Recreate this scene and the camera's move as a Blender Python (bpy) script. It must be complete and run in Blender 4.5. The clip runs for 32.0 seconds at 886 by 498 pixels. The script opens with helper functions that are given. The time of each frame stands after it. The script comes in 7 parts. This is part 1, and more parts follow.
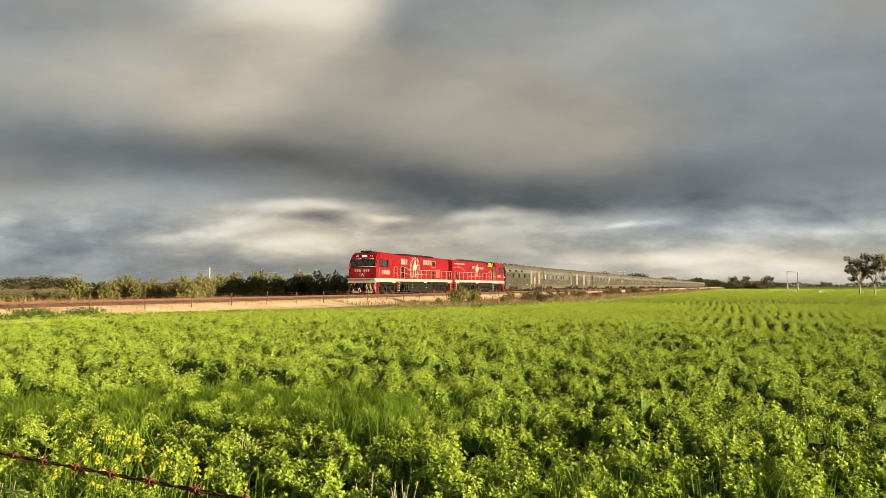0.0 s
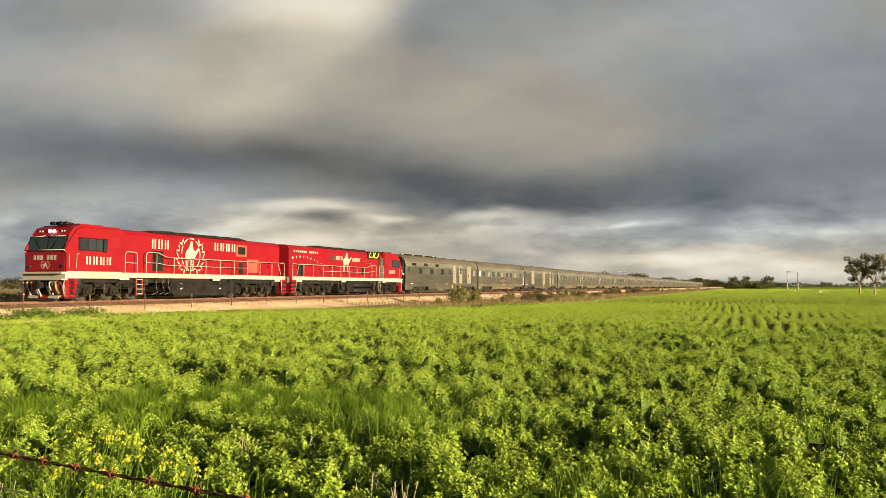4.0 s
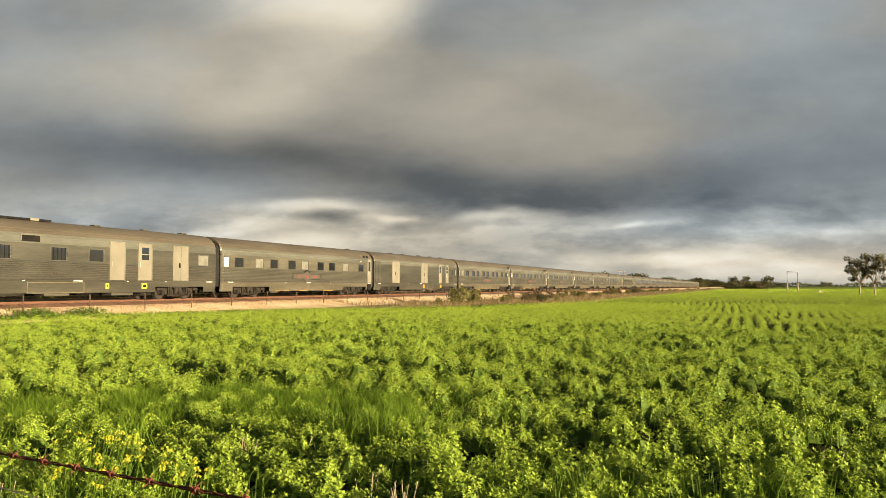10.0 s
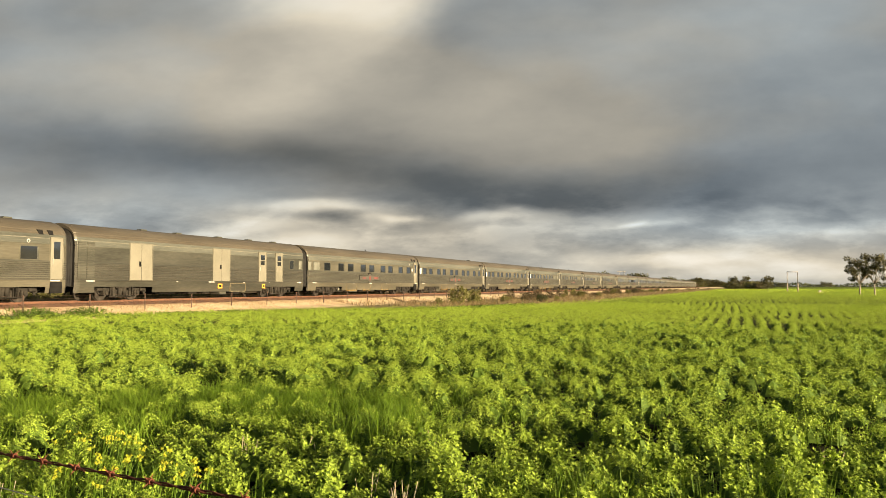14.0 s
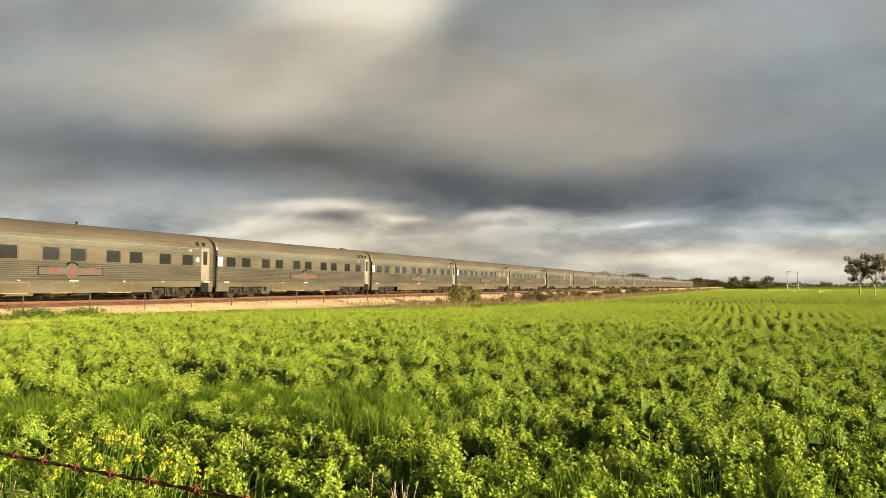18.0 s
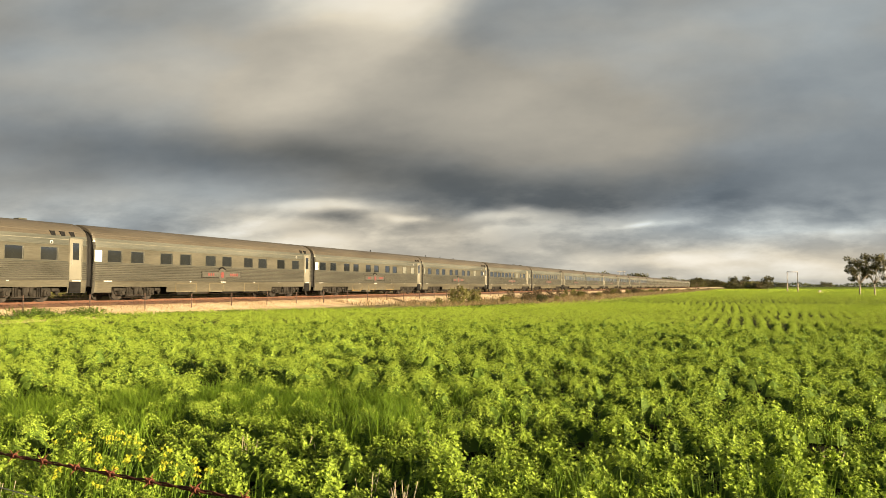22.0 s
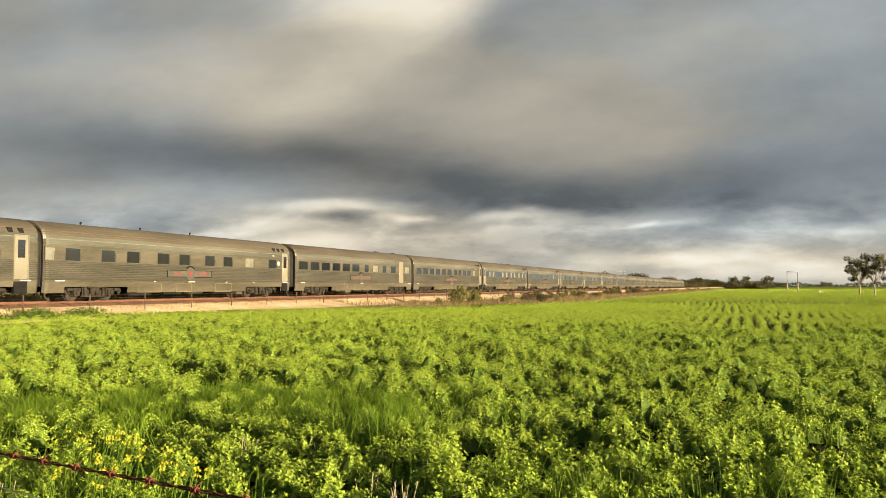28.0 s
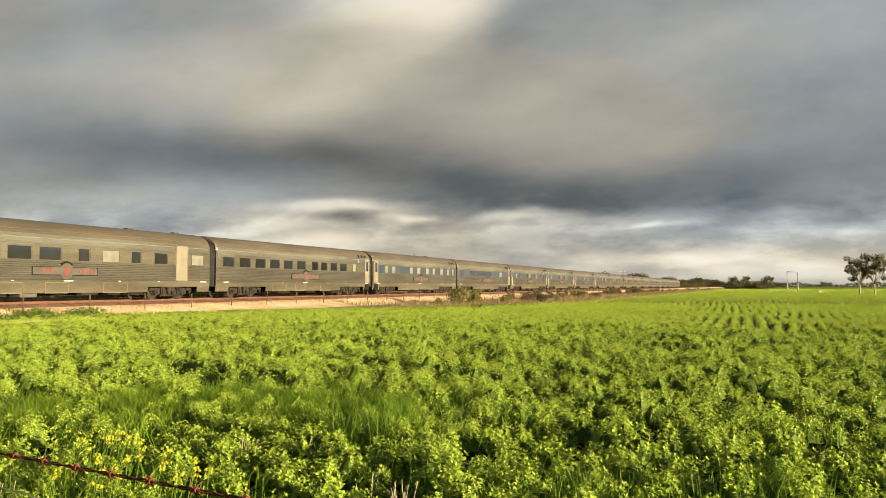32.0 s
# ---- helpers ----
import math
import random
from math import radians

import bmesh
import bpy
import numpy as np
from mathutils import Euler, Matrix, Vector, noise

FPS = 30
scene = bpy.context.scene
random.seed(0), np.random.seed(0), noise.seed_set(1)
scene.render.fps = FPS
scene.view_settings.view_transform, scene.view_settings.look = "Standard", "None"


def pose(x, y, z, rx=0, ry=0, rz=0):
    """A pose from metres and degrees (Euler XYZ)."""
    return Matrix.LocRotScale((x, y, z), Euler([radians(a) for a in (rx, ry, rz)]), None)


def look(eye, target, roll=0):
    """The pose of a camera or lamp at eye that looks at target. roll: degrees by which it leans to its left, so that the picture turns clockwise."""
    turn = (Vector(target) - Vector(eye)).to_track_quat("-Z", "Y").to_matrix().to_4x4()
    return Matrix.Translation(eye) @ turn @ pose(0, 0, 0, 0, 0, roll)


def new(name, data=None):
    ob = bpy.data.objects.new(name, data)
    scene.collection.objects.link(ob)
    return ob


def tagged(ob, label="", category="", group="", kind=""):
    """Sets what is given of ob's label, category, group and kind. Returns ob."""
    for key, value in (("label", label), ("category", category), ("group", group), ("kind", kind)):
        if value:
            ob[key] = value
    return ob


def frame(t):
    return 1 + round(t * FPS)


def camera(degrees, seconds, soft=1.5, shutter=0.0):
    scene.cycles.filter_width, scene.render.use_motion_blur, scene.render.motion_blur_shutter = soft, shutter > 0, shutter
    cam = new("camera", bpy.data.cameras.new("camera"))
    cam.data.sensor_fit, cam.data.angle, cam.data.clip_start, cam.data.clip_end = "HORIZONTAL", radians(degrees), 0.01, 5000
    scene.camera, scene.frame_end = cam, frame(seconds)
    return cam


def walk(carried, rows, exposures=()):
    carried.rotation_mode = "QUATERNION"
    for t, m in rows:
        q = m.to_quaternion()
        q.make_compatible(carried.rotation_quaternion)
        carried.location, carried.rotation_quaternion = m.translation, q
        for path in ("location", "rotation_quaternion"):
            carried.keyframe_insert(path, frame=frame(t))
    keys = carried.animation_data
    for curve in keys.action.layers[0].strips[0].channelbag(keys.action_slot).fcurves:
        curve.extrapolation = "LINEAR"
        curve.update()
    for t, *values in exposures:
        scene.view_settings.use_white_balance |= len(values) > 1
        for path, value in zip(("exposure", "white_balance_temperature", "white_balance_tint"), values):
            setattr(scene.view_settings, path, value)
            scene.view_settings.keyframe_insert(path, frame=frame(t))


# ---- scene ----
cam = camera(58.67, 32.0, soft=0.5)
EYE_Z = 1.55
walk(cam, [(0.0, pose(0, 0, EYE_Z, 92.71, 0, 0)), (32.0, pose(0, 0, EYE_Z, 92.71, 0, 0))], exposures=((0.0, 1.53), (3.0, 1.53), (6.0, 1.49), (10.0, 1.54), (18.0, 1.60), (32.0, 1.62)))
EXPOSURE = 1.55
scene.view_settings.exposure = EXPOSURE

# ---- plan: the track's bearing, its distance from the eye, the rail height ----
TH = radians(20.947)
CT, ST = math.cos(TH), math.sin(TH)
DIST = 34.55
RAIL = 0.75
HEADING = -90 - 20.947


def track(s, lat, z=0.0):
    """A point s metres along the track, lat metres from its middle towards the field."""
    return Vector((-CT * DIST + s * ST + lat * CT, ST * DIST + s * CT - lat * ST, z))


# ---- world, sun ----
SUN_AZ = radians(127)      # compass bearing of the sun, clockwise from +y
SUN_EL = radians(7.5)
world = bpy.data.worlds.new("world")
scene.world = world
world.use_nodes = True
wn = world.node_tree
sky = wn.nodes.new("ShaderNodeTexSky")
sky.sky_type = "NISHITA"
sky.sun_disc = False
sky.sun_elevation, sky.sun_rotation = SUN_EL, SUN_AZ
sky.air_density, sky.dust_density = 1.0, 2.0
wn.links.new(sky.outputs[0], wn.nodes["Background"].inputs[0])
wn.nodes["Background"].inputs[1].default_value = 0.026
sun_data = bpy.data.lights.new("sun", "SUN")
sun_data.energy, sun_data.angle, sun_data.color = 5.0, radians(0.6), (1.0, 0.82, 0.55)
sun = new("sun", sun_data)
sun_way = Vector((math.sin(SUN_AZ) * math.cos(SUN_EL), math.cos(SUN_AZ) * math.cos(SUN_EL), math.sin(SUN_EL)))
sun.matrix_basis = look(sun_way * 100, (0, 0, 0))


# ---- materials ----
def nodes_of(name):
    m = bpy.data.materials.new(name)
    m.use_nodes = True
    return m, m.node_tree.nodes, m.node_tree.links, m.node_tree.nodes["Principled BSDF"]


def ramp_node(nd, stops):
    r = nd.new("ShaderNodeValToRGB")
    while len(r.color_ramp.elements) < len(stops):
        r.color_ramp.elements.new(0.5)
    for e, (p, c) in zip(r.color_ramp.elements, stops):
        e.position, e.color = p, (*c, 1)
    return r


def surface(name, dark, light, rough=0.6, metal=0.0, scale=3.0, fine=40.0, bump=0.15, stretch=(1, 1, 1), rand=0.0, spec=0.5, coat=0.0, dist=0.01):
    """A worn surface: two tones mixed by broad and fine noise, fine relief."""
    m, nd, ln, bs = nodes_of(name)
    tc = nd.new("ShaderNodeTexCoord")
    mp = nd.new("ShaderNodeMapping")
    mp.inputs["Scale"].default_value = stretch
    ln.new(tc.outputs["Object"], mp.inputs[0])
    a, b = nd.new("ShaderNodeTexNoise"), nd.new("ShaderNodeTexNoise")
    for n, sc, det in ((a, scale, 4), (b, fine, 3)):
        n.inputs["Scale"].default_value, n.inputs["Detail"].default_value = sc, det
        ln.new(mp.outputs[0], n.inputs[0])
    mx = nd.new("ShaderNodeMath")
    mx.operation = "MULTIPLY_ADD"
    ln.new(b.outputs[0], mx.inputs[0])
    mx.inputs[1].default_value = 0.45
    ad = nd.new("ShaderNodeMath")
    ad.operation = "MULTIPLY_ADD"
    ln.new(a.outputs[0], ad.inputs[0])
    ad.inputs[1].default_value = 1.1
    ad.inputs[2].default_value = -0.28
    ln.new(ad.outputs[0], mx.inputs[2])
    top = mx
    if rand:
        oi = nd.new("ShaderNodeObjectInfo")
        rr = nd.new("ShaderNodeMath")
        rr.operation = "MULTIPLY_ADD"
        ln.new(oi.outputs["Random"], rr.inputs[0])
        rr.inputs[1].default_value = rand
        ln.new(mx.outputs[0], rr.inputs[2])
        top = rr
    r = ramp_node(nd, ((0.2, dark), (0.8 + rand, light)))
    ln.new(top.outputs[0], r.inputs[0])
    ln.new(r.outputs[0], bs.inputs["Base Color"])
    bs.inputs["Roughness"].default_value, bs.inputs["Metallic"].default_value = rough, metal
    bs.inputs["Specular IOR Level"].default_value = spec
    bs.inputs["Coat Weight"].default_value = coat
    if bump:
        bp = nd.new("ShaderNodeBump")
        bp.inputs["Strength"].default_value, bp.inputs["Distance"].default_value = bump, dist
        ln.new(b.outputs[0], bp.inputs["Height"])
        ln.new(bp.outputs[0], bs.inputs["Normal"])
    return m


def leaf_material(name, dark, light, through_tone, clear=0.4, rough=0.5, patchy=1.6):
    """Leaves: tone by island, gloss, and light that passes through."""
    m, nd, ln, bs = nodes_of(name)
    geo = nd.new("ShaderNodeNewGeometry")
    r = ramp_node(nd, ((0.0, dark), (1.0, light)))
    tc = nd.new("ShaderNodeTexCoord")
    n = nd.new("ShaderNodeTexNoise")
    n.inputs["Scale"].default_value, n.inputs["Detail"].default_value = 0.35, 3
    ln.new(tc.outputs["Object"], n.inputs[0])
    mx = nd.new("ShaderNodeMath")
    mx.operation = "MULTIPLY_ADD"
    ln.new(geo.outputs["Random Per Island"], mx.inputs[0])
    mx.inputs[1].default_value = 0.22
    sub = nd.new("ShaderNodeMath")
    sub.operation = "MULTIPLY_ADD"
    ln.new(n.outputs[0], sub.inputs[0])
    sub.inputs[1].default_value, sub.inputs[2].default_value = patchy, 0.22 - 0.5 * patchy
    ln.new(sub.outputs[0], mx.inputs[2])
    ln.new(mx.outputs[0], r.inputs[0])
    ln.new(r.outputs[0], bs.inputs["Base Color"])
    bs.inputs["Roughness"].default_value = rough
    bs.inputs["Specular IOR Level"].default_value = 0.25
    tr = nd.new("ShaderNodeBsdfTranslucent")
    tr.inputs[0].default_value = (*through_tone, 1)
    ms = nd.new("ShaderNodeMixShader")
    ms.inputs[0].default_value = clear
    ln.new(bs.outputs[0], ms.inputs[1])
    ln.new(tr.outputs[0], ms.inputs[2])
    ln.new(ms.outputs[0], nd["Material Output"].inputs[0])
    return m


def glow(name, tone, power):
    m, nd, ln, bs = nodes_of(name)
    bs.inputs["Base Color"].default_value = (*tone, 1)
    bs.inputs["Emission Color"].default_value = (*tone, 1)
    bs.inputs["Emission Strength"].default_value = power
    return m


M_CROP = leaf_material("crop_leaf", (0.22, 0.305, 0.030), (0.52, 0.675, 0.085), (0.29, 0.40, 0.025), clear=0.15, rough=0.6, patchy=0.7)
# darker copy of the crop leaf that paints the shade between plants
M_HEART = leaf_material("crop_gap_shade", (0.06, 0.105, 0.011), (0.15, 0.23, 0.024), (0.1, 0.15, 0.01), clear=0.1, rough=0.7, patchy=0.8)
M_BLADE = leaf_material("grass_blade", (0.09, 0.16, 0.013), (0.25, 0.37, 0.03), (0.26, 0.40, 0.025), clear=0.3)
M_WEED = leaf_material("dark_weed", (0.04, 0.07, 0.012), (0.13, 0.19, 0.025), (0.14, 0.2, 0.02), clear=0.2)
M_STALK = surface("bleached_stalk", (0.28, 0.22, 0.13), (0.5, 0.42, 0.28), rough=0.8, scale=20, fine=120, bump=0.1)
M_DRY = leaf_material("dry_grass", (0.13, 0.09, 0.04), (0.36, 0.26, 0.125), (0.3, 0.22, 0.1), clear=0.25)
M_OLIVE = leaf_material("olive_leaf", (0.085, 0.085, 0.022), (0.30, 0.27, 0.085), (0.18, 0.17, 0.04), clear=0.2)
M_DARKLEAF = leaf_material("dark_leaf", (0.04, 0.046, 0.02), (0.125, 0.13, 0.05), (0.1, 0.12, 0.035), clear=0.2)
M_GUM = leaf_material("gum_leaf", (0.034, 0.036, 0.015), (0.19, 0.165, 0.066), (0.12, 0.11, 0.04), clear=0.2)
M_BROWNLEAF = leaf_material("brown_scrub_leaf", (0.06, 0.045, 0.022), (0.19, 0.145, 0.07), (0.15, 0.11, 0.05), clear=0.15)
M_PETAL = leaf_material("yellow_petal", (0.46, 0.45, 0.03), (0.66, 0.66, 0.06), (0.6, 0.6, 0.05), clear=0.4)
M_BARK = surface("pale_bark", (0.17, 0.135, 0.10), (0.42, 0.36, 0.29), rough=0.85, scale=2, fine=20, stretch=(1, 1, 0.3))
M_DBARK = surface("dark_bark", (0.07, 0.055, 0.04), (0.16, 0.13, 0.1), rough=0.9, scale=4, fine=30, stretch=(1, 1, 0.3))
M_BALLAST = surface("rusty_ballast", (0.075, 0.035, 0.02), (0.22, 0.11, 0.06), rough=0.95, scale=1.5, fine=22, bump=0.8, dist=0.05)
M_SAND = surface("sandy_gravel", (0.45, 0.32, 0.17), (0.77, 0.595, 0.37), rough=0.95, scale=0.7, fine=14, bump=0.6, dist=0.05)
M_PEBBLE = leaf_material("pale_pebble", (0.30, 0.20, 0.11), (0.78, 0.60, 0.40), (0.4, 0.3, 0.2), clear=0.0, rough=0.95, patchy=1.2)
M_SLEEPER = surface("concrete_sleeper", (0.15, 0.10, 0.08), (0.30, 0.22, 0.17), rough=0.9, scale=5, fine=40, rand=0.3)
M_RAIL = surface("rusty_rail", (0.10, 0.045, 0.025), (0.24, 0.11, 0.06), rough=0.7, metal=0.3, scale=3, fine=30)
M_RAILTOP = surface("rail_head", (0.35, 0.33, 0.31), (0.55, 0.52, 0.5), rough=0.25, metal=1.0, scale=2, fine=30, bump=0)
M_POST = surface("rusty_post", (0.035, 0.022, 0.016), (0.10, 0.055, 0.032), rough=0.85, scale=6, fine=50)
M_WIRE = surface("rusty_wire", (0.07, 0.018, 0.008), (0.22, 0.06, 0.025), rough=0.85, scale=30, fine=300, bump=0.4, dist=0.001)
M_GALV = surface("galvanised_wire", (0.35, 0.35, 0.34), (0.55, 0.55, 0.53), rough=0.5, metal=0.8, scale=20, fine=200)
M_WOODPOLE = surface("weathered_pole", (0.22, 0.17, 0.12), (0.46, 0.39, 0.30), rough=0.9, scale=2, fine=25, stretch=(4, 4, 0.4))
M_STEELPOLE = surface("weathered_steel", (0.16, 0.15, 0.14), (0.30, 0.28, 0.26), rough=0.7, metal=0.3, scale=2, fine=25)
M_RED = surface("red_paint", (0.145, 0.0018, 0.0048), (0.21, 0.0028, 0.007), rough=0.5, scale=0.8, fine=9, bump=0.05, coat=0.05, spec=0.3)
M_REDDARK = surface("deep_red_paint", (0.14, 0.0025, 0.007), (0.20, 0.004, 0.01), rough=0.45, scale=1.2, fine=14, bump=0.05, coat=0.08)
M_REDFADE = surface("faded_red_paint", (0.30, 0.04, 0.024), (0.40, 0.07, 0.042), rough=0.6, scale=0.9, fine=14, bump=0.05)
M_WHITE = surface("white_paint", (0.25, 0.23, 0.18), (0.375, 0.348, 0.29), rough=0.5, scale=1.2, fine=18, bump=0.05)
M_YELLOW = surface("yellow_paint", (0.62, 0.55, 0.02), (0.78, 0.72, 0.06), rough=0.5, scale=4, fine=30, bump=0.02)
M_ORANGE = surface("orange_paint", (0.5, 0.25, 0.03), (0.66, 0.35, 0.05), rough=0.5, scale=4, fine=30, bump=0.02)
M_BLACK = surface("sooty_black", (0.005, 0.005, 0.005), (0.018, 0.0165, 0.015), rough=0.6, spec=0.15, scale=2, fine=25)
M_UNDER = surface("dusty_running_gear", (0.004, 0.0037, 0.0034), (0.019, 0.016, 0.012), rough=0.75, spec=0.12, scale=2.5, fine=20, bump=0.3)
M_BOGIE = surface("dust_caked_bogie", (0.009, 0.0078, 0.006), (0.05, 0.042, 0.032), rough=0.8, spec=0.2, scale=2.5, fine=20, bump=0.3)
# dark tone of the flutes and body ends: grime plus painted shade
M_GRIMESHADE = surface("flute_grime_and_shade", (0.03, 0.027, 0.02), (0.095, 0.086, 0.064), rough=0.8, metal=0.2, scale=0.6, fine=12, bump=0.05, stretch=(0.4, 1, 1))
M_TYRE = surface("worn_wheel_steel", (0.03, 0.026, 0.021), (0.10, 0.083, 0.066), rough=0.5, metal=0.6, scale=4, fine=30)
M_STEEL = surface("dusty_stainless", (0.10, 0.097, 0.075), (0.262, 0.248, 0.19), rough=0.44, metal=0.75, scale=0.5, fine=8, bump=0.04, stretch=(0.35, 1, 2.5), rand=0.12)
# grey-green of the sky mirrored by the tilted upper panels, painted in
M_SKYSHEEN = surface("stainless_sky_sheen", (0.10, 0.101, 0.08), (0.235, 0.232, 0.184), rough=0.42, metal=0.5, scale=0.5, fine=8, bump=0.03, stretch=(0.35, 1, 2.5), rand=0.1)
# tan of the warm light mirrored by the flat panels, painted into the steel
M_WARMSHEEN = surface("stainless_warm_sheen", (0.106, 0.096, 0.068), (0.28, 0.252, 0.182), rough=0.4, metal=0.65, scale=0.5, fine=8, bump=0.04, stretch=(0.35, 1, 2.5), rand=0.14)
M_VAN = surface("dull_stainless", (0.085, 0.083, 0.066), (0.215, 0.203, 0.158), rough=0.42, metal=0.75, scale=0.5, fine=8, bump=0.04, stretch=(0.35, 1, 2.5), rand=0.1)
M_ROOF = surface("dirty_stainless_roof", (0.078, 0.064, 0.045), (0.175, 0.147, 0.106), rough=0.55, metal=0.4, scale=0.5, fine=9, bump=0.06, stretch=(0.3, 1.5, 1.5), rand=0.12)
M_DOOR = surface("cream_door_paint", (0.15, 0.138, 0.10), (0.24, 0.22, 0.165), rough=0.5, metal=0.1, scale=0.9, fine=8, bump=0.1, rand=0.2)
M_DIAPH = surface("black_rubber", (0.007, 0.0065, 0.006), (0.022, 0.02, 0.017), rough=0.75, spec=0.15, scale=3, fine=30)
M_BRIGHT = surface("pale_trim", (0.42, 0.39, 0.33), (0.56, 0.53, 0.47), rough=0.4, scale=3, fine=20, bump=0.02)
M_PLATE = surface("sign_plate_grey", (0.075, 0.07, 0.055), (0.13, 0.12, 0.096), rough=0.5, metal=0.4, scale=2, fine=20, bump=0.02)
M_REDSIGN = surface("red_sign_enamel", (0.13, 0.035, 0.03), (0.2, 0.06, 0.05), rough=0.4, scale=3, fine=20, bump=0.02)
M_BLUEBAND = surface("dark_blue_band", (0.03, 0.042, 0.06), (0.07, 0.085, 0.11), rough=0.3, metal=0.2, scale=0.6, fine=9, bump=0.02)
M_OCHRE = surface("ochre_edge_paint", (0.15, 0.12, 0.065), (0.25, 0.20, 0.11), rough=0.5, scale=4, fine=30, bump=0.02)
M_WHITEBLIND = surface("white_blind", (0.5, 0.49, 0.45), (0.72, 0.71, 0.66), rough=0.4, scale=2, fine=20, bump=0.02)
M_BLIND = surface("pale_blind", (0.12, 0.118, 0.092), (0.22, 0.215, 0.175), rough=0.3, scale=2, fine=20, bump=0.02, rand=0.2)
M_LAMP = glow("headlight_lens", (1.0, 0.96, 0.88), 2.5)


def glass_dark(name, tone, rough=0.04, ior=3.1):
    m, nd, ln, bs = nodes_of(name)
    tc = nd.new("ShaderNodeTexCoord")
    n = nd.new("ShaderNodeTexNoise")
    n.inputs["Scale"].default_value = 1.3
    ln.new(tc.outputs["Object"], n.inputs[0])
    oi = nd.new("ShaderNodeObjectInfo")
    mx = nd.new("ShaderNodeMath")
    mx.operation = "MULTIPLY_ADD"
    ln.new(oi.outputs["Random"], mx.inputs[0])
    mx.inputs[1].default_value = 0.6
    ln.new(n.outputs[0], mx.inputs[2])
    r = ramp_node(nd, ((0.3, tuple(c * 0.5 for c in tone)), (1.1, tuple(c * 1.7 for c in tone))))
    ln.new(mx.outputs[0], r.inputs[0])
    ln.new(r.outputs[0], bs.inputs["Base Color"])
    bs.inputs["Roughness"].default_value = rough
    bs.inputs["IOR"].default_value = ior
    bp = nd.new("ShaderNodeBump")
    bp.inputs["Strength"].default_value, bp.inputs["Distance"].default_value = 0.05, 0.02
    ln.new(n.outputs[0], bp.inputs["Height"])
    ln.new(bp.outputs[0], bs.inputs["Normal"])
    return m


M_GLASS = glass_dark("tinted_glass", (0.009, 0.011, 0.0135))
M_CABGLASS = glass_dark("cab_glass", (0.012, 0.015, 0.017), ior=1.7)


# ---- mesh helpers ----
def box(bm, x0, x1, y0, y1, z0, z1, bev=0.0):
    vs = [bm.verts.new((x, y, z)) for x in (x0, x1) for y in (y0, y1) for z in (z0, z1)]
    fs = [bm.faces.new([vs[i] for i in q]) for q in ((0, 1, 3, 2), (4, 6, 7, 5), (0, 4, 5, 1), (2, 3, 7, 6), (0, 2, 6, 4), (1, 5, 7, 3))]
    if bev:
        bmesh.ops.bevel(bm, geom=list({e for f in fs for e in f.edges}), offset=bev, segments=2, affect="EDGES")
    return fs


def tube(bm, p, q, r, r2=None, n=8):
    p, q = Vector(p), Vector(q)
    d = (q - p).normalized()
    a = d.orthogonal().normalized()
    b = d.cross(a)
    r2 = r if r2 is None else r2
    ring = [[bm.verts.new(c + (a * math.cos(t) + b * math.sin(t)) * k) for t in [2 * math.pi * i / n for i in range(n)]] for c, k in ((p, r), (q, r2))]
    for i in range(n):
        f = bm.faces.new((ring[0][i], ring[0][(i + 1) % n], ring[1][(i + 1) % n], ring[1][i]))
        f.smooth = True
    bm.faces.new(ring[0][::-1])
    bm.faces.new(ring[1])


def rail_path(bm, pts, r, n=6):
    for p, q in zip(pts, pts[1:]):
        tube(bm, p, q, r, n=n)


def slab(bm, pts, y0, y1):
    """A prism from an outline in x and z, from y0 to y1."""
    a = [bm.verts.new((x, y0, z)) for x, z in pts]
    b = [bm.verts.new((x, y1, z)) for x, z in pts]
    bm.faces.new(a)
    bm.faces.new(b[::-1])
    for i in range(len(pts)):
        j = (i + 1) % len(pts)
        bm.faces.new((a[j], a[i], b[i], b[j]))


def mesh_of(bm, name, mat):
    bmesh.ops.recalc_face_normals(bm, faces=bm.faces)
    me = bpy.data.meshes.new(name)
    bm.to_mesh(me)
    bm.free()
    me.materials.append(mat)
    return me


def part(name, bm, mat, parent=None, label="", m=None):
    """Links a bmesh, or a mesh that several parts share, as one object."""
    me = mesh_of(bm, name, mat) if isinstance(bm, bmesh.types.BMesh) else bm
    ob = new(name, me)
    ob.parent = parent
    if m is not None:
        ob.matrix_basis = m
    if label:
        ob["label"] = label
    return ob


def bmnew():
    return bmesh.new()


def quick_mesh(name, verts, faces_n, mat, smooth=False):
    """A mesh from an array of vertices, each run of faces_n of them a face of its own."""
    nv = len(verts)
    me = bpy.data.meshes.new(name)
    me.vertices.add(nv)
    me.vertices.foreach_set("co", np.asarray(verts, np.float32).ravel())
    nf = nv // faces_n
    me.loops.add(nv)
    me.loops.foreach_set("vertex_index", np.arange(nv, dtype=np.int32))
    me.polygons.add(nf)
    me.polygons.foreach_set("loop_start", np.arange(0, nv, faces_n, dtype=np.int32))
    me.update(calc_edges=True)
    me.materials.append(mat)
    return me


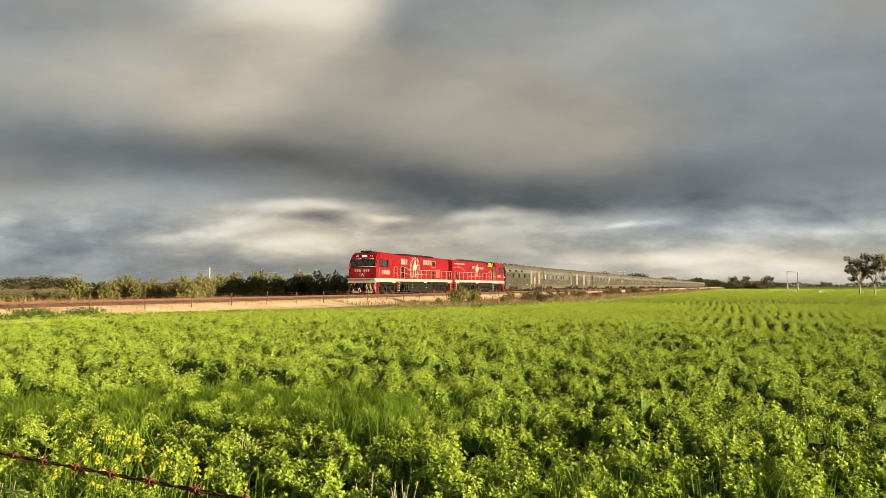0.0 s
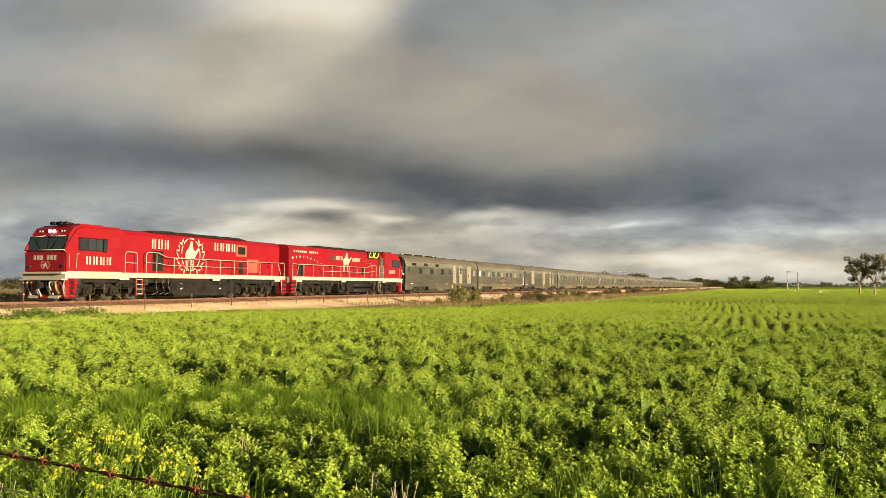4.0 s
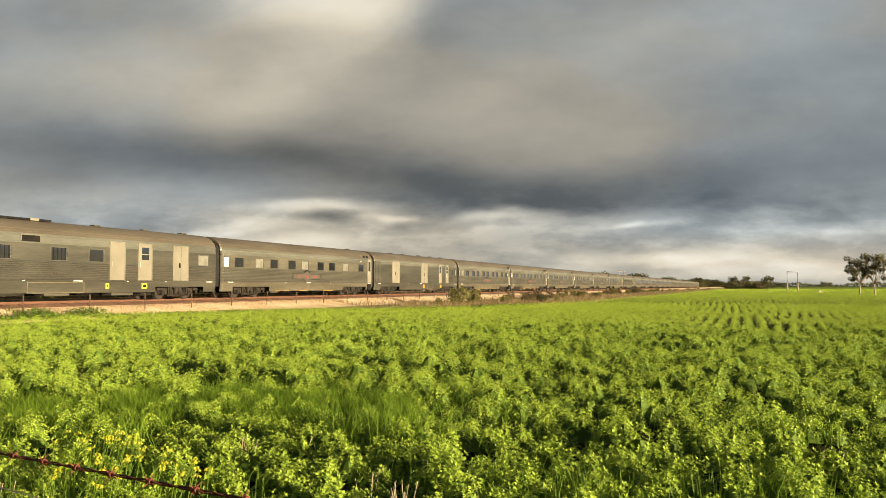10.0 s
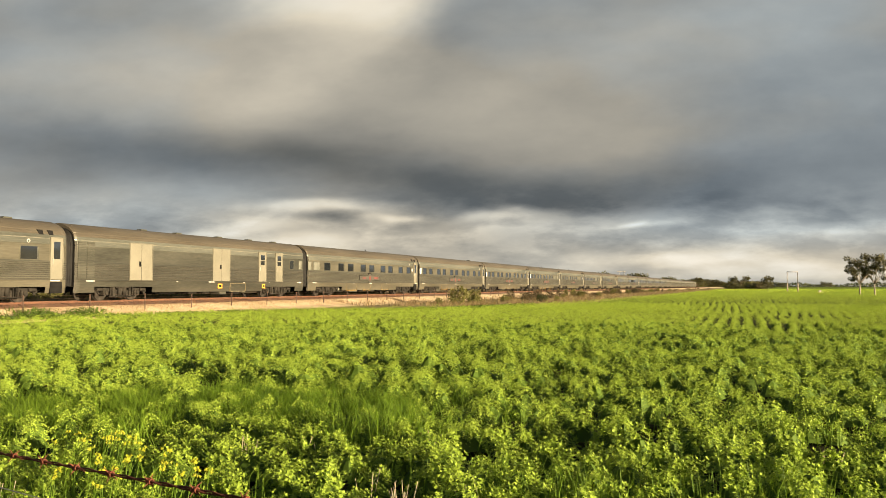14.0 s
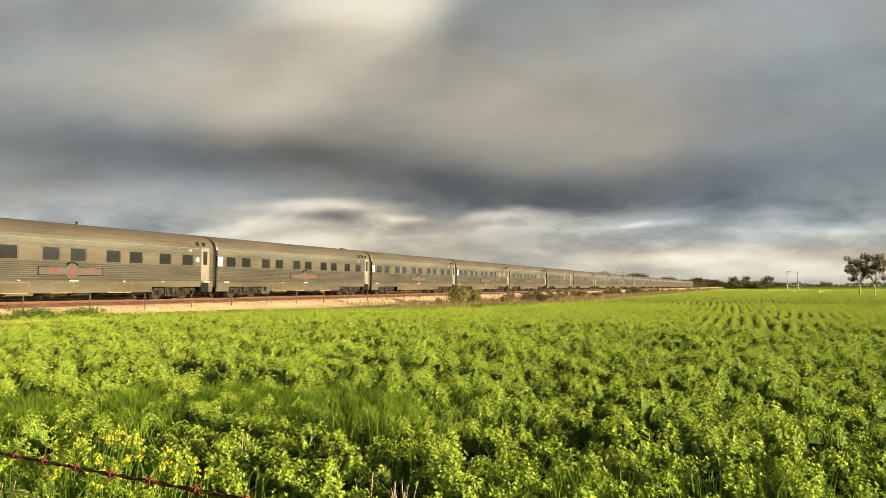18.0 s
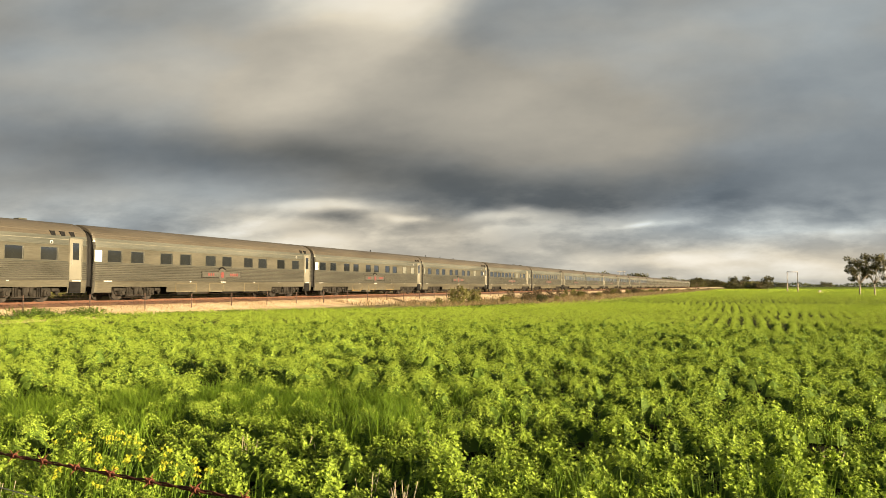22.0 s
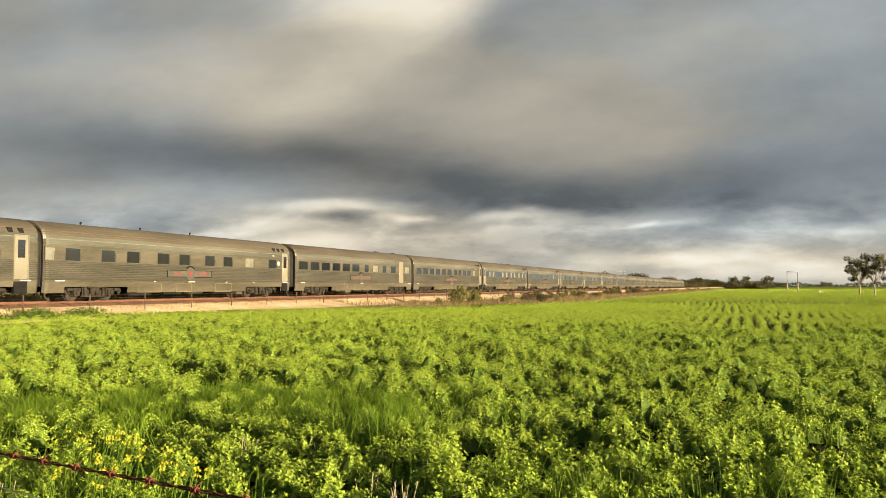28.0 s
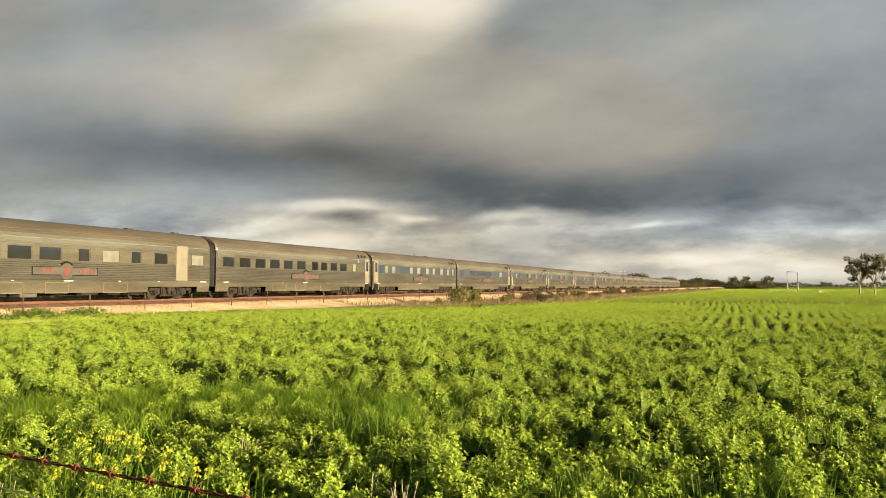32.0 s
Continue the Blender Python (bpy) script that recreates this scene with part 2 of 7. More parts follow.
# ---- sky ----
def cloud_material():
    m, nd, ln, bs = nodes_of("cloud_deck")
    nd.remove(bs)
    tc = nd.new("ShaderNodeTexCoord")
    sp = nd.new("ShaderNodeSeparateXYZ")
    ln.new(tc.outputs["Object"], sp.inputs[0])

    def op(kind, a, b=None, c=None):
        n = nd.new("ShaderNodeMath")
        n.operation = kind
        for i, v in enumerate((a, b, c)):
            if v is None:
                continue
            if isinstance(v, (int, float)):
                n.inputs[i].default_value = v
            else:
                ln.new(v, n.inputs[i])
        return n.outputs[0]

    across = op("DIVIDE", sp.outputs[0], sp.outputs[1])
    up = op("DIVIDE", op("SUBTRACT", sp.outputs[2], EYE_Z), sp.outputs[1])
    cv = nd.new("ShaderNodeCombineXYZ")
    ln.new(across, cv.inputs[0])
    ln.new(up, cv.inputs[1])

    def fluff(sx, sy, detail, rough, seed, warp=0.0, lean=0.05):
        mp = nd.new("ShaderNodeMapping")
        mp.inputs["Scale"].default_value = (sx, sy, 1)
        mp.inputs["Location"].default_value = (seed, seed * 0.7, seed)
        mp.inputs["Rotation"].default_value = (0, 0, -lean)
        ln.new(cv.outputs[0], mp.inputs[0])
        n = nd.new("ShaderNodeTexNoise")
        n.inputs["Scale"].default_value, n.inputs["Detail"].default_value, n.inputs["Roughness"].default_value = 1, detail, rough
        n.inputs["Distortion"].default_value = warp
        ln.new(mp.outputs[0], n.inputs[0])
        return op("SUBTRACT", n.outputs[0], 0.5)

    wob1, wob2 = fluff(5, 9, 4, 0.55, 3.1), fluff(4, 12, 4, 0.55, 9.7)
    ax = op("MULTIPLY_ADD", wob1, 0.16, across)
    ux = op("MULTIPLY_ADD", wob2, 0.04, up)

    def blob(x, y, rx, ry, tilt, amp):
        """A soft bank of lighter or darker cloud, by its bearing and height."""
        dx = op("SUBTRACT", ax, (x - 784) / 1395)
        dy = op("SUBTRACT", ux, (507 - y) / 1395)
        c, s = math.cos(tilt), math.sin(tilt)
        p = op("ADD", op("MULTIPLY", dx, c * 1395 / rx), op("MULTIPLY", dy, s * 1395 / rx))
        q = op("ADD", op("MULTIPLY", dx, -s * 1395 / ry), op("MULTIPLY", dy, c * 1395 / ry))
        r2 = op("ADD", op("MULTIPLY", p, p), op("MULTIPLY", q, q))
        return op("MULTIPLY", op("POWER", 2.718, op("MULTIPLY", r2, -1.0)), amp)

    total = None
    for b in CLOUDS:
        v = blob(*b)
        total = v if total is None else op("ADD", total, v)
    grain = op("MULTIPLY_ADD", fluff(4.2, 9, 7, 0.52, 1.3, 0.0, 0.12), 0.24, op("MULTIPLY", fluff(11, 22, 6, 0.58, 5.5, 0.0, 0.1), 0.10))
    low = op("MULTIPLY", op("POWER", 2.718, op("MULTIPLY", op("MULTIPLY", up, up), -120.0)), fluff(11, 36, 7, 0.58, 7.9, 0.0, 0.03))
    puff = op("MULTIPLY", op("MULTIPLY", op("MINIMUM", op("MAXIMUM", op("MULTIPLY", fluff(9, 27, 8, 0.58, 12.3, 0.0, 0.06), 5.0), -0.5), 0.5), 0.20), op("POWER", 2.718, op("MULTIPLY", op("MULTIPLY", op("SUBTRACT", up, 0.065), op("SUBTRACT", up, 0.065)), -420.0)))
    total = op("ADD", total, puff)
    total = op("ADD", op("ADD", total, op("ADD", grain, op("MULTIPLY", low, 0.5))), 0.47)
    tone = ramp_node(nd, ((0.0, (0.062, 0.074, 0.085)), (0.2, (0.108, 0.120, 0.128)), (0.4, (0.245, 0.250, 0.245)), (0.6, (0.43, 0.42, 0.385)), (0.8, (0.68, 0.65, 0.57)), (1.0, (0.86, 0.84, 0.78))))
    ln.new(total, tone.inputs[0])
    em = nd.new("ShaderNodeEmission")
    em.inputs[1].default_value = 2.0 ** -EXPOSURE
    # warmer and cooler reaches of the sky
    hue = op("ADD", op("MULTIPLY", fluff(2.5, 7, 3, 0.5, 4.2), 2.2), op("ADD", op("MULTIPLY", blob(820, 220, 420, 120, 0.0, 1.0), 0.5), op("ADD", op("MULTIPLY", blob(1480, 300, 380, 150, 0.0, 1.0), -0.5), op("ADD", op("MULTIPLY", blob(520, 60, 200, 160, 0.0, 1.0), 0.7), op("ADD", op("MULTIPLY", blob(560, 415, 260, 50, 0.0, 1.0), 0.6), op("ADD", op("MULTIPLY", blob(1300, 460, 300, 40, 0.0, 1.0), 0.6), op("MULTIPLY", blob(120, 420, 330, 100, 0.0, 1.0), -0.6)))))))
    warm = ramp_node(nd, ((0.1, (0.90, 1.0, 1.10)), (0.9, (1.06, 1.0, 0.90))))
    ln.new(op("ADD", hue, 0.5), warm.inputs[0])
    tint = nd.new("ShaderNodeMix")
    tint.data_type, tint.blend_type = "RGBA", "MULTIPLY"
    tint.inputs[0].default_value = 1.0
    ln.new(tone.outputs[0], tint.inputs[6])
    ln.new(warm.outputs[0], tint.inputs[7])
    ln.new(tint.outputs[2], em.inputs[0])
    ln.new(em.outputs[0], nd["Material Output"].inputs[0])
    m.cycles.emission_sampling = "NONE"
    return m


# centre, half widths, tilt and weight of the banks of cloud
BANKS = (
    (540, 50, 175, 80, 0.9, 0.15), (480, -5, 160, 50, 0.0, 0.36), (430, 190, 200, 50, 0.3, 0.07), (110, 40, 220, 80, 0.0, -0.03),
    (720, 50, 110, 60, 0.6, -0.07), (980, 90, 330, 50, 0.45, 0.07), (1250, 40, 250, 60, 0.3, 0.06), (850, 210, 260, 50, -0.1, 0.06),
)
SHADES = (
    (330, 265, 330, 45, -0.08, -0.20), (520, 290, 200, 40, -0.2, -0.05), (780, 330, 280, 44, -0.08, -0.20), (1120, 320, 280, 40, 0.1, -0.16),
    (1200, 345, 220, 22, 0.0, -0.08), (60, 280, 200, 60, 0.0, -0.10), (1480, 250, 220, 110, 0.2, -0.07), (170, 465, 280, 26, 0.0, -0.03),
    (560, 386, 75, 11, 0.0, -0.30), (950, 365, 150, 14, 0.0, -0.12), (1350, 360, 200, 16, 0.0, -0.08), (640, 480, 160, 16, 0.0, -0.05),
)
GAPS = (
    (475, 392, 95, 18, 0.12, 0.34), (530, 368, 95, 11, -0.02, 0.34), (660, 388, 60, 8, -0.1, 0.34), (860, 388, 80, 13, 0.15, 0.36),
    (1090, 397, 50, 6, 0.1, 0.30), (1490, 412, 110, 14, 0.0, 0.22), (550, 428, 100, 24, 0.05, 0.46), (400, 412, 120, 16, 0.1, 0.20), (60, 385, 170, 30, 0.0, 0.12),
    (760, 425, 200, 18, 0.1, 0.16), (1180, 456, 260, 14, 0.03, 0.26), (1400, 470, 200, 18, 0.0, 0.18), (1250, 425, 450, 55, 0.0, 0.19), (200, 130, 300, 90, 0.0, 0.13), (150, 340, 300, 40, 0.0, 0.09), (1420, 492, 300, 22, 0.0, 0.30), (1000, 490, 260, 14, 0.0, 0.10), (150, 440, 320, 50, 0.0, 0.06),
)
CLOUDS = BANKS + SHADES + GAPS


def cloud_sky():
    """A deck of cloud 200 m up that bends down to the horizon far off."""
    prof = [(300 + 2200 * (i / 10) ** 1.6, 200.0) for i in range(11)]
    prof += [(2500 + 2300 * math.sin(a), 200 - 230 * (1 - math.cos(a))) for a in [math.pi / 2 * i / 12 for i in range(1, 13)]]
    xs = [-4300 + 8600 * i / 40 for i in range(41)]
    bm = bmnew()
    grid = [[bm.verts.new((x, y, z)) for x in xs] for y, z in prof]
    for r0, r1 in zip(grid, grid[1:]):
        for i in range(40):
            f = bm.faces.new((r0[i], r0[i + 1], r1[i + 1], r1[i]))
            f.smooth = True
    ob = part("cloud_deck", bm, cloud_material())
    return tagged(ob, "heavy grey evening clouds with bright gaps", "sky", kind="structure")


CLOUD = cloud_sky()


# ---- ground ----
def edge_lat(s):
    """How far the crop's edge keeps from the track."""
    return np.interp(s, (-200, 20, 27.6, 33, 40, 45, 49.4, 66, 270, 2000), (4.8, 4.8, 5.1, 6.9, 9.3, 14.0, 17.3, 20.3, 23.0, 23.0))


def ground_height(x, y):
    lat = x * CT - y * ST + DIST
    a = np.clip((5.5 - np.abs(lat)) / 3.4, 0, 1)
    return 0.50 * a * a * (3 - 2 * a)


def ground():
    m, nd, ln, bs = nodes_of("field_ground")
    tc = nd.new("ShaderNodeTexCoord")
    n1, n2 = nd.new("ShaderNodeTexNoise"), nd.new("ShaderNodeTexNoise")
    for n, sc, d in ((n1, 0.06, 5), (n2, 2.5, 5)):
        n.inputs["Scale"].default_value, n.inputs["Detail"].default_value = sc, d
        ln.new(tc.outputs["Object"], n.inputs[0])
    green = ramp_node(nd, ((0.3, (0.13, 0.18, 0.016)), (0.7, (0.22, 0.29, 0.026))))
    ln.new(n1.outputs[0], green.inputs[0])
    soil = ramp_node(nd, ((0.3, (0.02, 0.022, 0.008)), (0.7, (0.05, 0.045, 0.018))))
    ln.new(n2.outputs[0], soil.inputs[0])
    straw = ramp_node(nd, ((0.3, (0.22, 0.17, 0.07)), (0.7, (0.42, 0.33, 0.17))))
    ln.new(n2.outputs[0], straw.inputs[0])
    far = nd.new("ShaderNodeAttribute")
    far.attribute_name = "closed_canopy"
    bank = nd.new("ShaderNodeAttribute")
    bank.attribute_name = "bank"
    mx = nd.new("ShaderNodeMix")
    mx.data_type = "RGBA"
    ln.new(far.outputs["Fac"], mx.inputs[0])
    ln.new(soil.outputs[0], mx.inputs[6])
    ln.new(green.outputs[0], mx.inputs[7])
    my = nd.new("ShaderNodeMix")
    my.data_type = "RGBA"
    ln.new(bank.outputs["Fac"], my.inputs[0])
    ln.new(mx.outputs[2], my.inputs[6])
    ln.new(straw.outputs[0], my.inputs[7])
    ln.new(my.outputs[2], bs.inputs["Base Color"])
    bs.inputs["Roughness"].default_value = 0.95
    bs.inputs["Specular IOR Level"].default_value = 0.1
    bp = nd.new("ShaderNodeBump")
    bp.inputs["Strength"].default_value, bp.inputs["Distance"].default_value = 0.6, 0.15
    ln.new(n2.outputs[0], bp.inputs["Height"])
    ln.new(bp.outputs[0], bs.inputs["Normal"])
    ss = np.concatenate([np.linspace(-4500, -200, 12), np.linspace(-150, 300, 181), np.linspace(330, 4600, 24)])
    ls = np.concatenate([np.linspace(-4500, -100, 10), np.linspace(-80, -8, 13), np.linspace(-6.5, 24, 62), np.linspace(26, 120, 30), np.linspace(160, 4600, 14)])
    S, L = np.meshgrid(ss, ls, indexing="ij")
    x = -CT * DIST + S * ST + L * CT
    y = ST * DIST + S * CT - L * ST
    z = ground_height(x, y)
    co = np.stack([x, y, z], -1).reshape(-1, 3)
    ns, nl = len(ss), len(ls)
    idx = np.arange(ns * nl).reshape(ns, nl)
    quads = np.stack([idx[:-1, :-1], idx[:-1, 1:], idx[1:, 1:], idx[1:, :-1]], -1).reshape(-1, 4)
    me = bpy.data.meshes.new("ground")
    me.vertices.add(len(co))
    me.vertices.foreach_set("co", co.astype(np.float32).ravel())
    me.loops.add(quads.size)
    me.loops.foreach_set("vertex_index", quads[:, ::-1].astype(np.int32).ravel())
    me.polygons.add(len(quads))
    me.polygons.foreach_set("loop_start", np.arange(0, quads.size, 4, dtype=np.int32))
    me.update(calc_edges=True)
    me.shade_smooth()
    a = me.attributes.new("closed_canopy", "FLOAT", "POINT")
    a.data.foreach_set("value", np.clip((np.hypot(co[:, 0], co[:, 1]) - 15) / 160, 0, 1).astype(np.float32))
    b = me.attributes.new("bank", "FLOAT", "POINT")
    b.data.foreach_set("value", (L < edge_lat(S) + 0.1).astype(np.float32).ravel())
    me.materials.append(m)
    tagged(part("ground", me, m), "flat green farmland beside a railway", "ground", kind="structure")


ground()


# ---- the crop ----
RNG = np.random.default_rng(5)


def leaf_quads(base, out, side, length, width, fold):
    """Folded four-cornered leaves: base, one edge, tip, other edge."""
    up = np.cross(side, out)
    l, w = length[:, None], width[:, None]
    mid = base + out * l * 0.5
    return np.stack([base, mid + side * w * 0.5 + up * fold * w, base + out * l, mid - side * w * 0.5 + up * fold * w], 1)


def shoot_template(whorls, per, leaf, rng, corners, wild=1.0):
    """The top of one shoot: whorls of narrow leaves that stand out and up round a stem one unit high."""
    n = whorls * per
    lev = np.repeat(np.arange(whorls), per)
    a = np.tile(np.arange(per) * 2 * np.pi / per, whorls) + lev * 0.45 + rng.normal(0, 0.16, n)
    el = (np.array([0.6, 0.25, 0.0, -0.15])[np.minimum(lev, 3)] if whorls > 1 else 0.3) * (0.4 + 0.6 * wild) + rng.normal(0, 0.18 * wild, n)
    out = np.stack([np.cos(a) * np.cos(el), np.sin(a) * np.cos(el), np.sin(el)], 1)
    side = np.stack([-np.sin(a), np.cos(a), rng.normal(0, 0.25 * wild, n)], 1)
    side /= np.linalg.norm(side, axis=1)[:, None]
    drop = lev * leaf * 1.1 + rng.uniform(0, leaf * 0.5, n)
    base = np.stack([np.zeros(n), np.zeros(n), -drop], 1) + out * leaf * 0.08
    ln = leaf * rng.uniform(0.8, 1.25, n) * (1 + 0.18 * lev)
    q = leaf_quads(base, out, side, ln, ln * rng.uniform(0.42, 0.6, n), 0.15)
    return (q if corners == 4 else q[:, 1:]).reshape(-1, 3)


def waves(x, y, seed, n, shortest, longest, gain):
    """A bumpy field of crossing swells, from -1 to 1."""
    rng = np.random.default_rng(seed)
    v = 0.0 * x
    for i in range(n):
        a = rng.uniform(0, 2 * np.pi)
        k = 2 * np.pi / rng.uniform(shortest, longest)
        v = v + np.sin(k * (x * np.cos(a) + y * np.sin(a)) + rng.uniform(0, 6.28))
    return np.clip(v / gain, -1, 1)


def weediness(x, y):
    """Where the grass has choked the crop."""
    w = np.clip(np.exp(-((x + 2.3) / 2.2) ** 2 - ((y - 9.7) / 1.3) ** 2) + np.exp(-((x + 4.4) / 1.5) ** 2 - ((y - 9.0) / 1.2) ** 2), 0, 1)
    return w * (0.65 + 0.35 * waves(x, y, 15, 8, 0.5, 1.4, 2.2))


ROAD_ACROSS = np.array((0.59, 0.807))     # from the roadside fence into the field
ROAD_ALONG = np.array((0.807, -0.59))
ROW = 0.47


def plants(near, far, along, wide, rng):
    """Crop plants between two distances: in rows along the track, and along the road on the headland.
    wide keeps those abreast of the viewpoint, past the sides."""
    S, L = np.meshgrid(np.arange(-60, far + 20, along), np.arange(4.7, DIST + far, ROW), indexing="ij")
    loose = 0.3
    S2 = S + rng.uniform(-0.35, 0.35, S.shape) * along
    L2 = L + rng.normal(0, 0.085, S.shape) * loose + 0.22 * np.sin(S * 0.16) + 0.10 * np.sin(S * 0.43 + 1)
    x = (-CT * DIST + S2 * ST + L2 * CT).ravel()
    y = (ST * DIST + S2 * CT - L2 * ST).ravel()
    road = (x + 1.13) * ROAD_ACROSS[0] + (y - 2.1) * ROAD_ACROSS[1]
    keep = road > 24
    x, y = x[keep], y[keep]
    U, V = np.meshgrid(np.arange(-70, 70, along), np.arange(0.9, 24.1, ROW), indexing="ij")
    U = U + rng.uniform(-0.4, 0.4, U.shape) * along
    V = V + rng.normal(0, 0.075, V.shape) + 0.12 * np.sin(U * 0.5) + 0.08 * np.sin(V * 0.7 + U * 0.23)
    x = np.concatenate([x, (-1.13 + U * ROAD_ALONG[0] + V * ROAD_ACROSS[0]).ravel()])
    y = np.concatenate([y, (2.1 + U * ROAD_ALONG[1] + V * ROAD_ACROSS[1]).ravel()])
    road = (x + 1.13) * ROAD_ACROSS[0] + (y - 2.1) * ROAD_ACROSS[1]
    d = np.hypot(x, y)
    ahead = (y > 2.5) & (np.abs(x) < y * 0.60 + 1.0)
    s = (x + CT * DIST) * ST + (y - ST * DIST) * CT
    lat = x * CT - y * ST + DIST
    keep = (d >= near) & (d < far) & (ahead != wide) & (lat > edge_lat(s))
    x, y, road = x[keep], y[keep], road[keep]
    weedy = weediness(x, y)
    far_off = np.clip((y - 5) / 6, 0, 1)
    swell = waves(x * 1.1, y * 0.75, 31, 14, 1.1, 2.8, 2.4)
    bare = np.clip((swell + 1.05 + 0.6 * (1 - far_off)) * 2.2, 0.8, 0.98)
    sown = np.clip((road - 23) / 3, 0, 1)
    bare = (bare + (1 - bare) * sown) * (1 - 0.5 * weedy)
    keep = rng.uniform(0, 1, len(x)) < bare
    x, y, swell, weedy, sown, far_off = x[keep], y[keep], swell[keep], weedy[keep], sown[keep], far_off[keep]
    n = len(x)
    tall = (0.255 + 0.06 * far_off - 0.02 * np.clip((y - 8) / 14, 0, 1)) * (1 + (0.06 + 0.11 * far_off - 0.10 * sown) * swell + 0.12 * waves(x, y, 9, 8, 2.5, 7.0, 2.2)) * rng.uniform(0.72, 1.2, n) * (1 - 0.3 * weedy)
    reach = (0.182 - 0.02 * sown + 0.02 * swell) * rng.uniform(0.75, 1.22, n) * (0.86 + 0.14 * far_off)
    return x, y, tall, reach


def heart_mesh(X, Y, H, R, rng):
    """The dense inside of each plant: an uneven low dome, coloured dark for the shade in the gaps."""
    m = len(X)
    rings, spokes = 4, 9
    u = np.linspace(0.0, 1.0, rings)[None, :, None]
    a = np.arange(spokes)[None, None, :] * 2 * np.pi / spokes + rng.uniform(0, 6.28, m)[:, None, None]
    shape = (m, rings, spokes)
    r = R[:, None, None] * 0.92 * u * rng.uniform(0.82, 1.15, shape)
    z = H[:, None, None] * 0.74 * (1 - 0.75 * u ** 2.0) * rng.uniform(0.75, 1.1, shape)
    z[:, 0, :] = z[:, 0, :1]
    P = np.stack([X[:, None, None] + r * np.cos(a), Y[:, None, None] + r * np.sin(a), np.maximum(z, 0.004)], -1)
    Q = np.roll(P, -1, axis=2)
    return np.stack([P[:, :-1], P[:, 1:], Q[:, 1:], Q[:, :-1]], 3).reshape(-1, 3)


def crop_ring(near, far, shoots, whorls, per, leaf, rng, corners=3, along=0.35, wide=False, hearts=None, wild=0.6):
    """Bushy plants, each a dome of leafy shoots, the outer ones lower and leaning out."""
    X, Y, H, R = plants(near, far, along, wide, rng)
    m = len(X)
    if hearts is not None:
        hearts.append(heart_mesh(X, Y, H, R, rng))
    j = np.tile(np.arange(shoots), m)
    rep = np.repeat(np.arange(m), shoots)
    n = len(j)
    a = j * 2.39996 + rng.uniform(0, 2 * np.pi, m)[rep] + rng.normal(0, 0.25, n)
    u = np.sqrt((j + 0.5) / shoots) * rng.uniform(0.85, 1.12, n)
    lump = 1 + 0.17 * np.sin(3 * a + rng.uniform(0, 6.28, m)[rep]) * u
    r = R[rep] * u * lump
    x, y = X[rep] + r * np.cos(a), Y[rep] + r * np.sin(a)
    h = H[rep] * (1 - 0.80 * np.minimum(u, 1.06) ** 2.5) * lump * rng.uniform(0.90, 1.10, n)
    gx, gy = 1.0 * u * np.cos(a), 1.0 * u * np.sin(a)
    h = np.maximum(h, 0.03) + ground_height(x, y)
    temps = [shoot_template(whorls, per, leaf, rng, corners, wild) for _ in range(16)]
    which = rng.integers(0, 16, n)
    rot = rng.uniform(0, 2 * np.pi, n)
    size = rng.uniform(0.72, 1.15, n)
    tx, ty = gx + rng.normal(0, 0.12 * wild, n), gy + rng.normal(0, 0.12 * wild, n)
    out = []
    for k in range(16):
        i = np.where(which == k)[0]
        T = temps[k][None]
        c, s_, z = np.cos(rot[i])[:, None], np.sin(rot[i])[:, None], size[i][:, None]
        px, py = (T[..., 0] * c - T[..., 1] * s_) * z, (T[..., 0] * s_ + T[..., 1] * c) * z
        pz = T[..., 2] * z
        P = np.stack([px + pz * tx[i][:, None] + x[i][:, None], py + pz * ty[i][:, None] + y[i][:, None], np.maximum(pz - px * tx[i][:, None] - py * ty[i][:, None] + h[i][:, None], 0.012)], -1)
        out.append(P.reshape(-1, 3))
    return np.concatenate(out)


def crop():
    hearts = []
    near = crop_ring(4.0, 8.0, 47, 2, 7, 0.0235, RNG, 4, along=0.25, hearts=hearts, wild=0.85)
    mid = [
        crop_ring(8.0, 12.0, 38, 2, 7, 0.0295, RNG, hearts=hearts, wild=0.7),
        crop_ring(12.0, 18.0, 24, 2, 6, 0.037, RNG, hearts=hearts),
        crop_ring(18.0, 32.0, 14, 2, 5, 0.047, RNG, hearts=hearts),
        crop_ring(32.0, 66.0, 8, 1, 5, 0.062, RNG),
        crop_ring(66.0, 190.0, 2, 1, 4, 0.11, RNG, along=0.8),
        crop_ring(190.0, 430.0, 1, 1, 3, 0.26, RNG, along=2.4),
        crop_ring(1.2, 45.0, 5, 1, 5, 0.10, RNG, wide=True),
    ]
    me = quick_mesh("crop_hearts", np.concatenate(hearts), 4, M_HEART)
    tagged(part("crop_shade_domes", me, M_HEART), "dense inner domes of the crop plants, gap shade in their colour", "crop", kind="stuff")
    me = quick_mesh("crop_tops", np.concatenate(mid), 3, M_CROP)
    tagged(part("crop_field", me, M_CROP), "dense rows of bright green leafy crop", "crop", kind="stuff")
    me = quick_mesh("crop", near, 4, M_CROP)
    tagged(part("crop", me, M_CROP), "leafy bright green crop plants beside the fence", "crop", kind="stuff")


crop()


def blades(n, centre, spread, height, width, rng, lean=0.35):
    """Curved blades of grass, two quads each."""
    x = centre[0] + rng.normal(0, spread[0], n)
    y = centre[1] + rng.normal(0, spread[1], n)
    return blades_at(x, y, height, width, rng, lean)


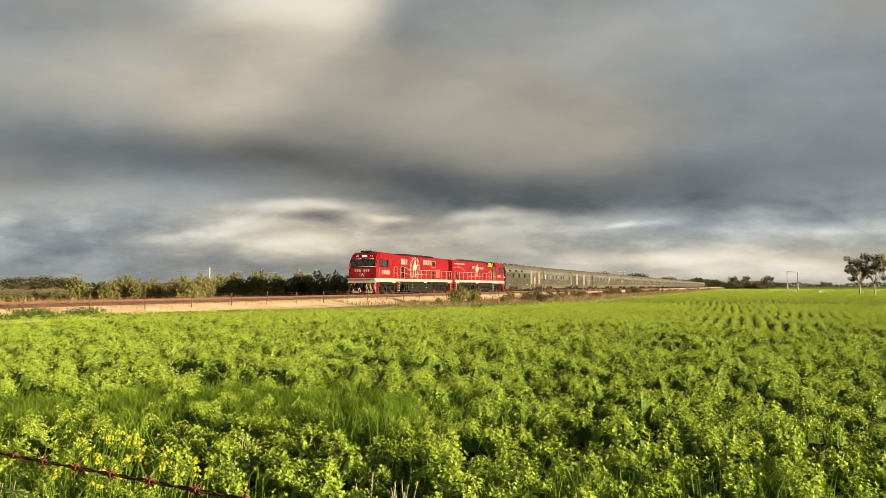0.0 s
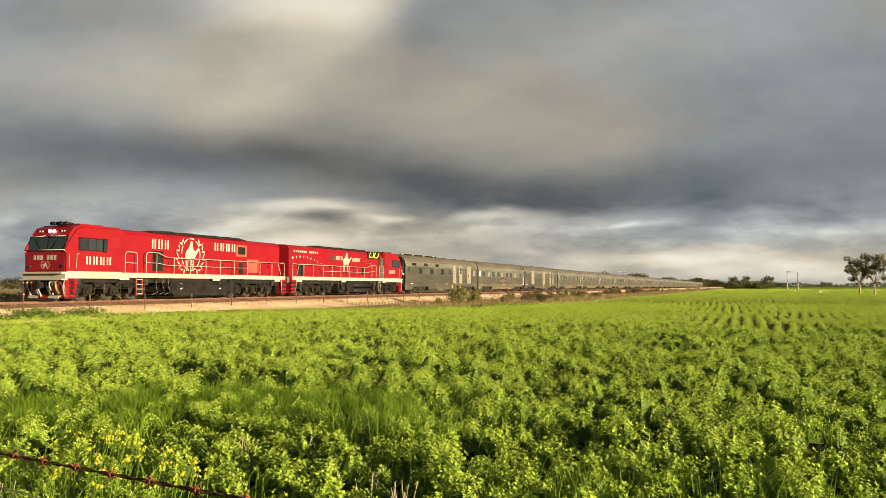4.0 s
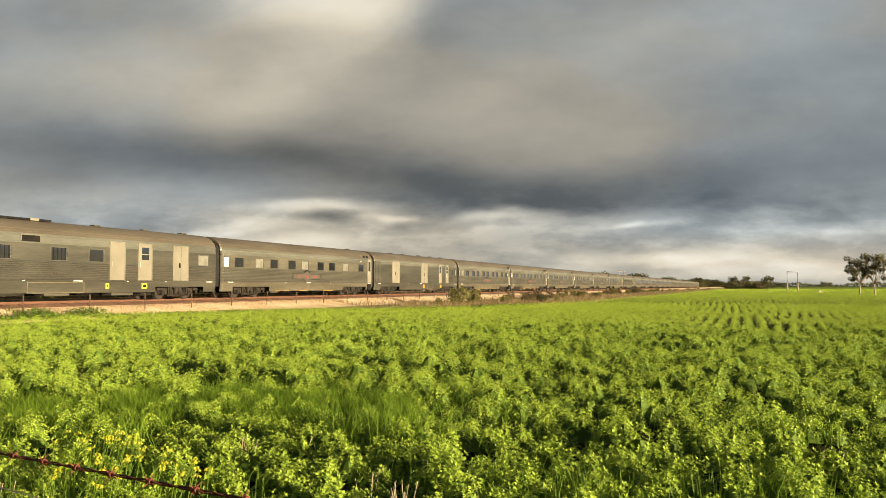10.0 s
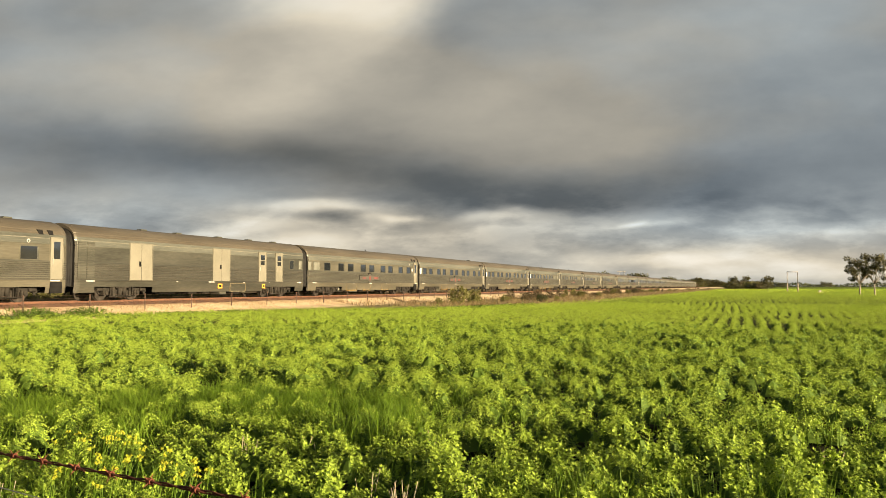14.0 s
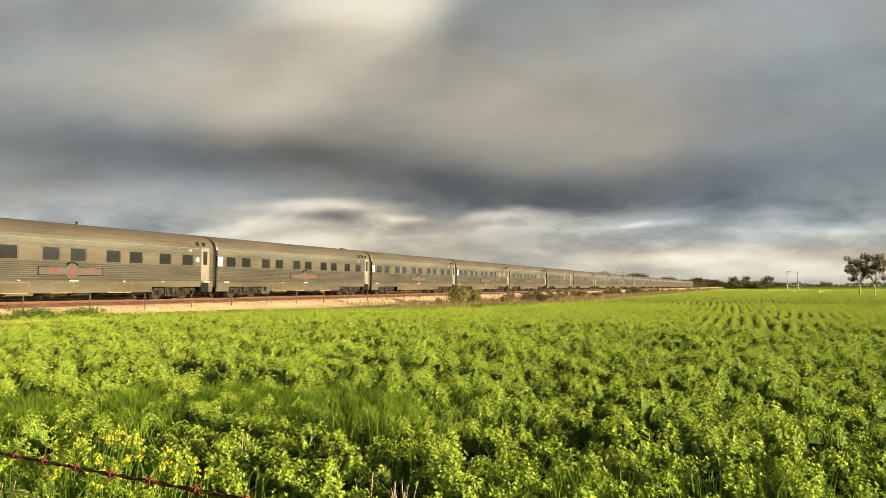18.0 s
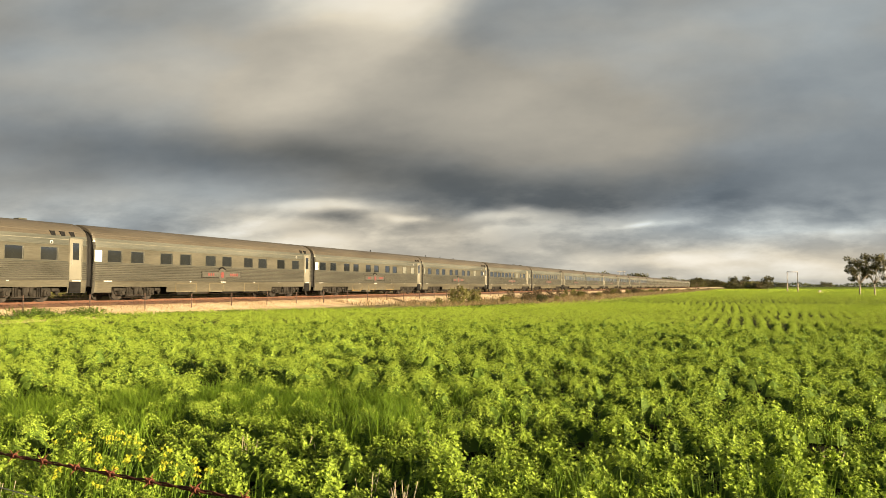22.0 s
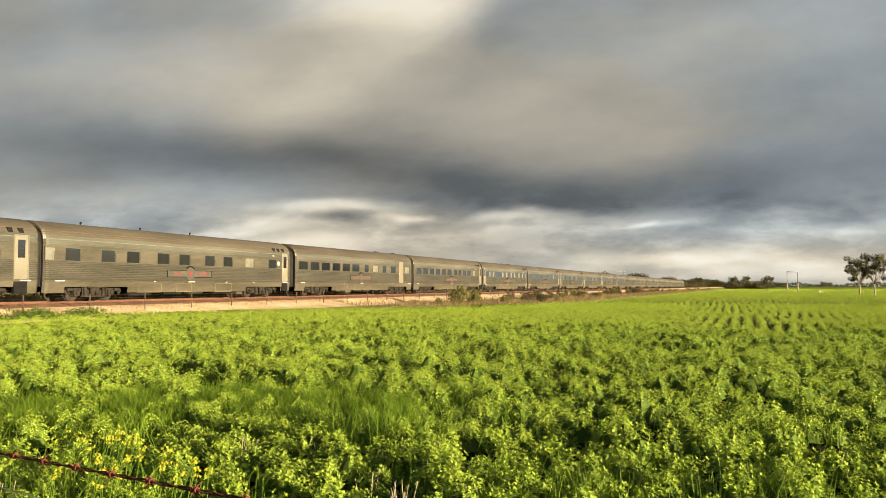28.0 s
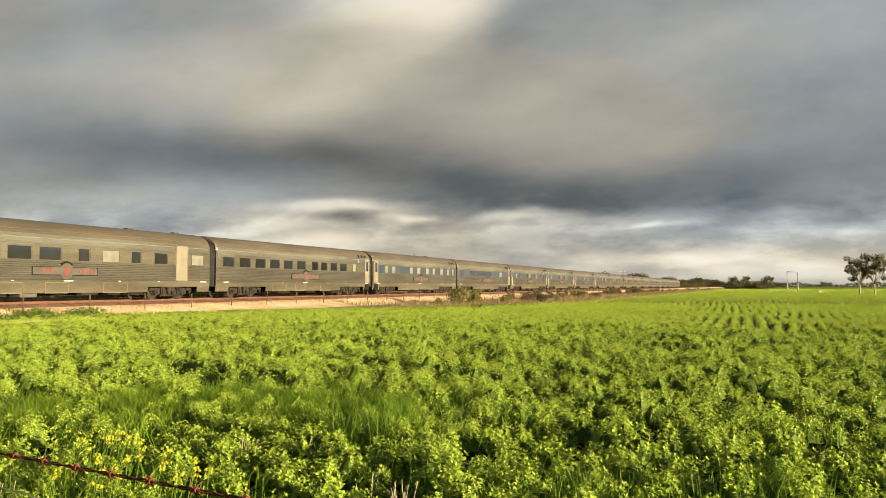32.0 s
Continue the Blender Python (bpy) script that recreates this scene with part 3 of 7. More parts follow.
def blades_at(x, y, height, width, rng, lean=0.35, tall=None):
    n = len(x)
    z = ground_height(x, y)
    a = rng.uniform(0, 2 * np.pi, n)
    h = height * rng.uniform(0.55, 1.15, n) * (1 if tall is None else tall)
    k = lean * rng.uniform(0.3, 1.4, n) * h
    d = np.stack([np.cos(a), np.sin(a)], 1)
    w = np.stack([-np.sin(a), np.cos(a)], 1) * (width * rng.uniform(0.7, 1.3, n))[:, None] * 0.5
    p = np.stack([x, y], 1)

    def at(f, hh, ww):
        q = p + d * (k * f)[:, None]
        return [np.concatenate([q + s * w * ww, (z + h * hh)[:, None]], 1) for s in (-1, 1)]

    a0, a1, a2 = at(0.0, 0.0, 1.0), at(0.35, 0.6, 0.8), at(1.0, 1.0, 0.12)
    return np.concatenate([np.stack([a0[0], a0[1], a1[1], a1[0]], 1), np.stack([a1[0], a1[1], a2[1], a2[0]], 1)]).reshape(-1, 3)


def wild_grass():
    rng = np.random.default_rng(11)
    n = 24000
    x, y = np.concatenate([rng.normal(-2.3, 1.5, n), rng.normal(-4.3, 1.0, n // 3)]), np.concatenate([rng.normal(9.7, 0.9, n), rng.normal(9.0, 0.8, n // 3)])
    tuft = rng.uniform(-1, 1, len(x)) < waves(x, y, 15, 8, 0.5, 1.4, 2.2) + 0.1
    v = [blades_at(x[tuft], y[tuft], 0.25, 0.009, rng, 0.9), blades(900, (-2.7, 5.4), (0.7, 0.5), 0.34, 0.006, rng, 0.7), blades(500, (-0.6, 7.6), (0.35, 0.35), 0.42, 0.008, rng, 0.8),
         blades(260, (0.35, 5.6), (0.3, 0.25), 0.33, 0.007, rng), blades(260, (1.05, 5.4), (0.35, 0.3), 0.32, 0.007, rng), blades(200, (2.2, 5.3), (0.3, 0.3), 0.33, 0.007, rng), blades(260, (3.1, 7.9), (0.7, 0.5), 0.32, 0.008, rng)]
    me = quick_mesh("wild_grass", np.concatenate(v), 4, M_BLADE)
    tagged(part("wild_grass", me, M_BLADE), "long green grass growing among the crop", "grass", kind="stuff")


wild_grass()


def dry_bank():
    rng = np.random.default_rng(12)
    n = 17000
    s = 56 + 330 * rng.uniform(0, 1, n) ** 1.6
    lat = 3.6 + (edge_lat(s) - 3.4) * rng.uniform(0, 1, n)
    x = -CT * DIST + s * ST + lat * CT
    y = ST * DIST + s * CT - lat * ST
    patch = np.sin(s * 0.5 + lat) * np.sin(lat * 0.9 + s * 0.13) + 0.5 * np.sin(s * 1.7)
    keep = rng.uniform(-1.2, 1.0, n) < patch
    v1 = blades_at(x[keep], y[keep], 0.34, 0.05, rng, 0.6)
    m = 5000
    s2 = rng.uniform(-30, 60, m)
    lat2 = 3.5 + rng.normal(0, 0.35, m)
    v2 = blades_at(-CT * DIST + s2 * ST + lat2 * CT, ST * DIST + s2 * CT - lat2 * ST, 0.22, 0.02, rng, 0.5)
    m = 16000
    s3 = rng.uniform(-40, 260, m)
    lat3 = -7 - 24 * rng.uniform(0, 1, m)
    v3 = blades_at(-CT * DIST + s3 * ST + lat3 * CT, ST * DIST + s3 * CT - lat3 * ST, 0.6, 0.07, rng, 0.5)
    me = quick_mesh("dry_grass", np.concatenate([v1, v2, v3]), 4, M_DRY)
    tagged(part("dry_grass", me, M_DRY), "straw-coloured dry grass on the railway bank", "grass", kind="stuff")
    # green weeds at the crop's edge
    m = 12000
    s4 = 26 + 34 * rng.uniform(0, 1, m)
    s4 = s4[np.sin(s4 * 1.9) + np.sin(s4 * 4.3 + 1) + rng.normal(0, 0.6, m) > 0.1]
    m = len(s4)
    l4 = edge_lat(s4) + rng.normal(-0.5, 0.6, m)
    a4 = blades_at(-CT * DIST + s4 * ST + l4 * CT, ST * DIST + s4 * CT - l4 * ST, 0.24, 0.05, rng, 1.0)
    m = 22000
    s5 = rng.uniform(-16, 30, m)
    s5 = s5[np.sin(s5 * 1.3) + 0.7 * np.sin(s5 * 3.1) + rng.normal(0, 0.7, m) > -0.9]
    m = len(s5)
    l5 = 5.1 + rng.normal(0, 0.4, m)
    out5 = np.stack([rng.normal(0, 0.8, m), rng.normal(0, 0.8, m), rng.uniform(0.1, 1.0, m)], 1)
    out5 /= np.linalg.norm(out5, axis=1)[:, None]
    side5 = np.cross(out5, rng.normal(0, 1, (m, 3)))
    side5 /= np.linalg.norm(side5, axis=1)[:, None]
    b5 = np.stack([-CT * DIST + s5 * ST + l5 * CT, ST * DIST + s5 * CT - l5 * ST, 0.10 + 0.46 * rng.uniform(0, 1, m) * (0.6 + 0.4 * np.sin(s5 * 2.2))], 1)
    w5 = rng.uniform(0.07, 0.14, m)
    a5 = leaf_quads(b5, out5, side5, w5, w5 * 0.5, 0.12).reshape(-1, 3)
    me = quick_mesh("edge_weeds", np.concatenate([a4, a5]), 4, M_WEED)
    tagged(part("edge_weeds", me, M_WEED), "rank green weeds along the crop edge", "weeds", kind="stuff")


dry_bank()


# ---- railway line ----
def sweep(name, outline, mat, s0, s1, step, label, category, lift=0.0, rough=0.0):
    """A strip of constant section along the track; the outline is lat and z."""
    rng = np.random.default_rng(3)
    bm = bmnew()
    rows = []
    s = s0
    while s <= s1 + 1e-6:
        rows.append([bm.verts.new(track(s, l + rng.normal(0, rough) * (abs(l) > 1.2), z + rng.normal(0, rough * 0.4))) for l, z in outline])
        s += step if s < 250 else step * 6
    for a, b in zip(rows, rows[1:]):
        for i in range(len(outline) - 1):
            bm.faces.new((a[i], a[i + 1], b[i + 1], b[i]))
    return tagged(part(name, bm, mat), label, category, kind="structure")


sweep("embankment", [(-6.4, -0.05), (-4.6, 0.16), (-3.3, 0.46), (-2.6, 0.50), (2.6, 0.50), (3.3, 0.46), (4.6, 0.16), (6.2, -0.05)], M_SAND, -160, 1500, 1.5, "low embankment of pale sandy gravel", "embankment", rough=0.03)
sweep("ballast", [(-2.7, 0.46), (-1.75, 0.66), (-0.9, 0.63), (0.9, 0.63), (1.75, 0.66), (2.7, 0.46)], M_BALLAST, -160, 1500, 0.6, "rust-stained crushed stone ballast", "ballast", rough=0.025)


def stones(name, n, s0, s1, lat0, lat1, top, size, mat, label, seed):
    """Loose stones lying on the slopes of the line: flattened octahedra of uneven size."""
    rng = np.random.default_rng(seed)
    s = s0 + (s1 - s0) * rng.uniform(0, 1, n) ** 1.4
    lat = rng.uniform(lat0, lat1, n)
    z = np.interp(lat, [p[0] for p in top], [p[1] for p in top])
    c = np.stack([-CT * DIST + s * ST + lat * CT, ST * DIST + s * CT - lat * ST, z], 1)
    r = size * rng.uniform(0.5, 1.4, n)
    a = rng.uniform(0, 6.28, n)
    u = np.stack([np.cos(a), np.sin(a), rng.normal(0, 0.3, n)], 1) * r[:, None]
    v = np.stack([-np.sin(a), np.cos(a), rng.normal(0, 0.3, n)], 1) * (r * rng.uniform(0.6, 1.0, n))[:, None]
    w = np.stack([rng.normal(0, 0.2, n), rng.normal(0, 0.2, n), np.ones(n)], 1) * (r * 0.75)[:, None]
    tri = [(c + p, c + q, c + w) for p, q in ((u, v), (v, -u), (-u, -v), (-v, u))]
    verts = np.concatenate([np.stack(t, 1).reshape(-1, 3) for t in tri])
    tagged(part(name, quick_mesh(name, verts, 3, mat), mat), label, "stones", kind="stuff")


stones("gravel", 15000, -8, 75, 2.7, 4.6, ((2.6, 0.50), (3.3, 0.46), (4.6, 0.16), (6.2, -0.05)), 0.05, M_PEBBLE, "pale loose gravel on the embankment slope", 61)
stones("ballast_stones", 6000, -8, 75, 1.0, 2.7, ((0.9, 0.63), (1.75, 0.66), (2.7, 0.46)), 0.055, M_BALLAST, "rusty crushed stones along the track", 62)


def rails():
    for sd, nm in ((1, "rail"), (-1, "rail")):
        sec = [(-0.07, 0.60), (-0.07, 0.615), (-0.012, 0.63), (-0.012, 0.705), (-0.035, 0.715), (-0.035, 0.748), (0.035, 0.748), (0.035, 0.715), (0.012, 0.705), (0.012, 0.63), (0.07, 0.615), (0.07, 0.60)]
        bm = bmnew()
        a = [bm.verts.new(track(-160, sd * 0.7525 + l, z)) for l, z in sec]
        b = [bm.verts.new(track(1500, sd * 0.7525 + l, z)) for l, z in sec]
        for i in range(len(sec) - 1):
            bm.faces.new((a[i], a[i + 1], b[i + 1], b[i]))
        ob = tagged(part(nm, bm, M_RAIL), "rusty brown steel rail", "rail", "rails of the line", kind="structure")
        bm = bmnew()
        vs = [bm.verts.new(track(s, sd * 0.7525 + l, 0.751)) for s, l in ((-160, -0.028), (-160, 0.028), (1500, 0.028), (1500, -0.028))]
        bm.faces.new(vs)
        part("rail_head", bm, M_RAILTOP, ob, "polished running surface")


rails()


def sleepers():
    bm = bmnew()
    box(bm, -0.13, 0.13, -1.25, 1.25, -0.14, 0.0, 0.015)
    me = mesh_of(bm, "sleeper", M_SLEEPER)
    bed = tagged(new("sleeper_bed"), "concrete sleepers under the rails", "sleepers", kind="structure")
    bed.matrix_basis = pose(*track(0, 0, 0.655), 0, 0, HEADING)
    for i in range(260):
        part("sleeper", me, M_SLEEPER, bed, m=pose(20 - i * 0.68, 0, 0))


def line_fence():
    """Rusty steel posts with four wires along the railway boundary."""
    bm = bmnew()
    tube(bm, (0, 0, -0.2), (0, 0, 1.0), 0.022, n=6)
    box(bm, -0.034, 0.034, -0.010, 0.010, -0.2, 1.0)
    me = mesh_of(bm, "post", M_POST)
    fence = tagged(new("wire_fence"), "rusty steel post and wire railway fence", "fence")
    fence.matrix_basis = pose(*track(0, 4.05, 0.16))
    rng = random.Random(4)
    base = track(0, 4.05, 0.0)
    for i in range(44):
        s = -12.2 + 3.88 * i
        p = track(s, 4.05 + rng.uniform(-0.05, 0.05)) - base
        part("post", me, M_POST, fence, m=pose(p.x, p.y, rng.uniform(-0.06, 0.05), rng.uniform(-3, 3), rng.uniform(-3, 3), rng.uniform(0, 90)))
    for z in (0.35, 0.6, 0.8, 0.95):
        bm = bmnew()
        q0 = track(-12.2, 4.05) - base
        q1 = track(-12.2 + 3.88 * 43, 4.05) - base
        tube(bm, (q0.x, q0.y, z), (q1.x, q1.y, z), 0.004, n=4)
        part("wire", bm, M_POST, fence)


line_fence()


# ---- trees and shrubs ----
def crown_mesh(name, n, leaf, mat, seed, lobes, flat=0.75, hollow=0.55):
    """A crown one unit wide and high: leaves in clumps on many lobes, with gaps between."""
    rng = np.random.default_rng(seed)
    k = lobes
    a = rng.uniform(0, 2 * np.pi, k)
    r = 0.36 * np.sqrt(rng.uniform(0, 1, k))
    c = np.stack([r * np.cos(a), r * np.sin(a), rng.uniform(0.22, 0.85, k) - 0.5 * r], 1)
    size = rng.uniform(0.09, 0.2, k)
    pick = rng.integers(0, k, n)
    d = rng.normal(0, 1, (n, 3))
    d /= np.linalg.norm(d, axis=1)[:, None]
    rad = hollow + (1.05 - hollow) * rng.uniform(0, 1, n)
    base = c[pick] + d * (size[pick] * rad)[:, None] * np.array([1, 1, flat])
    out = d + rng.normal(0, 0.6, (n, 3))
    out /= np.linalg.norm(out, axis=1)[:, None]
    side = np.cross(out, rng.normal(0, 1, (n, 3)))
    side /= np.linalg.norm(side, axis=1)[:, None]
    ln = leaf * rng.uniform(0.6, 1.4, n)
    return quick_mesh(name, leaf_quads(base, out, side, ln, ln * 0.5, 0.1).reshape(-1, 3), 4, mat)


OLIVE = [crown_mesh("olive_crown", 1500, 0.08, M_OLIVE, 20 + i, 30) for i in range(3)]
SCRUB = [crown_mesh("scrub_crown", 1400, 0.08, M_DARKLEAF, 30 + i, 26) for i in range(3)]
BROWN = [crown_mesh("brown_crown", 500, 0.11, M_BROWNLEAF, 50 + i, 18) for i in range(2)]
GUMS = [crown_mesh("gum_crown", 1100, 0.09, M_GUM, 40 + i, 26, 0.6) for i in range(3)]


def woody(name, x, y, h, w, crowns, bark, label, category, group, seed, trunk=0.3, z0=None):
    """A trunk that tapers and forks into limbs, under a leafy crown."""
    rng = random.Random(seed)
    root = tagged(new(name), label, category, group)
    z = float(ground_height(np.array(x), np.array(y))) if z0 is None else z0
    root.matrix_basis = pose(x, y, z - 0.03, 0, 0, rng.uniform(0, 360))
    bm = bmnew()
    r = 0.025 * h + 0.02
    fork = h * trunk
    tube(bm, (0, 0, 0), (r * rng.uniform(-1, 1), r * rng.uniform(-1, 1), fork), r, r * 0.7, 8)
    for i in range(6):
        a = i * 1.05 + rng.uniform(-0.4, 0.4)
        e = rng.uniform(0.18, 0.34) * w
        mid = Vector((math.cos(a) * e * 0.5, math.sin(a) * e * 0.5, fork + (h - fork) * 0.33))
        end = Vector((math.cos(a) * e, math.sin(a) * e, fork + (h - fork) * rng.uniform(0.55, 0.8)))
        tube(bm, (0, 0, fork - r), mid, r * 0.55, r * 0.35, 6)
        tube(bm, mid, end, r * 0.35, r * 0.12, 6)
    part("trunk", bm, bark, root)
    c = part("crown", rng.choice(crowns), None, root)
    zc = fork * 0.75 if trunk > 0.15 else -0.14 * h
    c.matrix_basis = pose(0, 0, zc, 0, 0, rng.uniform(0, 360)) @ Matrix.Diagonal((w, w * rng.uniform(0.85, 1.1), (h - zc) * 1.3, 1))
    return root


def at_px(px, depth):
    return (px - 784) / 1395 * depth, depth


def behind(px):
    """A distance past the line, in the direction of one column of the view."""
    return min(1050.0, 1.15 * 1395 * DIST / (CT * (1318 - px)))


def plantings():
    rng = random.Random(8)
    i = 0
    for px in range(-60, 380, 16):
        d = rng.uniform(74, 90)
        x, y = at_px(px + rng.uniform(-6, 6), d)
        low = 0.45 if px < 120 else 1.0
        woody("olive_bush", x, y, (1.95 + rng.uniform(-0.4, 0.6)) * low, rng.uniform(1.9, 2.7), OLIVE, M_DBARK, "grey-green bushy olive shrub behind the railway", "shrub", "shrubs behind the line", i, 0.12)
        i += 1
    for px in range(372, 660, 15):
        d = rng.uniform(88, 104)
        x, y = at_px(px + rng.uniform(-6, 6), d)
        light = rng.random() < 0.85 or 400 < px < 480
        woody("scrub_tree", x, y, 2.0 + rng.uniform(-0.3, 0.5) + (0.5 if light else 0), rng.uniform(2.3, 3.2), OLIVE if light else SCRUB, M_DBARK, "dense dark green scrub tree behind the railway", "tree", "scrub behind the line", i, 0.12)
        i += 1
    for px, d, top, w in ((22, 190, 494, 9), (90, 200, 491, 10), (118, 205, 495, 7), (62, 210, 498, 7)):
        x, y = at_px(px, d)
        woody("distant_tree", x, y, EYE_Z + (507 - top) / 1395 * d, w, GUMS, M_DBARK, "dark spreading tree on the plain", "tree", "distant trees", i, 0.3)
        i += 1
    # trees beyond the train
    for px, d, top, w in ((1066, 300, 486, 5), (1080, 310, 487, 4), (1106, 330, 488, 6), (1121, 330, 486, 7), (1139, 340, 490, 6), (1158, 350, 495, 6), (1174, 360, 493, 7),
                          (1188, 370, 493, 7), (1203, 380, 496, 7), (1220, 390, 497, 7), (1234, 400, 493, 8), (1247, 400, 495, 8), (1262, 420, 498, 8), (1277, 430, 500, 8),
                          (1297, 420, 494, 5.5), (1309, 430, 497, 6), (1320, 430, 493, 5), (1331, 440, 499, 6), (1342, 450, 500, 6), (1358, 216, 494, 3.6),
                          (1456, 760, 501, 7), (1468, 760, 502, 6), (1380, 520, 502, 9)):
        if 1060 < px < 1285:
            w, d = w * behind(px) / d, behind(px)
        x, y = at_px(px, d)
        woody("gum_tree", x, y, (EYE_Z + (507 - top) / 1395 * d) * 1.1, w * 1.2, GUMS, M_DBARK, "dark green gum tree in the distance", "tree", "distant trees", i, 0.28)
        i += 1
    for k in range(46):
        px = rng.uniform(1105, 1290) if k < 30 else rng.uniform(1288, 1352)
        d = rng.uniform(360, 480)
        grow = 1.0
        if px < 1285:
            grow, d = behind(px) / d, behind(px) * rng.uniform(1.0, 1.1)
        x, y = at_px(px, d)
        woody("scrub_tree", x, y, rng.uniform(2.4, 4.0) * max(grow, 1.0), rng.uniform(6, 10) * grow, (OLIVE, BROWN, GUMS)[k % 3], M_DBARK, "dark bushy tree beyond the railway", "tree", "distant trees", 500 + k, 0.12)
    for k in range(60):
        px = 862 + 400 * rng.random() ** 0.8
        s = 36 / max(0.02, (1318 - px) / 1395)
        lat = rng.uniform(4.5, 13)
        s = (1395 * (DIST - lat) / (CT * (1318 - px)) - (DIST - lat) * ST) / CT
        p = track(s, lat)
        woody("bank_bush", p.x, p.y, rng.uniform(0.35, 1.0), rng.uniform(0.8, 2.2), BROWN if k % 4 else OLIVE, M_DBARK, "low brown scrubby bush on the railway bank", "shrub", "bushes on the bank", 600 + k, 0.1)
    # shrubs on the bank
    for px, base, top, w, ob in ((812, 536, 511, 2.1, 0), (838, 535, 513, 1.9, 0), (958, 533, 521, 1.35, 1), (776, 537, 527, 0.9, 0), (892, 532, 523, 0.9, 0), (900, 531, 525, 0.8, 0), (1027, 524, 515, 1.6, 0), (1088, 520, 512, 2.2, 0), (1120, 518, 511, 2.4, 1), (1150, 517, 511, 2.2, 0), (985, 531, 524, 0.7, 0), (1060, 524, 517, 1.2, 0)):
        d = 1.45 * 1395 / (base - 507)
        x, y = at_px(px, d)
        woody("bank_shrub", x, y, EYE_Z + (507 - top) / 1395 * d, w, SCRUB if ob else OLIVE, M_DBARK, "rounded olive-green shrub on the grassy bank", "shrub", "shrubs on the bank", i, 0.1)
        i += 1


plantings()


def trees_behind():
    """A belt of trees behind the roadside, mirrored in the carriage windows."""
    rng = random.Random(31)
    for i in range(32):
        a = radians(64 + i * 6.3)
        if 118 < math.degrees(a) < 154:
            continue
        d = rng.uniform(70, 95) if i > 5 else rng.uniform(110, 150)
        woody("gum_tree", math.sin(a) * d, math.cos(a) * d, rng.uniform(5.0, 7.6), rng.uniform(7, 11), GUMS, M_DBARK, "dark gum tree along the roadside", "tree", "trees along the road", 300 + i, 0.25)


trees_behind()


def far_woods():
    rng = np.random.default_rng(21)
    n = 34000
    px = rng.uniform(-700, 2300, n)
    d = 1100 + rng.uniform(0, 160, n)
    hump = 5.8 + 1.8 * np.sin(px * 0.031) * np.sin(px * 0.011 + 1) + 1.2 * np.sin(px * 0.13)
    z = np.abs(hump) * rng.uniform(-0.08, 1, n)
    base = np.stack([(px - 784) / 1395 * d, d, z], 1)
    out = rng.normal(0, 1, (n, 3))
    out /= np.linalg.norm(out, axis=1)[:, None]
    side = np.cross(out, rng.normal(0, 1, (n, 3)))
    side /= np.linalg.norm(side, axis=1)[:, None]
    ln = rng.uniform(1.2, 3.0, n)
    me = quick_mesh("far_woods", leaf_quads(base, out, side, ln, ln * 0.7, 0.1).reshape(-1, 3), 4, M_DARKLEAF)
    tagged(part("far_woods", me, M_DARKLEAF), "dark belt of woodland along the horizon", "woodland", kind="stuff")


far_woods()


def paddock_gums():
    """Two gums with pale trunks standing in the crop."""
    for px, base, top, left, right, seed in ((1521, 523, 453, 1492, 1552, 3), (1547, 523, 452, 1520, 1580, 9)):
        d = EYE_Z * 1395 / (base - 507)
        x, y = at_px(px, d)
        k = d / 1395
        h, w = (base - top) * k, (right - left) * k
        rng = random.Random(seed)
        root = tagged(new("gum_tree"), "mature gum tree with a pale trunk in the crop", "tree", "gums in the field")
        root.matrix_basis = pose(x, y, 0)
        bm = bmnew()
        f = h * 0.30
        tube(bm, (0, 0, -0.1), (-0.05, 0, f), 0.15, 0.10, 10)
        lim = []
        for i in range(13):
            a = i * 2.4 + rng.uniform(-0.4, 0.4)
            e = rng.uniform(0.18, 0.52) * w
            z1 = f + (h - f) * rng.uniform(0.15, 0.35)
            z2 = f + (h - f) * rng.uniform(0.12, 0.86)
            p1 = Vector((math.cos(a) * e * 0.45, math.sin(a) * e * 0.45, z1))
            p2 = Vector((math.cos(a) * e, math.sin(a) * e, z2))
            tube(bm, (-0.05, 0, f - 0.15), p1, 0.065, 0.045, 7)
            tube(bm, p1, p2, 0.045, 0.015, 6)
            lim += [p2, p1.lerp(p2, 0.55)]
            for j in range(2):
                p3 = p2 + Vector((rng.uniform(-0.7, 0.7), rng.uniform(-0.7, 0.7), rng.uniform(0.2, 0.8)))
                tube(bm, p1.lerp(p2, 0.7), p3, 0.04, 0.012, 5)
                lim.append(p3)
        part("trunk", bm, M_BARK, root)
        r = np.random.default_rng(seed)
        n = 6500
        c = np.array([tuple(p) for p in lim])
        pick = r.integers(0, len(c), n)
        dd = r.normal(0, 1, (n, 3))
        dd /= np.linalg.norm(dd, axis=1)[:, None]
        pos = c[pick] + dd * (r.uniform(0.25, 1.0, n) ** 0.5 * (0.28 + 0.34 * (pick % 4) / 3))[:, None] * np.array([1.15, 1.15, 0.6])
        out = dd + r.normal(0, 0.7, (n, 3)) + np.array([0, 0, -0.5])
        out /= np.linalg.norm(out, axis=1)[:, None]
        side = np.cross(out, r.normal(0, 1, (n, 3)))
        side /= np.linalg.norm(side, axis=1)[:, None]
        ln = 0.22 * r.uniform(0.6, 1.4, n)
        part("crown", quick_mesh("gum_crown", leaf_quads(pos, out, side, ln, ln * 0.4, 0.1).reshape(-1, 3), 4, M_GUM), None, root)


paddock_gums()


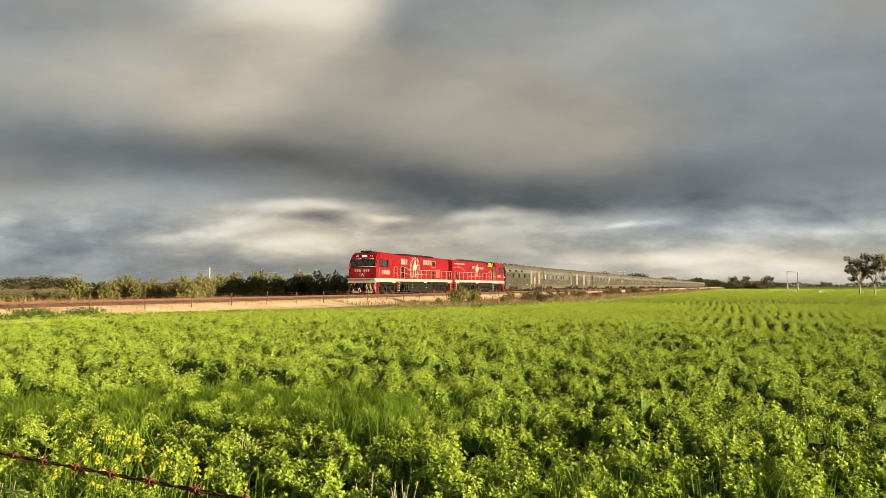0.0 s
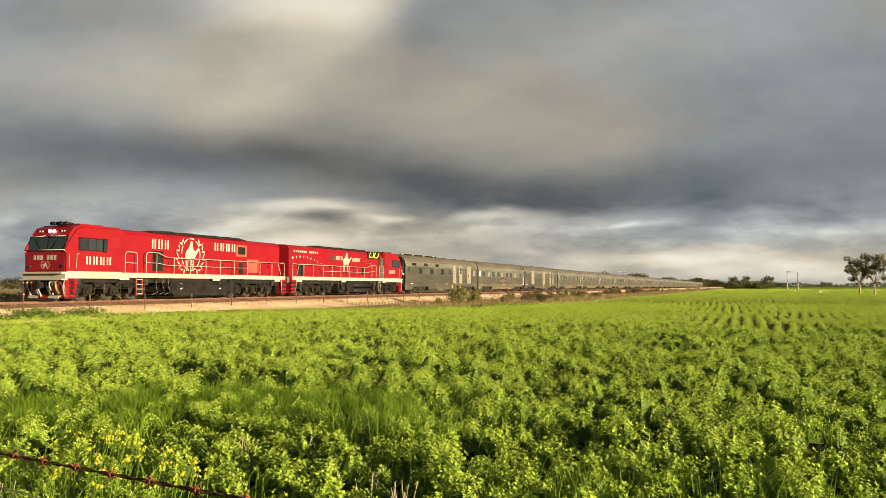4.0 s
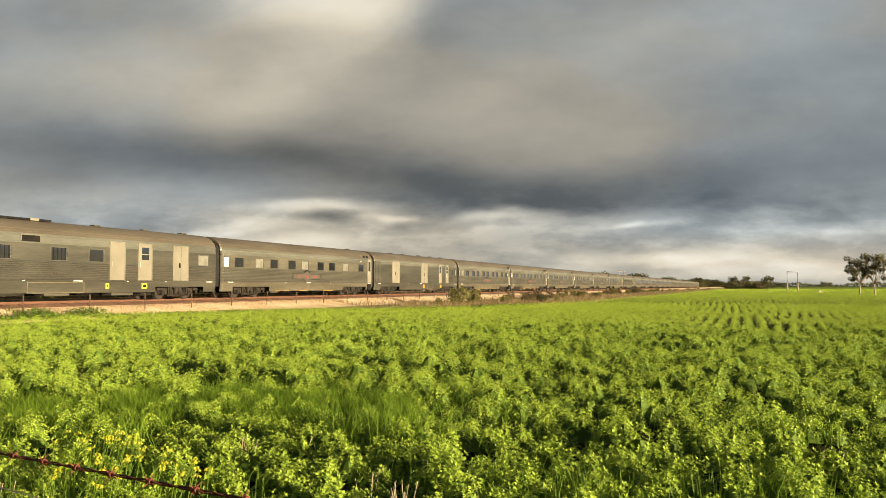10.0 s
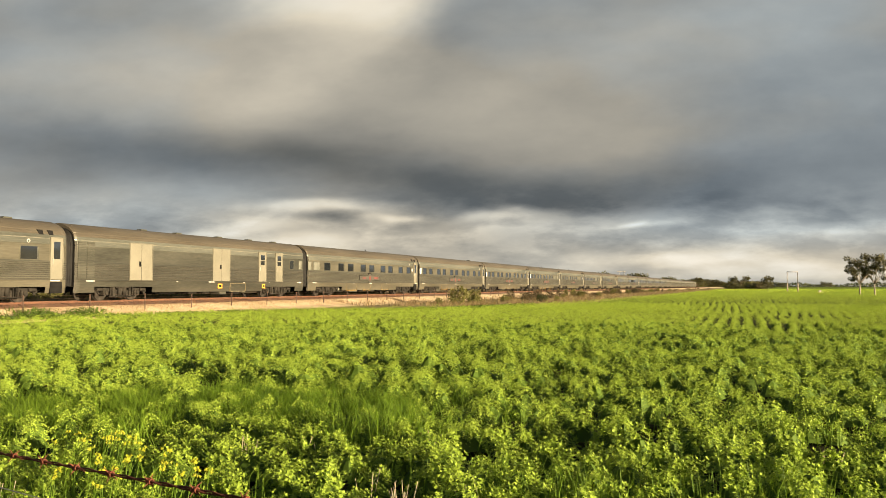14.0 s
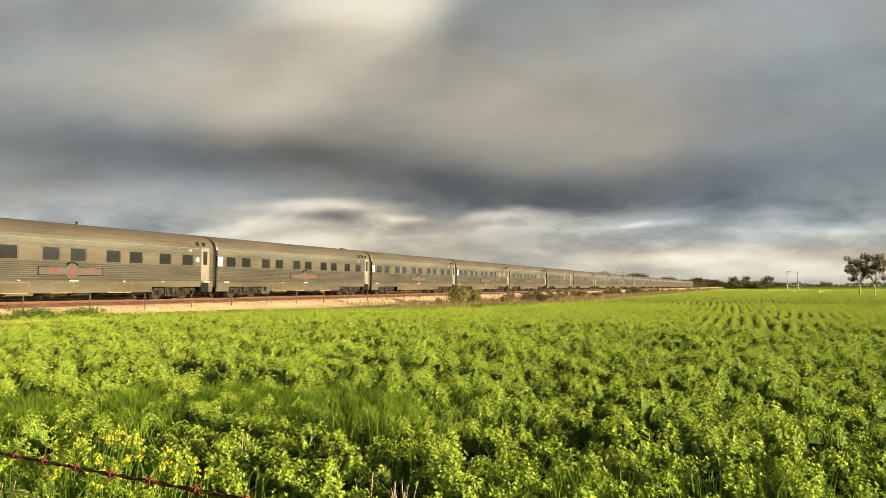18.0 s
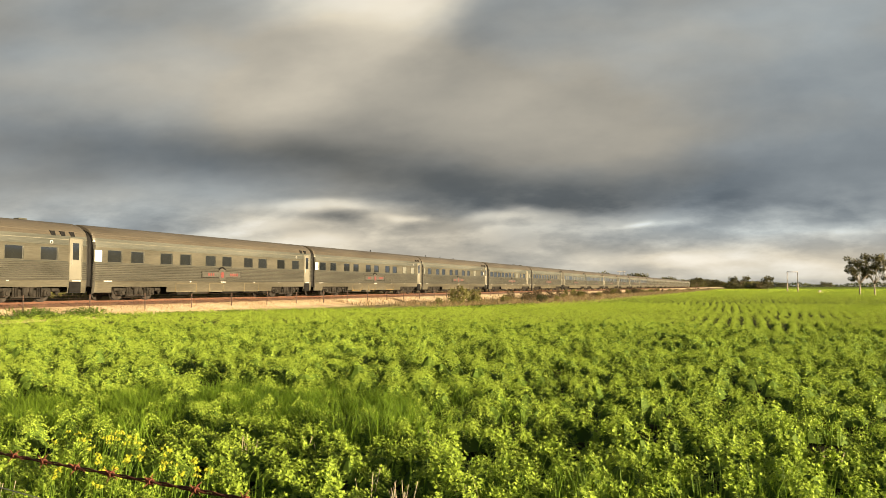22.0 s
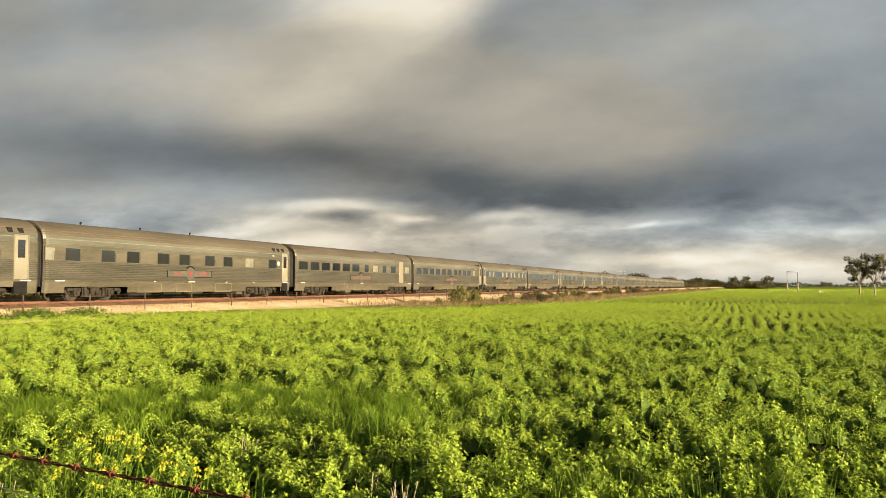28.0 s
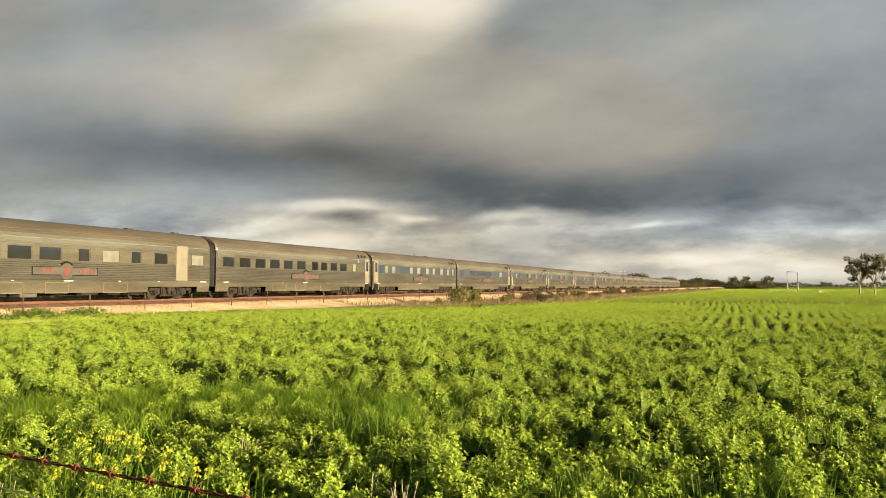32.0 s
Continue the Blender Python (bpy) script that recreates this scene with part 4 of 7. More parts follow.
# ---- poles ----
def poles():
    d = 216
    x, y = at_px(1402, d)
    root = tagged(new("pole_frame"), "pale timber two-pole frame with a crossbar in the field", "frame")
    root.matrix_basis = pose(x, y, 0)
    for sx in (-1.42, 1.42):
        bm = bmnew()
        tube(bm, (sx, 0, -0.2), (sx, 0, 2.4), 0.17, 0.16, 10)
        part("pole_base", bm, M_WOODPOLE, root, "pale weathered pole butt")
        bm = bmnew()
        tube(bm, (sx, 0, 2.4), (sx, 0, 5.5), 0.11, 0.10, 8)
        part("pole", bm, M_STEELPOLE, root)
    bm = bmnew()
    tube(bm, (-1.55, 0, 5.5), (1.55, 0, 5.5), 0.10, n=8)
    part("crossbar", bm, M_STEELPOLE, root)
    for px, dd, top, nm in ((371, 230, 474, "telegraph_pole"),):
        x, y = at_px(px, dd)
        h = EYE_Z + (507 - top) / 1395 * dd
        root = tagged(new(nm), "pale telegraph pole behind the scrub", "pole")
        root.matrix_basis = pose(x, y, 0)
        bm = bmnew()
        tube(bm, (0, 0, -0.3), (0, 0, h), 0.25, 0.19, 10)
        part("pole", bm, M_WOODPOLE, root)
        bm = bmnew()
        box(bm, -0.4, 0.4, -0.1, 0.1, h - 0.9, h - 0.7, 0.02)
        part("crossarm", bm, M_STEELPOLE, root)
        for sx in (-1, 1):
            bm = bmnew()
            pts = []
            for i in range(13):
                f = i / 12
                pts.append((sx * 120 * f, 0 * f, h - 0.8 - 2.6 * f - 4.5 * f * (1 - f) * 0.4))
            rail_path(bm, pts, 0.02, 5)
            part("cable", bm, M_STEELPOLE, root, "thin overhead line")
    x, y = at_px(1100, 310)
    root = tagged(new("h_pole"), "twin-pole line support beyond the train", "pole")
    root.matrix_basis = pose(x, y, 0)
    h = EYE_Z + 26 / 1395 * 310
    for sx in (-0.95, 0.95):
        bm = bmnew()
        tube(bm, (sx, 0, -0.2), (sx, 0, h + 0.3), 0.14, 0.11, 8)
        part("pole", bm, M_STEELPOLE, root)
    bm = bmnew()
    box(bm, -1.7, 1.7, -0.1, 0.1, h - 0.12, h + 0.08, 0.02)
    part("crossarm", bm, M_STEELPOLE, root)


poles()


def trough():
    d = 197
    x, y = at_px(1450, d)
    root = tagged(new("water_trough"), "small white stock trough in the crop", "trough")
    root.matrix_basis = pose(x, y, 0.2)
    bm = bmnew()
    box(bm, -0.30, 0.30, -0.25, 0.25, -0.25, 0.36, 0.04)
    part("tank", bm, M_WHITE, root)
    bm = bmnew()
    box(bm, -0.7, 0.7, -0.4, 0.4, -0.25, 0.02, 0.04)
    part("slab", bm, M_SAND, root)


trough()


# ---- the train: shared running gear ----
def disc_wheelset(r, gauge_y, name):
    bm = bmnew()
    tube(bm, (0, -1.02, 0), (0, 1.02, 0), 0.085, n=10)
    for sd in (-1, 1):
        y = sd * gauge_y
        tube(bm, (0, y - 0.065, 0), (0, y + 0.065, 0), r, n=28)
        tube(bm, (0, y - sd * 0.105, 0), (0, y - sd * 0.065, 0), r + 0.03, n=28)
        tube(bm, (0, y + sd * 0.03, 0), (0, y + sd * 0.10, 0), r * 0.42, r * 0.3, n=16)
        for k in range(6):
            a = k * math.pi / 3
            tube(bm, (math.cos(a) * r * 0.68, y + sd * 0.05, math.sin(a) * r * 0.68), (math.cos(a) * r * 0.68, y + sd * 0.072, math.sin(a) * r * 0.68), r * 0.11, n=8)
    return mesh_of(bm, name, M_TYRE)


WHEEL_CAR = disc_wheelset(0.46, 0.75, "wheelset")
WHEEL_LOCO = disc_wheelset(0.51, 0.75, "wheelset")
WHEELS = []


def side_frame_mesh(sd):
    bm = bmnew()
    y0, y1 = sd * 0.96, sd * 1.14
    slab(bm, [(-2.05, 0.56), (-1.75, 0.70), (-0.75, 0.72), (-0.55, 0.60), (0.55, 0.60), (0.75, 0.72), (1.75, 0.70), (2.05, 0.56), (1.95, 0.42), (1.5, 0.56), (0.85, 0.50), (0.55, 0.28), (-0.55, 0.28), (-0.85, 0.50), (-1.5, 0.56), (-1.95, 0.42)], y0, y1)
    for x in (-1.2, 1.2):
        box(bm, x - 0.2, x + 0.2, y0 - sd * 0.02, y1 + sd * 0.1, 0.30, 0.62, 0.03)
        tube(bm, (x, y1 + sd * 0.08, 0.46), (x, y1 + sd * 0.16, 0.46), 0.13, 0.1, 10)
    for x in (-1.75, 1.75):
        tube(bm, (x, y1, 0.5), (x, y1 + sd * 0.12, 0.36), 0.06, n=8)
        tube(bm, (x * 1.08, y1 + sd * 0.02, 0.62), (x * 0.82, y1 + sd * 0.02, 0.62), 0.10, n=10)
    tube(bm, (-1.0, y1 + sd * 0.1, 0.24), (1.0, y1 + sd * 0.1, 0.24), 0.03, n=6)
    for x in (-0.62, 0.62):
        box(bm, x - 0.07, x + 0.07, y1 - sd * 0.02, y1 + sd * 0.1, 0.22, 0.82, 0.015)
        tube(bm, (x * 1.35, y1 + sd * 0.06, 0.28), (x * 1.35, y1 + sd * 0.06, 0.8), 0.045, n=8)
    for x in (-0.2, 0.2):
        tube(bm, (x, y1 + sd * 0.06, 0.32), (x, y1 + sd * 0.06, 0.74), 0.12, 0.12, 10)
    box(bm, -0.5, 0.5, y1 - sd * 0.02, y1 + sd * 0.14, 0.72, 0.82, 0.02)
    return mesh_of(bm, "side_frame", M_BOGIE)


FRAMES = {sd: side_frame_mesh(sd) for sd in (-1, 1)}
bm = bmnew()
for k in range(6):
    tube(bm, (0, 0, k * 0.05), (0, 0, k * 0.05 + 0.028), 0.11, n=10)
tube(bm, (0, 0, -0.02), (0, 0, 0.34), 0.06, n=8)
SPRING = mesh_of(bm, "spring", M_BOGIE)
bm = bmnew()
box(bm, -0.3, 0.3, -1.2, 1.2, 0.48, 0.82, 0.04)
box(bm, -1.7, 1.7, -0.55, 0.55, 0.56, 0.70, 0.03)
for x in (-0.65, 0.65):
    box(bm, x - 0.08, x + 0.08, 0.9, 1.24, 0.25, 0.75, 0.02)
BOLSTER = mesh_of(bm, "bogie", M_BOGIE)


def bogie(parent, x, turning):
    b = part("bogie", BOLSTER, None, parent, "dusty two-axle bogie", pose(x, 0, 0))
    for sd in (-1, 1):
        part("side_frame", FRAMES[sd], None, b)
        for dx in (-0.38, 0.38):
            part("spring", SPRING, None, b, m=pose(dx, sd * 1.06, 0.30))
    for dx in (-1.2, 1.2):
        w = part("wheelset", WHEEL_CAR, None, b, "worn steel wheels", pose(dx, 0, 0.46))
        if turning:
            WHEELS.append((w, 0.46, dx, 1))


# ---- carriages ----
HALF = 11.6
MID = 12.25
PROFILE = [(1.38, 0.45), (1.43, 0.77), (1.455, 1.06), (1.475, 1.09), (1.475, 1.12), (1.45, 1.15)]
for k in range(9):
    z = 1.17 + k * 0.1
    PROFILE += [(1.425, z), (1.425, z + 0.025), (1.472, z + 0.04), (1.472, z + 0.085)]
PROFILE += [(1.45, 2.10), (1.45, 2.15), (1.45, 2.80), (1.45, 2.94), (1.468, 2.96), (1.468, 3.01), (1.445, 3.03), (1.425, 3.24)]
ROOFLINE = [(1.425, 3.24), (1.415, 3.30), (1.425, 3.32), (1.395, 3.40), (1.40, 3.42), (1.355, 3.50), (1.36, 3.52), (1.30, 3.60), (1.30, 3.62), (1.20, 3.72), (1.05, 3.83), (0.86, 3.93), (0.64, 4.01), (0.38, 4.07), (0.0, 4.10)]
ROOFLINE = [(y, 3.24 + (z - 3.24) * 1.14) for y, z in ROOFLINE]
BOGIE_X = (-HALF + 3.6, HALF - 3.6)


def end_scale(x, front=HALF):
    d = (front if x > 0 else HALF) - abs(x)
    return 0.94 if d < 0.02 else (0.985 if d < 0.13 else 1.0)


def car_shell(holes, front=HALF):
    """The side with openings at holes, the plain far side, skirt cut away over the bogies."""
    xs = {-HALF, -HALF + 0.12, -HALF + 0.3, front - 0.3, front - 0.12, front}
    for b in BOGIE_X:
        xs |= {b - 2.25, b - 2.0, b + 2.0, b + 2.25}
    for a, b in holes:
        xs |= {a, b}
    xs = sorted(xs)
    bm = bmnew()

    def grid(pr, sd):
        return [[bm.verts.new((x, sd * y * end_scale(x, front), z)) for x in xs] for y, z in pr]

    for sd in (1, -1):
        g = grid(PROFILE, sd)
        for r in range(len(PROFILE) - 1):
            for c in range(len(xs) - 1):
                mid = (xs[c] + xs[c + 1]) / 2
                if r == 0 and any(abs(mid - b) < 2.25 for b in BOGIE_X):
                    continue
                if sd == 1 and abs(PROFILE[r][1] - 2.15) < 1e-6 and any(a < mid < b for a, b in holes):
                    continue
                f = bm.faces.new((g[r][c], g[r][c + 1], g[r + 1][c + 1], g[r + 1][c]))
                # groove shading, and dimming of the sunlit end columns, done by colour
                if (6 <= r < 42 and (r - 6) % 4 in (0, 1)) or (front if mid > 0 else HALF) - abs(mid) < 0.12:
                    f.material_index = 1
                elif PROFILE[r][1] > 2.93:
                    f.material_index = 2
                elif PROFILE[r][1] > 2.09 or PROFILE[r][1] < 1.1:
                    f.material_index = 3
        if sd == 1:
            for a, b in holes:
                q = [(a, 2.15), (b, 2.15), (b, 2.80), (a, 2.80)]
                o = [bm.verts.new((x, 1.45, z)) for x, z in q]
                i = [bm.verts.new((x, 1.39, z)) for x, z in q]
                for k in range(4):
                    bm.faces.new((o[k], o[(k + 1) % 4], i[(k + 1) % 4], i[k]))
    for x in (-HALF, front):
        pts = [(1.29, 0.77), (1.31, 2.0), (1.29, 3.24)]
        vs = [bm.verts.new((x, y, z)) for y, z in pts] + [bm.verts.new((x, -y, z)) for y, z in pts[::-1]]
        bm.faces.new(vs)
    return bm


def car_roof(front=HALF):
    xs = [-HALF, -HALF + 0.12, -HALF + 0.3, front - 0.3, front - 0.12, front]
    bm = bmnew()
    line = ROOFLINE + [(-y, z) for y, z in ROOFLINE[-2::-1]]
    g = [[bm.verts.new((x, y * end_scale(x, front), 3.24 + (z - 3.24) * (end_scale(x, front) * 0.6 + 0.4))) for x in xs] for y, z in line]
    for r in range(len(line) - 1):
        for c in range(5):
            f = bm.faces.new((g[r][c], g[r][c + 1], g[r + 1][c + 1], g[r + 1][c]))
            # lower roof curve carries the painted sky tone too
            if line[r][1] < 3.52 and line[r + 1][1] < 3.52:
                f.material_index = 1
    for c in (0, 5):
        bm.faces.new([row[c] for row in g])
    me = mesh_of(bm, "roof", M_ROOF)
    me.materials.append(M_SKYSHEEN)
    return me


CAR_ROOF = car_roof()
VAN_FRONT = 12.05
VAN_ROOF = car_roof(VAN_FRONT)
bm = bmnew()
for sd in (-1, 1):
    box(bm, -HALF + 0.32, HALF - 0.32, sd * 1.41, sd * 1.432, 3.232, 3.256)
GUTTER = mesh_of(bm, "gutter", M_DOOR)
bm = bmnew()
box(bm, -HALF + 0.3, HALF - 0.3, -1.35, 1.35, 0.82, 0.98)
for sy in (-0.4, 0.4):
    box(bm, -HALF + 0.1, HALF - 0.1, sy - 0.1, sy + 0.1, 0.62, 0.82)
UNDERFRAME = mesh_of(bm, "underframe", M_BLACK)
# black box added between the bogies as the dark shadow beneath the car
bm = bmnew()
box(bm, -5.4, 5.4, -0.45, 0.45, 0.30, 0.64, 0.03)
UNDERSHADE = mesh_of(bm, "under_car_shade", M_BLACK)
bm = bmnew()
end_half = [(1.32, 0.80), (1.33, 3.22), (1.24, 3.55), (1.05, 3.74), (0.7, 3.9), (0.0, 3.98)]
a = [bm.verts.new((-0.012, y, z)) for y, z in end_half + [(-y, z) for y, z in end_half[-2::-1]]]
b = [bm.verts.new((0.012, v.co.y, v.co.z)) for v in a]
bm.faces.new(a)
bm.faces.new(b[::-1])
for u in range(len(a)):
    bm.faces.new((a[u - 1], a[u], b[u], b[u - 1]))
ENDPANEL = mesh_of(bm, "end_panel", M_BLACK)
bm = bmnew()
half = [(1.26, 0.80), (1.30, 1.4), (1.30, 3.2), (1.20, 3.56), (0.96, 3.80), (0.55, 3.95), (0.0, 4.0)]
for k in range(9):
    g = 1.0 if k % 2 else 0.965
    a = [bm.verts.new((-0.29 + k * 0.0725, y * g, 0.8 + (z - 0.8) * g)) for y, z in half + [(-y, z) for y, z in half[-2::-1]]]
    if k:
        for u in range(len(a) - 1):
            bm.faces.new((prev[u], prev[u + 1], a[u + 1], a[u]))
    prev = a
DIAPHRAGM = mesh_of(bm, "gangway_bellows", M_DIAPH)
bm = bmnew()
box(bm, -0.55, 0.55, -0.14, 0.14, 0.78, 0.98, 0.03)
tube(bm, (-0.4, 0.45, 0.9), (0.4, 0.5, 0.45), 0.035, n=6)
tube(bm, (-0.4, -0.45, 0.9), (0.4, -0.5, 0.5), 0.035, n=6)
COUPLER = mesh_of(bm, "coupler", M_BLACK)
bm = bmnew()
box(bm, -0.3, 0.3, 1.476, 1.488, 1.06, 1.115)
MARK = mesh_of(bm, "marker_plate", M_BRIGHT)
bm = bmnew()
box(bm, -0.07, 0.07, 1.478, 1.49, 1.06, 1.11)
MARKS = mesh_of(bm, "marker_plate", M_BRIGHT)
bm = bmnew()
slab(bm, [(-0.16, 3.42), (0.12, 3.42), (0.2, 3.66), (-0.08, 3.66)], 1.28, 1.405)
ROOFSLOT = mesh_of(bm, "roof_step", M_BLACK)
bm = bmnew()
box(bm, -0.26, 0.26, -0.2, 0.2, 0.0, 0.1, 0.03)
ROOFVENT = mesh_of(bm, "roof_vent", M_STEEL)
bm = bmnew()
box(bm, -0.03, 0.03, -0.03, 0.03, 0.0, 0.16, 0.01)
box(bm, -0.10, 0.05, -0.012, 0.012, 0.1, 0.2, 0.005)
AERIAL = mesh_of(bm, "roof_aerial", M_BLACK)
CACHE = {}


def window_bits(w, z0=2.15, z1=2.80):
    key = ("win", round(w, 2), z0, z1)
    if key not in CACHE:
        bm = bmnew()
        h = w / 2
        t = 0.045
        for q in ((-h - t, h + t, z0 - t, z0 + 0.006), (-h - t, h + t, z1 - 0.006, z1 + t), (-h - t, -h + 0.006, z0 + 0.006, z1 - 0.006), (h - 0.006, h + t, z0 + 0.006, z1 - 0.006)):
            box(bm, q[0], q[1], 1.40, 1.466, q[2], q[3], 0.006)
        fr = mesh_of(bm, "window_frame", M_STEEL)
        pn = []
        for mt in (M_GLASS, M_BLIND, M_WHITEBLIND):
            bm = bmnew()
            box(bm, -h + 0.002, h - 0.002, 1.40, 1.422, z0 + 0.002, z1 - 0.002)
            pn.append(mesh_of(bm, "pane", mt))
        CACHE[key] = (fr, pn)
    return CACHE[key]


def add_window(car, a, b, blind=0):
    fr, pn = window_bits(b - a)
    f = part("window", fr, None, car, m=pose((a + b) / 2, 0, 0))
    part("pane", pn[blind], None, f, ("dark tinted glass", "pale drawn blind behind the pane", "white drawn blind behind the pane")[blind])


def add_door(car, a, b, z0=1.15, z1=3.28, pane=1, double=False, steps=False):
    bm = bmnew()
    box(bm, a, b, 1.40, 1.49, z0, z1, 0.012)
    d = part("door", bm, M_DOOR, car, "cream-painted steel door")
    bm = bmnew()
    t = 0.04
    for q in ((a - t, a - 0.004, z0 - t, z1 + t), (b + 0.004, b + t, z0 - t, z1 + t), (a - 0.004, b + 0.004, z1 + 0.004, z1 + t)):
        box(bm, q[0], q[1], 1.40, 1.505, q[2], q[3], 0.005)
    part("door_frame", bm, M_DOOR, d)
    if pane:
        w = (b - a) * 0.27
        c = (a + b) / 2
        bm = bmnew()
        box(bm, c - w, c + w, 1.478, 1.4965, z0 + 1.05 if pane == 1 else z0 + 1.2, z1 - 0.2, 0.004)
        part("pane", bm, M_GLASS, d, "dark door window")
        if pane == 2:
            bm = bmnew()
            box(bm, c - w - 0.02, c + w + 0.02, 1.48, 1.502, z0 + 1.5, z0 + 1.56)
            part("glazing_bar", bm, M_DOOR, d)
    if double:
        bm = bmnew()
        box(bm, (a + b) / 2 - 0.01, (a + b) / 2 + 0.01, 1.48, 1.493, z0, z1)
        part("door_joint", bm, M_UNDER, d)
        bm = bmnew()
        box(bm, (a + b) / 2 + 0.05, (a + b) / 2 + 0.2, 1.485, 1.51, z0 + 0.8, z0 + 1.1, 0.01)
        part("latch", bm, M_UNDER, d)
    else:
        bm = bmnew()
        tube(bm, (b - 0.1, 1.515, z0 + 0.75), (b - 0.1, 1.515, z0 + 1.05), 0.016, n=6)
        part("handle", bm, M_BRIGHT, d)
    if steps:
        # black box proud of the skirt, painting the shade of the step recess
        bm = bmnew()
        box(bm, a, b, 1.30, 1.478, 0.44, 1.04, 0.01)
        sw = part("step_well", bm, M_BLACK, car, "boarding steps on a black box that paints the recess shade")
        for z in (0.5, 0.75):
            bm = bmnew()
            box(bm, a + 0.03, b - 0.03, 1.44, 1.51, z, z + 0.035)
            part("step", bm, M_UNDER, sw)


def outline_ring(bm, cx, cz, rx, rz, w, y0, y1, n=40, dash=0):
    for i in range(n):
        if dash and i % dash == dash - 1:
            continue
        t0, t1 = 2 * math.pi * i / n, 2 * math.pi * (i + 1) / n
        slab(bm, [(cx + (rx - w) * math.cos(t0), cz + (rz - w) * math.sin(t0)), (cx + rx * math.cos(t0), cz + rz * math.sin(t0)), (cx + rx * math.cos(t1), cz + rz * math.sin(t1)), (cx + (rx - w) * math.cos(t1), cz + (rz - w) * math.sin(t1))], y0, y1)


def letter_bars(parent, spans, z0, z1, y, mat, name="lettering_bar", depth=0.008):
    for a, b in spans:
        bm = bmnew()
        box(bm, a, b, y, y + depth, z0, z1)
        part(name, bm, mat, parent)


def add_sign(car, a, b, pale=False):
    """Name board: a long plate, a round badge in its middle and red lettering."""
    c = (a + b) / 2
    bm = bmnew()
    box(bm, a, b, 1.45, 1.488, 1.40, 1.78, 0.006)
    s = part("name_board", bm, M_PLATE, car, "grey name board with red lettering")
    bm = bmnew()
    for q in ((a - 0.02, b + 0.02, 1.37, 1.40), (a - 0.02, b + 0.02, 1.78, 1.81), (a - 0.03, a, 1.37, 1.81), (b, b + 0.03, 1.37, 1.81)):
        box(bm, q[0], q[1], 1.45, 1.496, q[2], q[3])
    part("edging", bm, M_UNDER, s)
    bm = bmnew()
    tube(bm, (c, 1.46, 1.58), (c, 1.502, 1.58), 0.43, n=24)
    bd = part("badge", bm, M_PLATE, s, "round grey badge")
    bm = bmnew()
    rng = random.Random(2)
    slab(bm, [(c + 0.22 * math.cos(t) * (1 if i % 2 else 0.7), 1.57 + 0.24 * math.sin(t) * (1 if i % 2 else 0.75)) for i, t in enumerate([2 * math.pi * k / 14 for k in range(14)])], 1.500, 1.510)
    part("emblem", bm, M_REDSIGN, bd, "red emblem")
    for sd in (-1, 1):
        for k in range(4):
            bm = bmnew()
            t = radians(50 + 22 * k)
            x, z = c + sd * 0.5 * math.cos(t), 1.60 + 0.46 * math.sin(t)
            slab(bm, [(x - 0.09, z - 0.02), (x, z - 0.05), (x + 0.09, z + 0.02), (x, z + 0.05)], 1.47, 1.505)
            part("leaf", bm, M_UNDER, bd)
    k = (b - a) / 4.2
    letter_bars(s, [(c + 0.85 * k + i * 0.24 * k, c + 0.85 * k + (i * 0.24 + 0.15) * k) for i in range(3)], 1.49, 1.68, 1.488, M_REDSIGN)
    letter_bars(s, [(c - 1.75 * k + i * 0.24 * k, c - 1.75 * k + (i * 0.24 + 0.15) * k) for i in range(4)], 1.49, 1.68, 1.488, M_REDSIGN)


CARS = []


def van_end(car, front):
    """The power van's outer end: gangway housing, cable runs and a ladder beside it."""
    bm = bmnew()
    box(bm, front + 0.02, front + 0.42, -0.62, 0.62, 0.95, 3.75, 0.04)
    part("gangway_housing", bm, M_BLACK, car, "black gangway housing")
    for y, r, m in ((1.18, 0.028, M_BOGIE), (1.02, 0.034, M_STEEL), (0.90, 0.026, M_BOGIE), (0.78, 0.03, M_BLACK), (-1.0, 0.03, M_BOGIE)):
        bm = bmnew()
        rail_path(bm, [(front + 0.05, y, 3.78), (front + 0.13, y, 3.6), (front + 0.13, y, 1.2), (front + 0.2, y - 0.05, 0.9), (front + 0.32, y - 0.2, 0.62)], r, 6)
        part("cable_run", bm, m, car)
    bm = bmnew()
    for y in (0.66, 0.98):
        tube(bm, (front + 0.30, y, 1.0), (front + 0.30, y, 4.12), 0.022, n=6)
    lad = part("ladder", bm, M_UNDER, car, "dark end ladder")
    for k in range(10):
        bm = bmnew()
        tube(bm, (front + 0.30, 0.66, 1.15 + k * 0.31), (front + 0.30, 0.98, 1.15 + k * 0.31), 0.016, n=5)
        part("rung", bm, M_UNDER, lad)
    for z, w in ((2.0, 0.10), (1.35, 0.08), (3.15, 0.09)):
        bm = bmnew()
        box(bm, front + 0.1, front + 0.24, 1.08, 1.26, z, z + 2 * w, 0.02)
        part("junction_box", bm, M_BRIGHT if z == 2.0 else M_BOGIE, car)
    bm = bmnew()
    box(bm, front + 0.02, front + 0.3, -1.3, 1.3, 0.78, 1.02, 0.03)
    part("end_sill", bm, M_BLACK, car)


